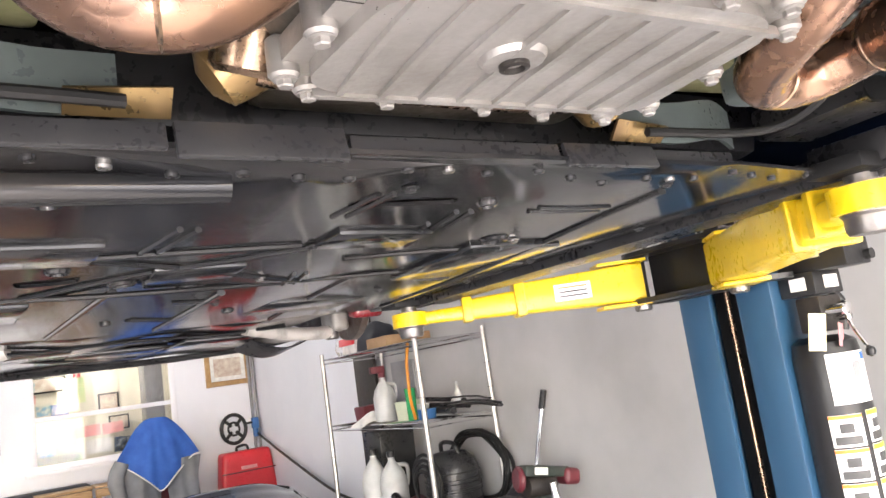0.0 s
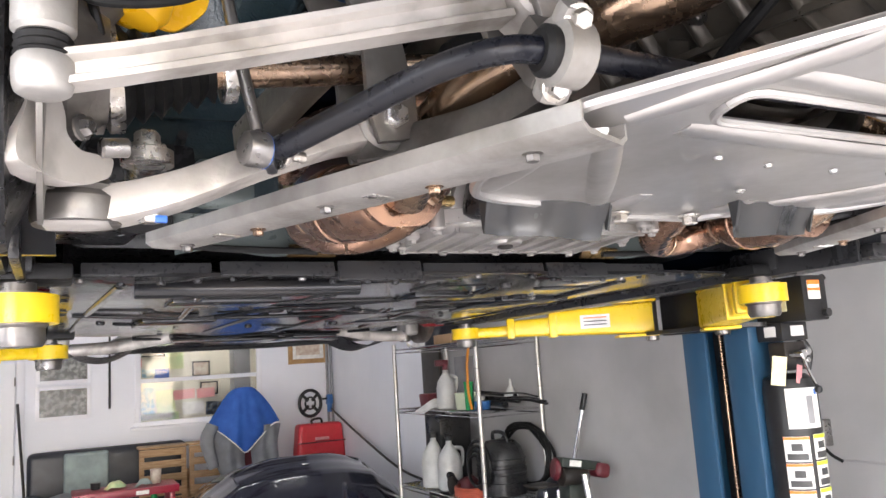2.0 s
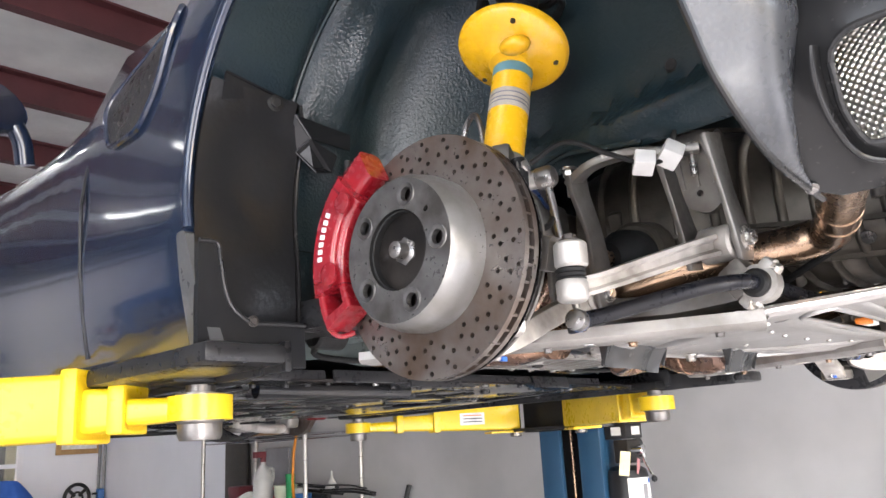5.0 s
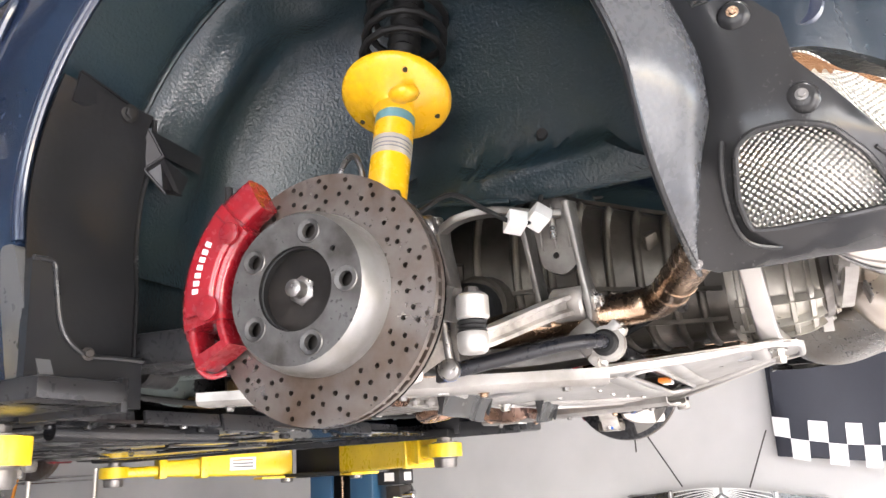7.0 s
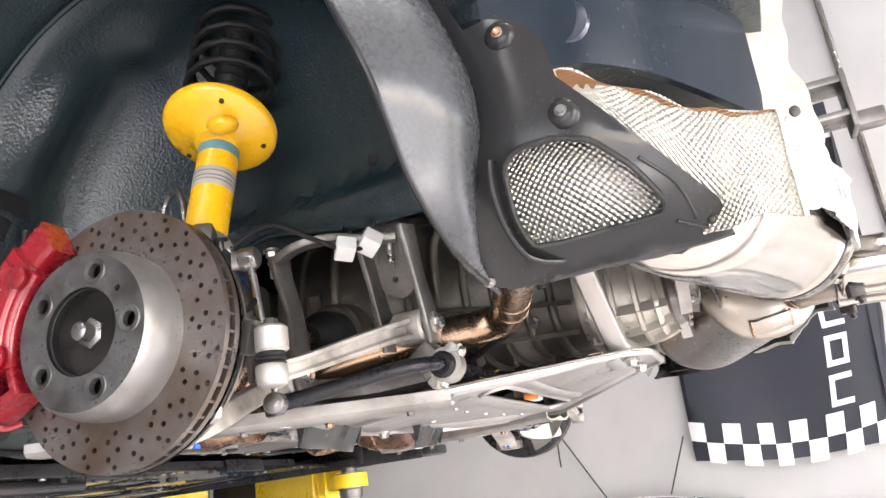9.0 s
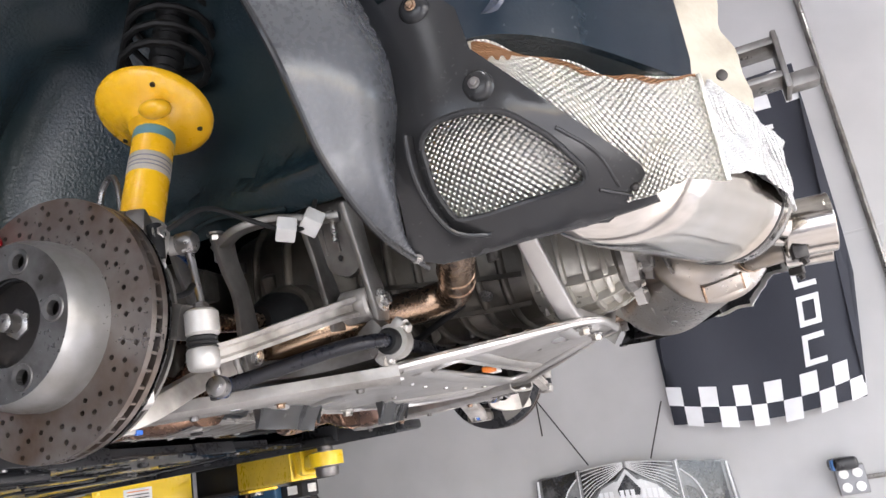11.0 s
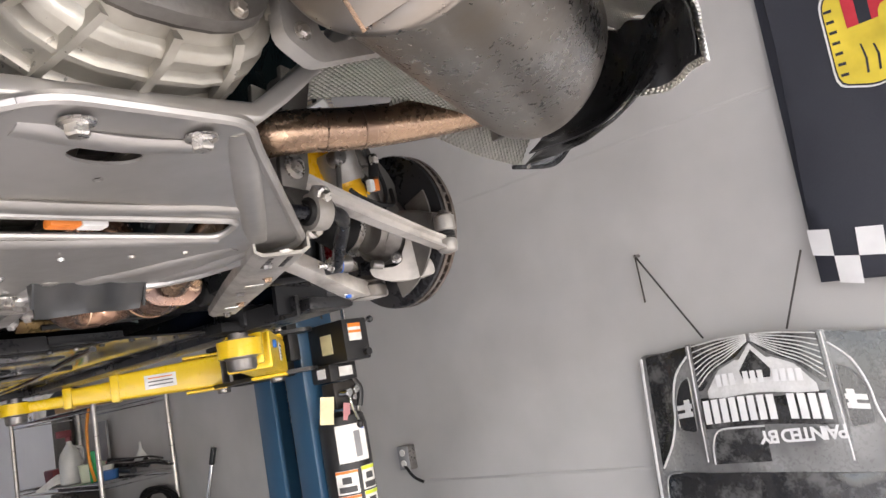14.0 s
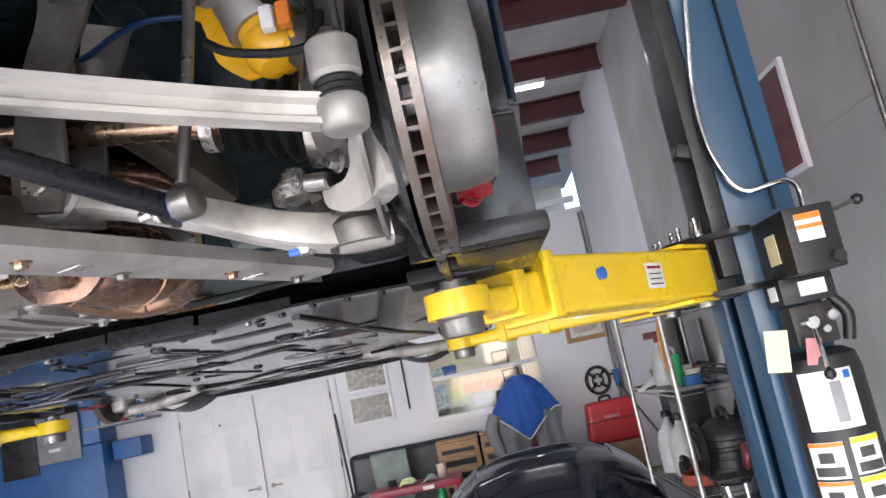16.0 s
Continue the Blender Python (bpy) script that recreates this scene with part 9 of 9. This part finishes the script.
    bmesh.ops.create_icosphere(bm, subdivisions=2, radius=1)
    bm.transform(Matrix.Translation(PB + V(-0.032, -0.030, -0.012)) @ Matrix.Diagonal((0.020, 0.024, 0.012, 1)))
    part("perch_swell", bm, YELLOW_STRUT, sd)
    u, w, _ = frame_of(PD)
    for a in (0.6, 2.2, 4.4):
        p = PB + PD * -0.006 + (u * math.cos(a) + w * math.sin(a)) * 0.064
        part("perch_hole", cyl(p - PD * 0.003, p + PD * 0.004, 0.0038, seg=10), DARK_IRON, sd)
    part("upper_tube", lathe([(0.022, 0.26), (0.022, 0.295), (0.018, 0.30)], P0, D, 22), YELLOW_STRUT, sd)
    bel = []
    for k in range(9):
        bel += [(0.019, 0.300 + k * 0.017), (0.026, 0.308 + k * 0.017)]
    part("dust_boot", lathe(bel, P0, D, 22), RUBBER, sd)
    u, w, _ = frame_of(D)
    pts = [P0 + D * (0.315 + 0.036 * t) + (u * math.cos(t * 2 * math.pi) + w * math.sin(t * 2 * math.pi)) * 0.062 for t in (i / 14 for i in range(14 * 5))]
    part("coil_spring", tube(pts, 0.0058, 8, 1), RUBBER, sd)
    jag = [(-0.648, 2.040), (-0.600, 2.036), (-0.585, 2.048), (-0.572, 2.062), (-0.566, 2.090), (-0.562, 2.108), (-0.553, 2.112), (-0.556, 2.122), (-0.566, 2.126), (-0.560, 2.140), (-0.549, 2.143), (-0.551, 2.153), (-0.561, 2.157), (-0.555, 2.172), (-0.543, 2.176), (-0.546, 2.186), (-0.562, 2.190), (-0.585, 2.188), (-0.648, 2.10)]
    part("strut_bracket", panel(rounded(jag, 0.005, 2), lambda x, z: V(x, 0.004 + 0.15 * (x + 0.6), z), (0, 0.004, 0)), YELLOW_STRUT, sd, "yellow notched bracket")
    part("lower_cup", lathe([(0.012, -0.040), (0.024, -0.037), (0.0305, -0.028), (0.031, -0.012), (0.029, -0.006)], P0, D, 28), YELLOW_STRUT, sd)
    part("cup_tab", box((-0.652, -0.030, 2.050), (0.020, 0.016, 0.016), 0.004, (0, 15, 20)), YELLOW_STRUT, sd)

    # drive shaft with ribbed boots
    ds = thing("drive_shaft", V(-0.45, 0.03, 2.03), "steel drive shaft with black ribbed boots", "drive shaft", "drive shafts")
    a, b = V(-0.66, 0.035, 2.0), V(-0.235, 0.02, 2.055)
    d = (b - a).normalized()
    part("shaft", cyl(a + d * 0.05, b, 0.015, seg=16), BROWN_PIPE, ds)
    pr = []
    for k in range(6):
        r = 0.048 - 0.004 * k
        pr += [(r - 0.008, 0.01 + k * 0.016), (r, 0.016 + k * 0.016)]
    part("outer_boot", lathe(pr, a, d, 24), RUBBER, ds)
    for k in range(3):
        part("joint_ring", lathe([(0.046, -0.022 + 0.012 * k), (0.0505, -0.020 + 0.012 * k), (0.0505, -0.014 + 0.012 * k), (0.046, -0.012 + 0.012 * k)], a, d, 26), BOLT, ds)
    part("boot_clamp", lathe([(0.028, 0.104), (0.0285, 0.106), (0.0285, 0.114), (0.028, 0.116)], a, d, 22), BOLT, ds)
    part("boot_clamp", lathe([(0.050, 0.004), (0.0505, 0.006), (0.0505, 0.014), (0.05, 0.016)], a, d, 24), BOLT, ds)
    part("inner_joint", lathe([(0.026, 0.34), (0.034, 0.355), (0.044, 0.375), (0.048, 0.385), (0.048, 0.425)], a, d, 24), RUBBER, ds)

    # subframe castings
    sf = thing("subframe_bracket", V(-0.38, -0.1, 2.05), "cast aluminium rear subframe brackets", "subframe", "subframe brackets")

    def cast(pts, w, t, scales=None):
        return sweep(pts, rounded([(-w / 2, -t / 2), (w / 2, -t / 2), (w / 2, t / 2), (-w / 2, t / 2)], min(w, t) * 0.25, 2), k=5, up=(0, 1, 0), scales=scales)

    for dy in (-0.214, -0.140):
        part("fork_plate", cast([(-0.345, dy + 0.004, 1.990), (-0.350, dy + 0.003, 2.022), (-0.366, dy + 0.008, 2.09), (-0.385, dy + 0.012, 2.17)], 0.044, 0.009, [0.9, 1.15, 0.9, 1.2]), ALU_DIRTY, sf)
    web = rounded([(-0.206, 2.175), (-0.140, 2.178), (-0.148, 2.075), (-0.180, 2.060), (-0.204, 2.075)], 0.012, 3)
    part("fork_web", panel(web, lambda y, z: V(-0.368 - 0.22 * (z - 2.06), y, z), (0.012, 0, 0), [ring_holes((-0.172, 2.092), 0.005, 8)]), ALU_DIRTY, sf)
    for k in range(3):
        part("web_rib", box((-0.386, -0.196 + 0.022 * k, 2.135), (0.005, 0.004, 0.070), 0.001, (0, -12, 0)), ALU_DIRTY, sf)
    part("clamp_seat", box((-0.352, -0.205, 1.962), (0.05, 0.045, 0.05), 0.012, (-35, 0, 0)), ALU_DIRTY, sf)
    for dy in (-0.018, 0.060):
        part("front_fork", cast([(-0.402, dy, 1.945), (-0.408, dy, 1.985), (-0.418, dy, 2.06), (-0.440, dy + 0.002, 2.115), (-0.452, dy, 2.150)], 0.046, 0.009, [0.9, 1.1, 0.85, 0.95, 1.1]), ALU_DIRTY, sf)
    part("arch_arm", cast([(-0.452, -0.010, 2.135), (-0.455, -0.050, 2.152), (-0.440, -0.100, 2.158), (-0.412, -0.150, 2.152), (-0.395, -0.19, 2.150)], 0.034, 0.012), ALU_DIRTY, sf)
    part("lower_beam", cast([(-0.40, 0.05, 1.95), (-0.36, -0.03, 1.945), (-0.33, -0.10, 1.945), (-0.32, -0.19, 1.95)], 0.035, 0.05), ALU_DIRTY, sf)
    part("long_arm", cast([(-0.40, 0.05, 2.10), (-0.42, 0.20, 2.09), (-0.46, 0.36, 2.05)], 0.05, 0.04), CAST_DARK, sf)
    for p in ((-0.39, -0.175, 2.180), (-0.454, -0.008, 2.180)):
        bm = bolt(V(*p) - V(0, 0, 0.02), (0, 0, -1), 0.009, 0.014)
        cyl(V(*p) - V(0, 0, 0.03), V(*p) - V(0, 0, 0.065), 0.005, seg=8, bm=bm)
        part("mount_bolt", bm, BOLT, sf)

    # wiring
    w = thing("brake_wiring", V(-0.5, -0.13, 2.1), "black sensor wire with two white connectors", "wiring", "sensor wiring")
    part("wire", tube([(-0.63, -0.07, 2.11), (-0.59, -0.10, 2.14), (-0.53, -0.125, 2.13), (-0.48, -0.145, 2.122), (-0.45, -0.165, 2.131), (-0.435, -0.18, 2.18), (-0.43, -0.185, 2.21)], 0.0035, 8, 6), RUBBER, w)
    part("connector", box((-0.478, -0.147, 2.122), (0.034, 0.028, 0.022), 0.003, (10, 15, 40)), WHITE_PL, w, "white plug connector")
    part("connector", box((-0.448, -0.172, 2.133), (0.034, 0.028, 0.024), 0.003, (30, 20, 55)), WHITE_PL, w, "white plug connector")
    part("brake_hose", tube([(-0.42, 0.06, 2.12), (-0.50, 0.03, 2.13), (-0.58, 0.03, 2.12), (-0.61, 0.02, 2.13)], 0.0032, 8, 6), DARK_BLUE_LINE, w, "dark blue brake line")
    part("sensor_lead", tube([(-0.684, -0.066, 2.05), (-0.675, -0.075, 2.02), (-0.645, -0.075, 2.018), (-0.605, -0.07, 2.03), (-0.585, -0.065, 2.045)], 0.0042, 8, 6), RUBBER, w)
    part("hose_loop", tube([(-0.61, 0.02, 2.13), (-0.605, 0.03, 2.20), (-0.597, 0.05, 2.228), (-0.592, 0.075, 2.205), (-0.595, 0.08, 2.13)], 0.0045, 8, 6), STEEL, w, "bent brake pipe loop")


corner()
SIDE[0] = -1
corner()
SIDE[0] = 1

# ---- underside panels ----
ut = thing("undertray", (0, 1.9, 1.9), "glossy black ribbed underbody panels", "underbody panel")


def tray_z(x, y):
    return 1.893 + 0.006 * math.sin(x * 14 + 0.6) * math.sin(y * 3.2) + 0.05 * max(0, abs(x) - 0.55) + 0.02 * max(0, y - 2.9)


T1 = rounded([(-0.70, 0.60), (-0.45, 0.575), (0.45, 0.575), (0.70, 0.60), (0.715, 2.05), (-0.715, 2.05)], 0.02)
part("rear_tray", panel(T1, lambda x, y: V(x, y, tray_z(x, y)), (0, 0, 0.005), [rounded([(-0.03, 0.745), (0.12, 0.735), (0.13, 0.765), (-0.02, 0.775)], 0.012), rounded([(-0.36, 1.16), (-0.27, 1.15), (-0.27, 1.21), (-0.35, 1.21)], 0.015)], step=0.06), TRAY, ut)
T2 = rounded([(-0.50, 2.062), (0.50, 2.062), (0.52, 2.75), (0.78, 2.82), (0.72, 3.18), (0.3, 3.28), (-0.3, 3.28), (-0.72, 3.18), (-0.78, 2.82), (-0.52, 2.75)], 0.02)
part("front_tray", panel(T2, lambda x, y: V(x, y, tray_z(x, y) + 0.004), (0, 0, 0.005), step=0.07), TRAY, ut)
for x0, x1, y0, h, tilt in ((-0.46, -0.27, 0.575, 0.030, 12), (-0.265, -0.11, 0.570, 0.042, 14), (-0.10, 0.16, 0.585, 0.026, 10), (0.165, 0.31, 0.580, 0.036, 16), (0.315, 0.47, 0.59, 0.026, 10), (-0.66, -0.47, 0.59, 0.026, 8)):
    part("deflector_flap", box(((x0 + x1) / 2, y0, 1.893 - h * 0.3 + 0.022), (x1 - x0, 0.008, h * 0.82), 0.003, (-tilt, 0, 0)), FLAP, ut, "upright plastic deflector flap")
part("round_bar", tube([(-0.58, 0.66, 1.885), (-0.40, 0.655, 1.884), (-0.20, 0.65, 1.885)], 0.016, 12, 3), TRAY, ut)
ribs = [((-0.30, 1.02), (0.0, 0.98)), ((-0.45, 0.72), (-0.42, 1.32)), ((0.45, 0.70), (0.62, 1.95)), ((0.12, 1.1), (0.55, 1.06)), ((-0.60, 0.66), (-0.66, 1.95)), ((-0.66, 1.32), (0.66, 1.32)), ((-0.30, 1.02), (0.12, 1.30)), ((0.02, 1.00), (-0.34, 1.30)),
        ((-0.45, 2.3), (0.45, 2.3)), ((-0.45, 2.5), (0.1, 2.9)), ((0.45, 2.5), (-0.1, 2.9)), ((0.0, 1.4), (0.0, 2.02)), ((-0.2, 1.35), (-0.25, 2.0)), ((0.25, 1.35), (0.3, 2.0))]
for a, b in ribs:
    pts = [(a[0] + (b[0] - a[0]) * t, a[1] + (b[1] - a[1]) * t) for t in (0, 0.25, 0.5, 0.75, 1)]
    part("tray_rib", sweep([V(x, y, tray_z(x, y) - 0.001) for x, y in pts], circle(0.0085, 8, 0.005), k=3), TRAY, ut)
for x, y, s in ((-0.38, 0.98, (0.22, 0.12)), (-0.42, 1.45, (0.18, 0.2)), (0.42, 1.2, (0.16, 0.34)), (0.1, 0.95, (0.16, 0.10)), (-0.1, 1.2, (0.14, 0.16)), (0.3, 1.75, (0.25, 0.2)), (-0.3, 2.5, (0.3, 0.25)), (0.3, 2.5, (0.3, 0.25)), (0, 2.7, (0.3, 0.25))):
    part("raised_field", box((x, y, tray_z(x, y) - 0.001), (*s, 0.012), 0.005, (0, 0, 5 * math.sin(9 * x))), TRAY, ut)
for i in range(22):
    x, y = ((-0.68, -0.4, 0.02, 0.4, 0.68)[i % 5], 0.64 + 0.31 * (i // 5) + 0.05 * math.sin(i))
    part("tray_screw", bolt((x, y, tray_z(x, y) - 0.002), (0, 0, -1), 0.007, 0.006), STEEL if i % 4 == 0 else BLACK_PLASTIC, ut)
# fine relief of the trays: paired ridges, round bosses and push rivets
relief = random.Random(12)
for k in range(12):
    x, y, a = relief.uniform(-0.58, 0.58), relief.uniform(0.66, 1.95), relief.choice((0.1, 0.35, -0.3, 1.4, 1.7))
    ln = relief.uniform(0.06, 0.17)
    for off in (0.0, 0.022):
        p = [(x + (q * ln) * math.cos(a) - off * math.sin(a), y + (q * ln) * math.sin(a) + off * math.cos(a)) for q in (-0.5, 0, 0.5)]
        part("tray_ridge", sweep([V(px, py, tray_z(px, py) - 0.0005) for px, py in p], circle(0.0045, 6, 0.0035), k=2), TRAY, ut)
for k in range(12):
    x, y, r = relief.uniform(-0.62, 0.62), relief.uniform(0.64, 2.0), relief.uniform(0.010, 0.024)
    part("tray_boss", lathe([(r * 1.25, 0.002), (r, -0.005), (r * 0.7, -0.006), (r * 0.55, -0.001), (0.001, -0.001)], (x, y, tray_z(x, y)), (0, 0, 1), 18), TRAY, ut)
for k in range(24):
    x, y = -0.66 + 0.058 * k, 0.625 + 0.012 * math.sin(k * 2.1)
    part("push_rivet", lathe([(0.007, 0.001), (0.0065, -0.003), (0.003, -0.004), (0.001, -0.003)], (x, y, tray_z(x, y)), (0, 0, 1), 10), STEEL if k % 6 == 0 else BLACK_PLASTIC, ut)
# front axle pieces seen under the tray
SIDE[0] = 1


def front_corner():
    f = thing("front_suspension", (-0.6, 2.4, 1.86), "front suspension arms, brake disc and red caliper", "suspension", "front suspensions")
    part("arm", tube([(-0.32, 2.30, 1.90), (-0.50, 2.38, 1.875), (-0.66, 2.42, 1.87)], 0.022, 12, 4), ALU_BRIGHT, f)
    part("strut_rod", tube([(-0.64, 2.44, 1.875), (-0.50, 2.60, 1.88), (-0.38, 2.78, 1.90)], 0.016, 10, 4), ALU, f)
    part("disc", lathe([(0.08, -0.013), (0.149, -0.013), (0.149, 0.013), (0.08, 0.013)], (-0.74, 2.43, 1.985), (1, 0, 0), 40, caps=False), RUST, f)
    part("hub_face", lathe([(0.09, 0.0), (0.09, -0.055), (0.04, -0.057), (0.001, -0.05)], (-0.74, 2.43, 1.985), (1, 0, 0), 32), DISC_HAT, f)
    part("caliper", box((-0.74, 2.29, 1.99), (0.11, 0.07, 0.18), 0.02, (12, 0, 0), seg=3), RED_PAINT, f)
    part("knuckle", box((-0.68, 2.43, 1.95), (0.06, 0.12, 0.16), 0.02, seg=3), ALU, f)
    part("ball_joint", cyl((-0.66, 2.42, 1.845), (-0.66, 2.42, 1.89), 0.024, bev=0.004), STEEL, f)
    part("brake_duct", grid(lambda u, v: (-0.42 - 0.24 * u, 2.55 + 0.22 * v, 1.885 - 0.04 * math.sin(math.pi * u) - 0.015 * v), 10, 6, 0.004), BLACK_PLASTIC, f, "black plastic brake air duct")
    part("liner", grid(lambda u, v: (-0.86 + 0.40 * v, 2.43 + 0.345 * math.cos(radians(5 + 175 * u)), 2.07 + 0.345 * math.sin(radians(5 + 175 * u))), 24, 4, 0.004), BLACK_PLASTIC, f)
    part("damper", cyl((-0.62, 2.40, 2.02), (-0.56, 2.38, 2.36), 0.025), YELLOW_STRUT, f)


front_corner()
SIDE[0] = -1
front_corner()
SIDE[0] = 1
part("front_lip", tube([(-0.80, 2.95, 1.93), (-0.70, 3.2, 1.905), (-0.35, 3.32, 1.895), (0, 3.34, 1.895), (0.35, 3.32, 1.895), (0.70, 3.2, 1.905), (0.80, 2.95, 1.93)], 0.03, 12, 6, ry=0.014), BLACK_PLASTIC, ut)
# body centre: roof and cabin mass, rear panel
part("cabin", loft([[V(x * w, y, z) for x, z in ((-0.84, zl + 0.10), (-0.64, z1), (-0.5, z1 + 0.08), (0.5, z1 + 0.08), (0.64, z1), (0.84, zl + 0.10), (0.84, zl), (-0.84, zl))] for y, w, z1, zl in ((-0.55, 0.80, 2.66, 2.56), (0.1, 0.92, 2.76, 2.56), (0.42, 0.88, 2.80, 2.54), (0.7, 0.86, 2.86, 2.40), (1.4, 0.86, 2.90, 2.36), (2.0, 0.88, 2.60, 2.36), (3.0, 0.82, 2.40, 2.30), (3.25, 0.72, 2.32, 2.24))]), BODY_BLUE, car)
part("floor_mass", box((0, 1.69, 2.0), (1.36, 2.02, 0.10), 0.03), BLACK_PLASTIC, car)
part("luggage_floor", box((0, 0.35, 2.36), (0.86, 0.9, 0.06), 0.02), WELL, car)
for sx in (-1, 1):
    mi = part("door_mirror", loft([[V(sx * (0.865 + rx * math.cos(a)), 1.50 + dy - 0.03 * math.cos(a), 2.695 + rz * math.sin(a) + 0.012 * math.cos(a)) for a in (2 * math.pi * i / 20 for i in range(20))] for dy, rx, rz in ((-0.03, 0.085, 0.055), (-0.028, 0.095, 0.062), (0.02, 0.098, 0.066), (0.06, 0.08, 0.05), (0.085, 0.03, 0.02))]), BODY_BLUE, car, "navy door mirror")
    part("mirror_glass", panel(ring_holes((0, 0), 0.082, 24), lambda u, v: V(sx * 0.865 + u, 1.466 - sx * 0.3 * u, 2.695 + v * 0.62), (0, 0.002, 0)), CAR_PAINT_FAR, mi)
    part("mirror_foot", tube([(sx * 0.80, 1.51, 2.66), (sx * 0.775, 1.52, 2.62), (sx * 0.76, 1.53, 2.56)], 0.026, 10, 4), BODY_BLUE, mi)
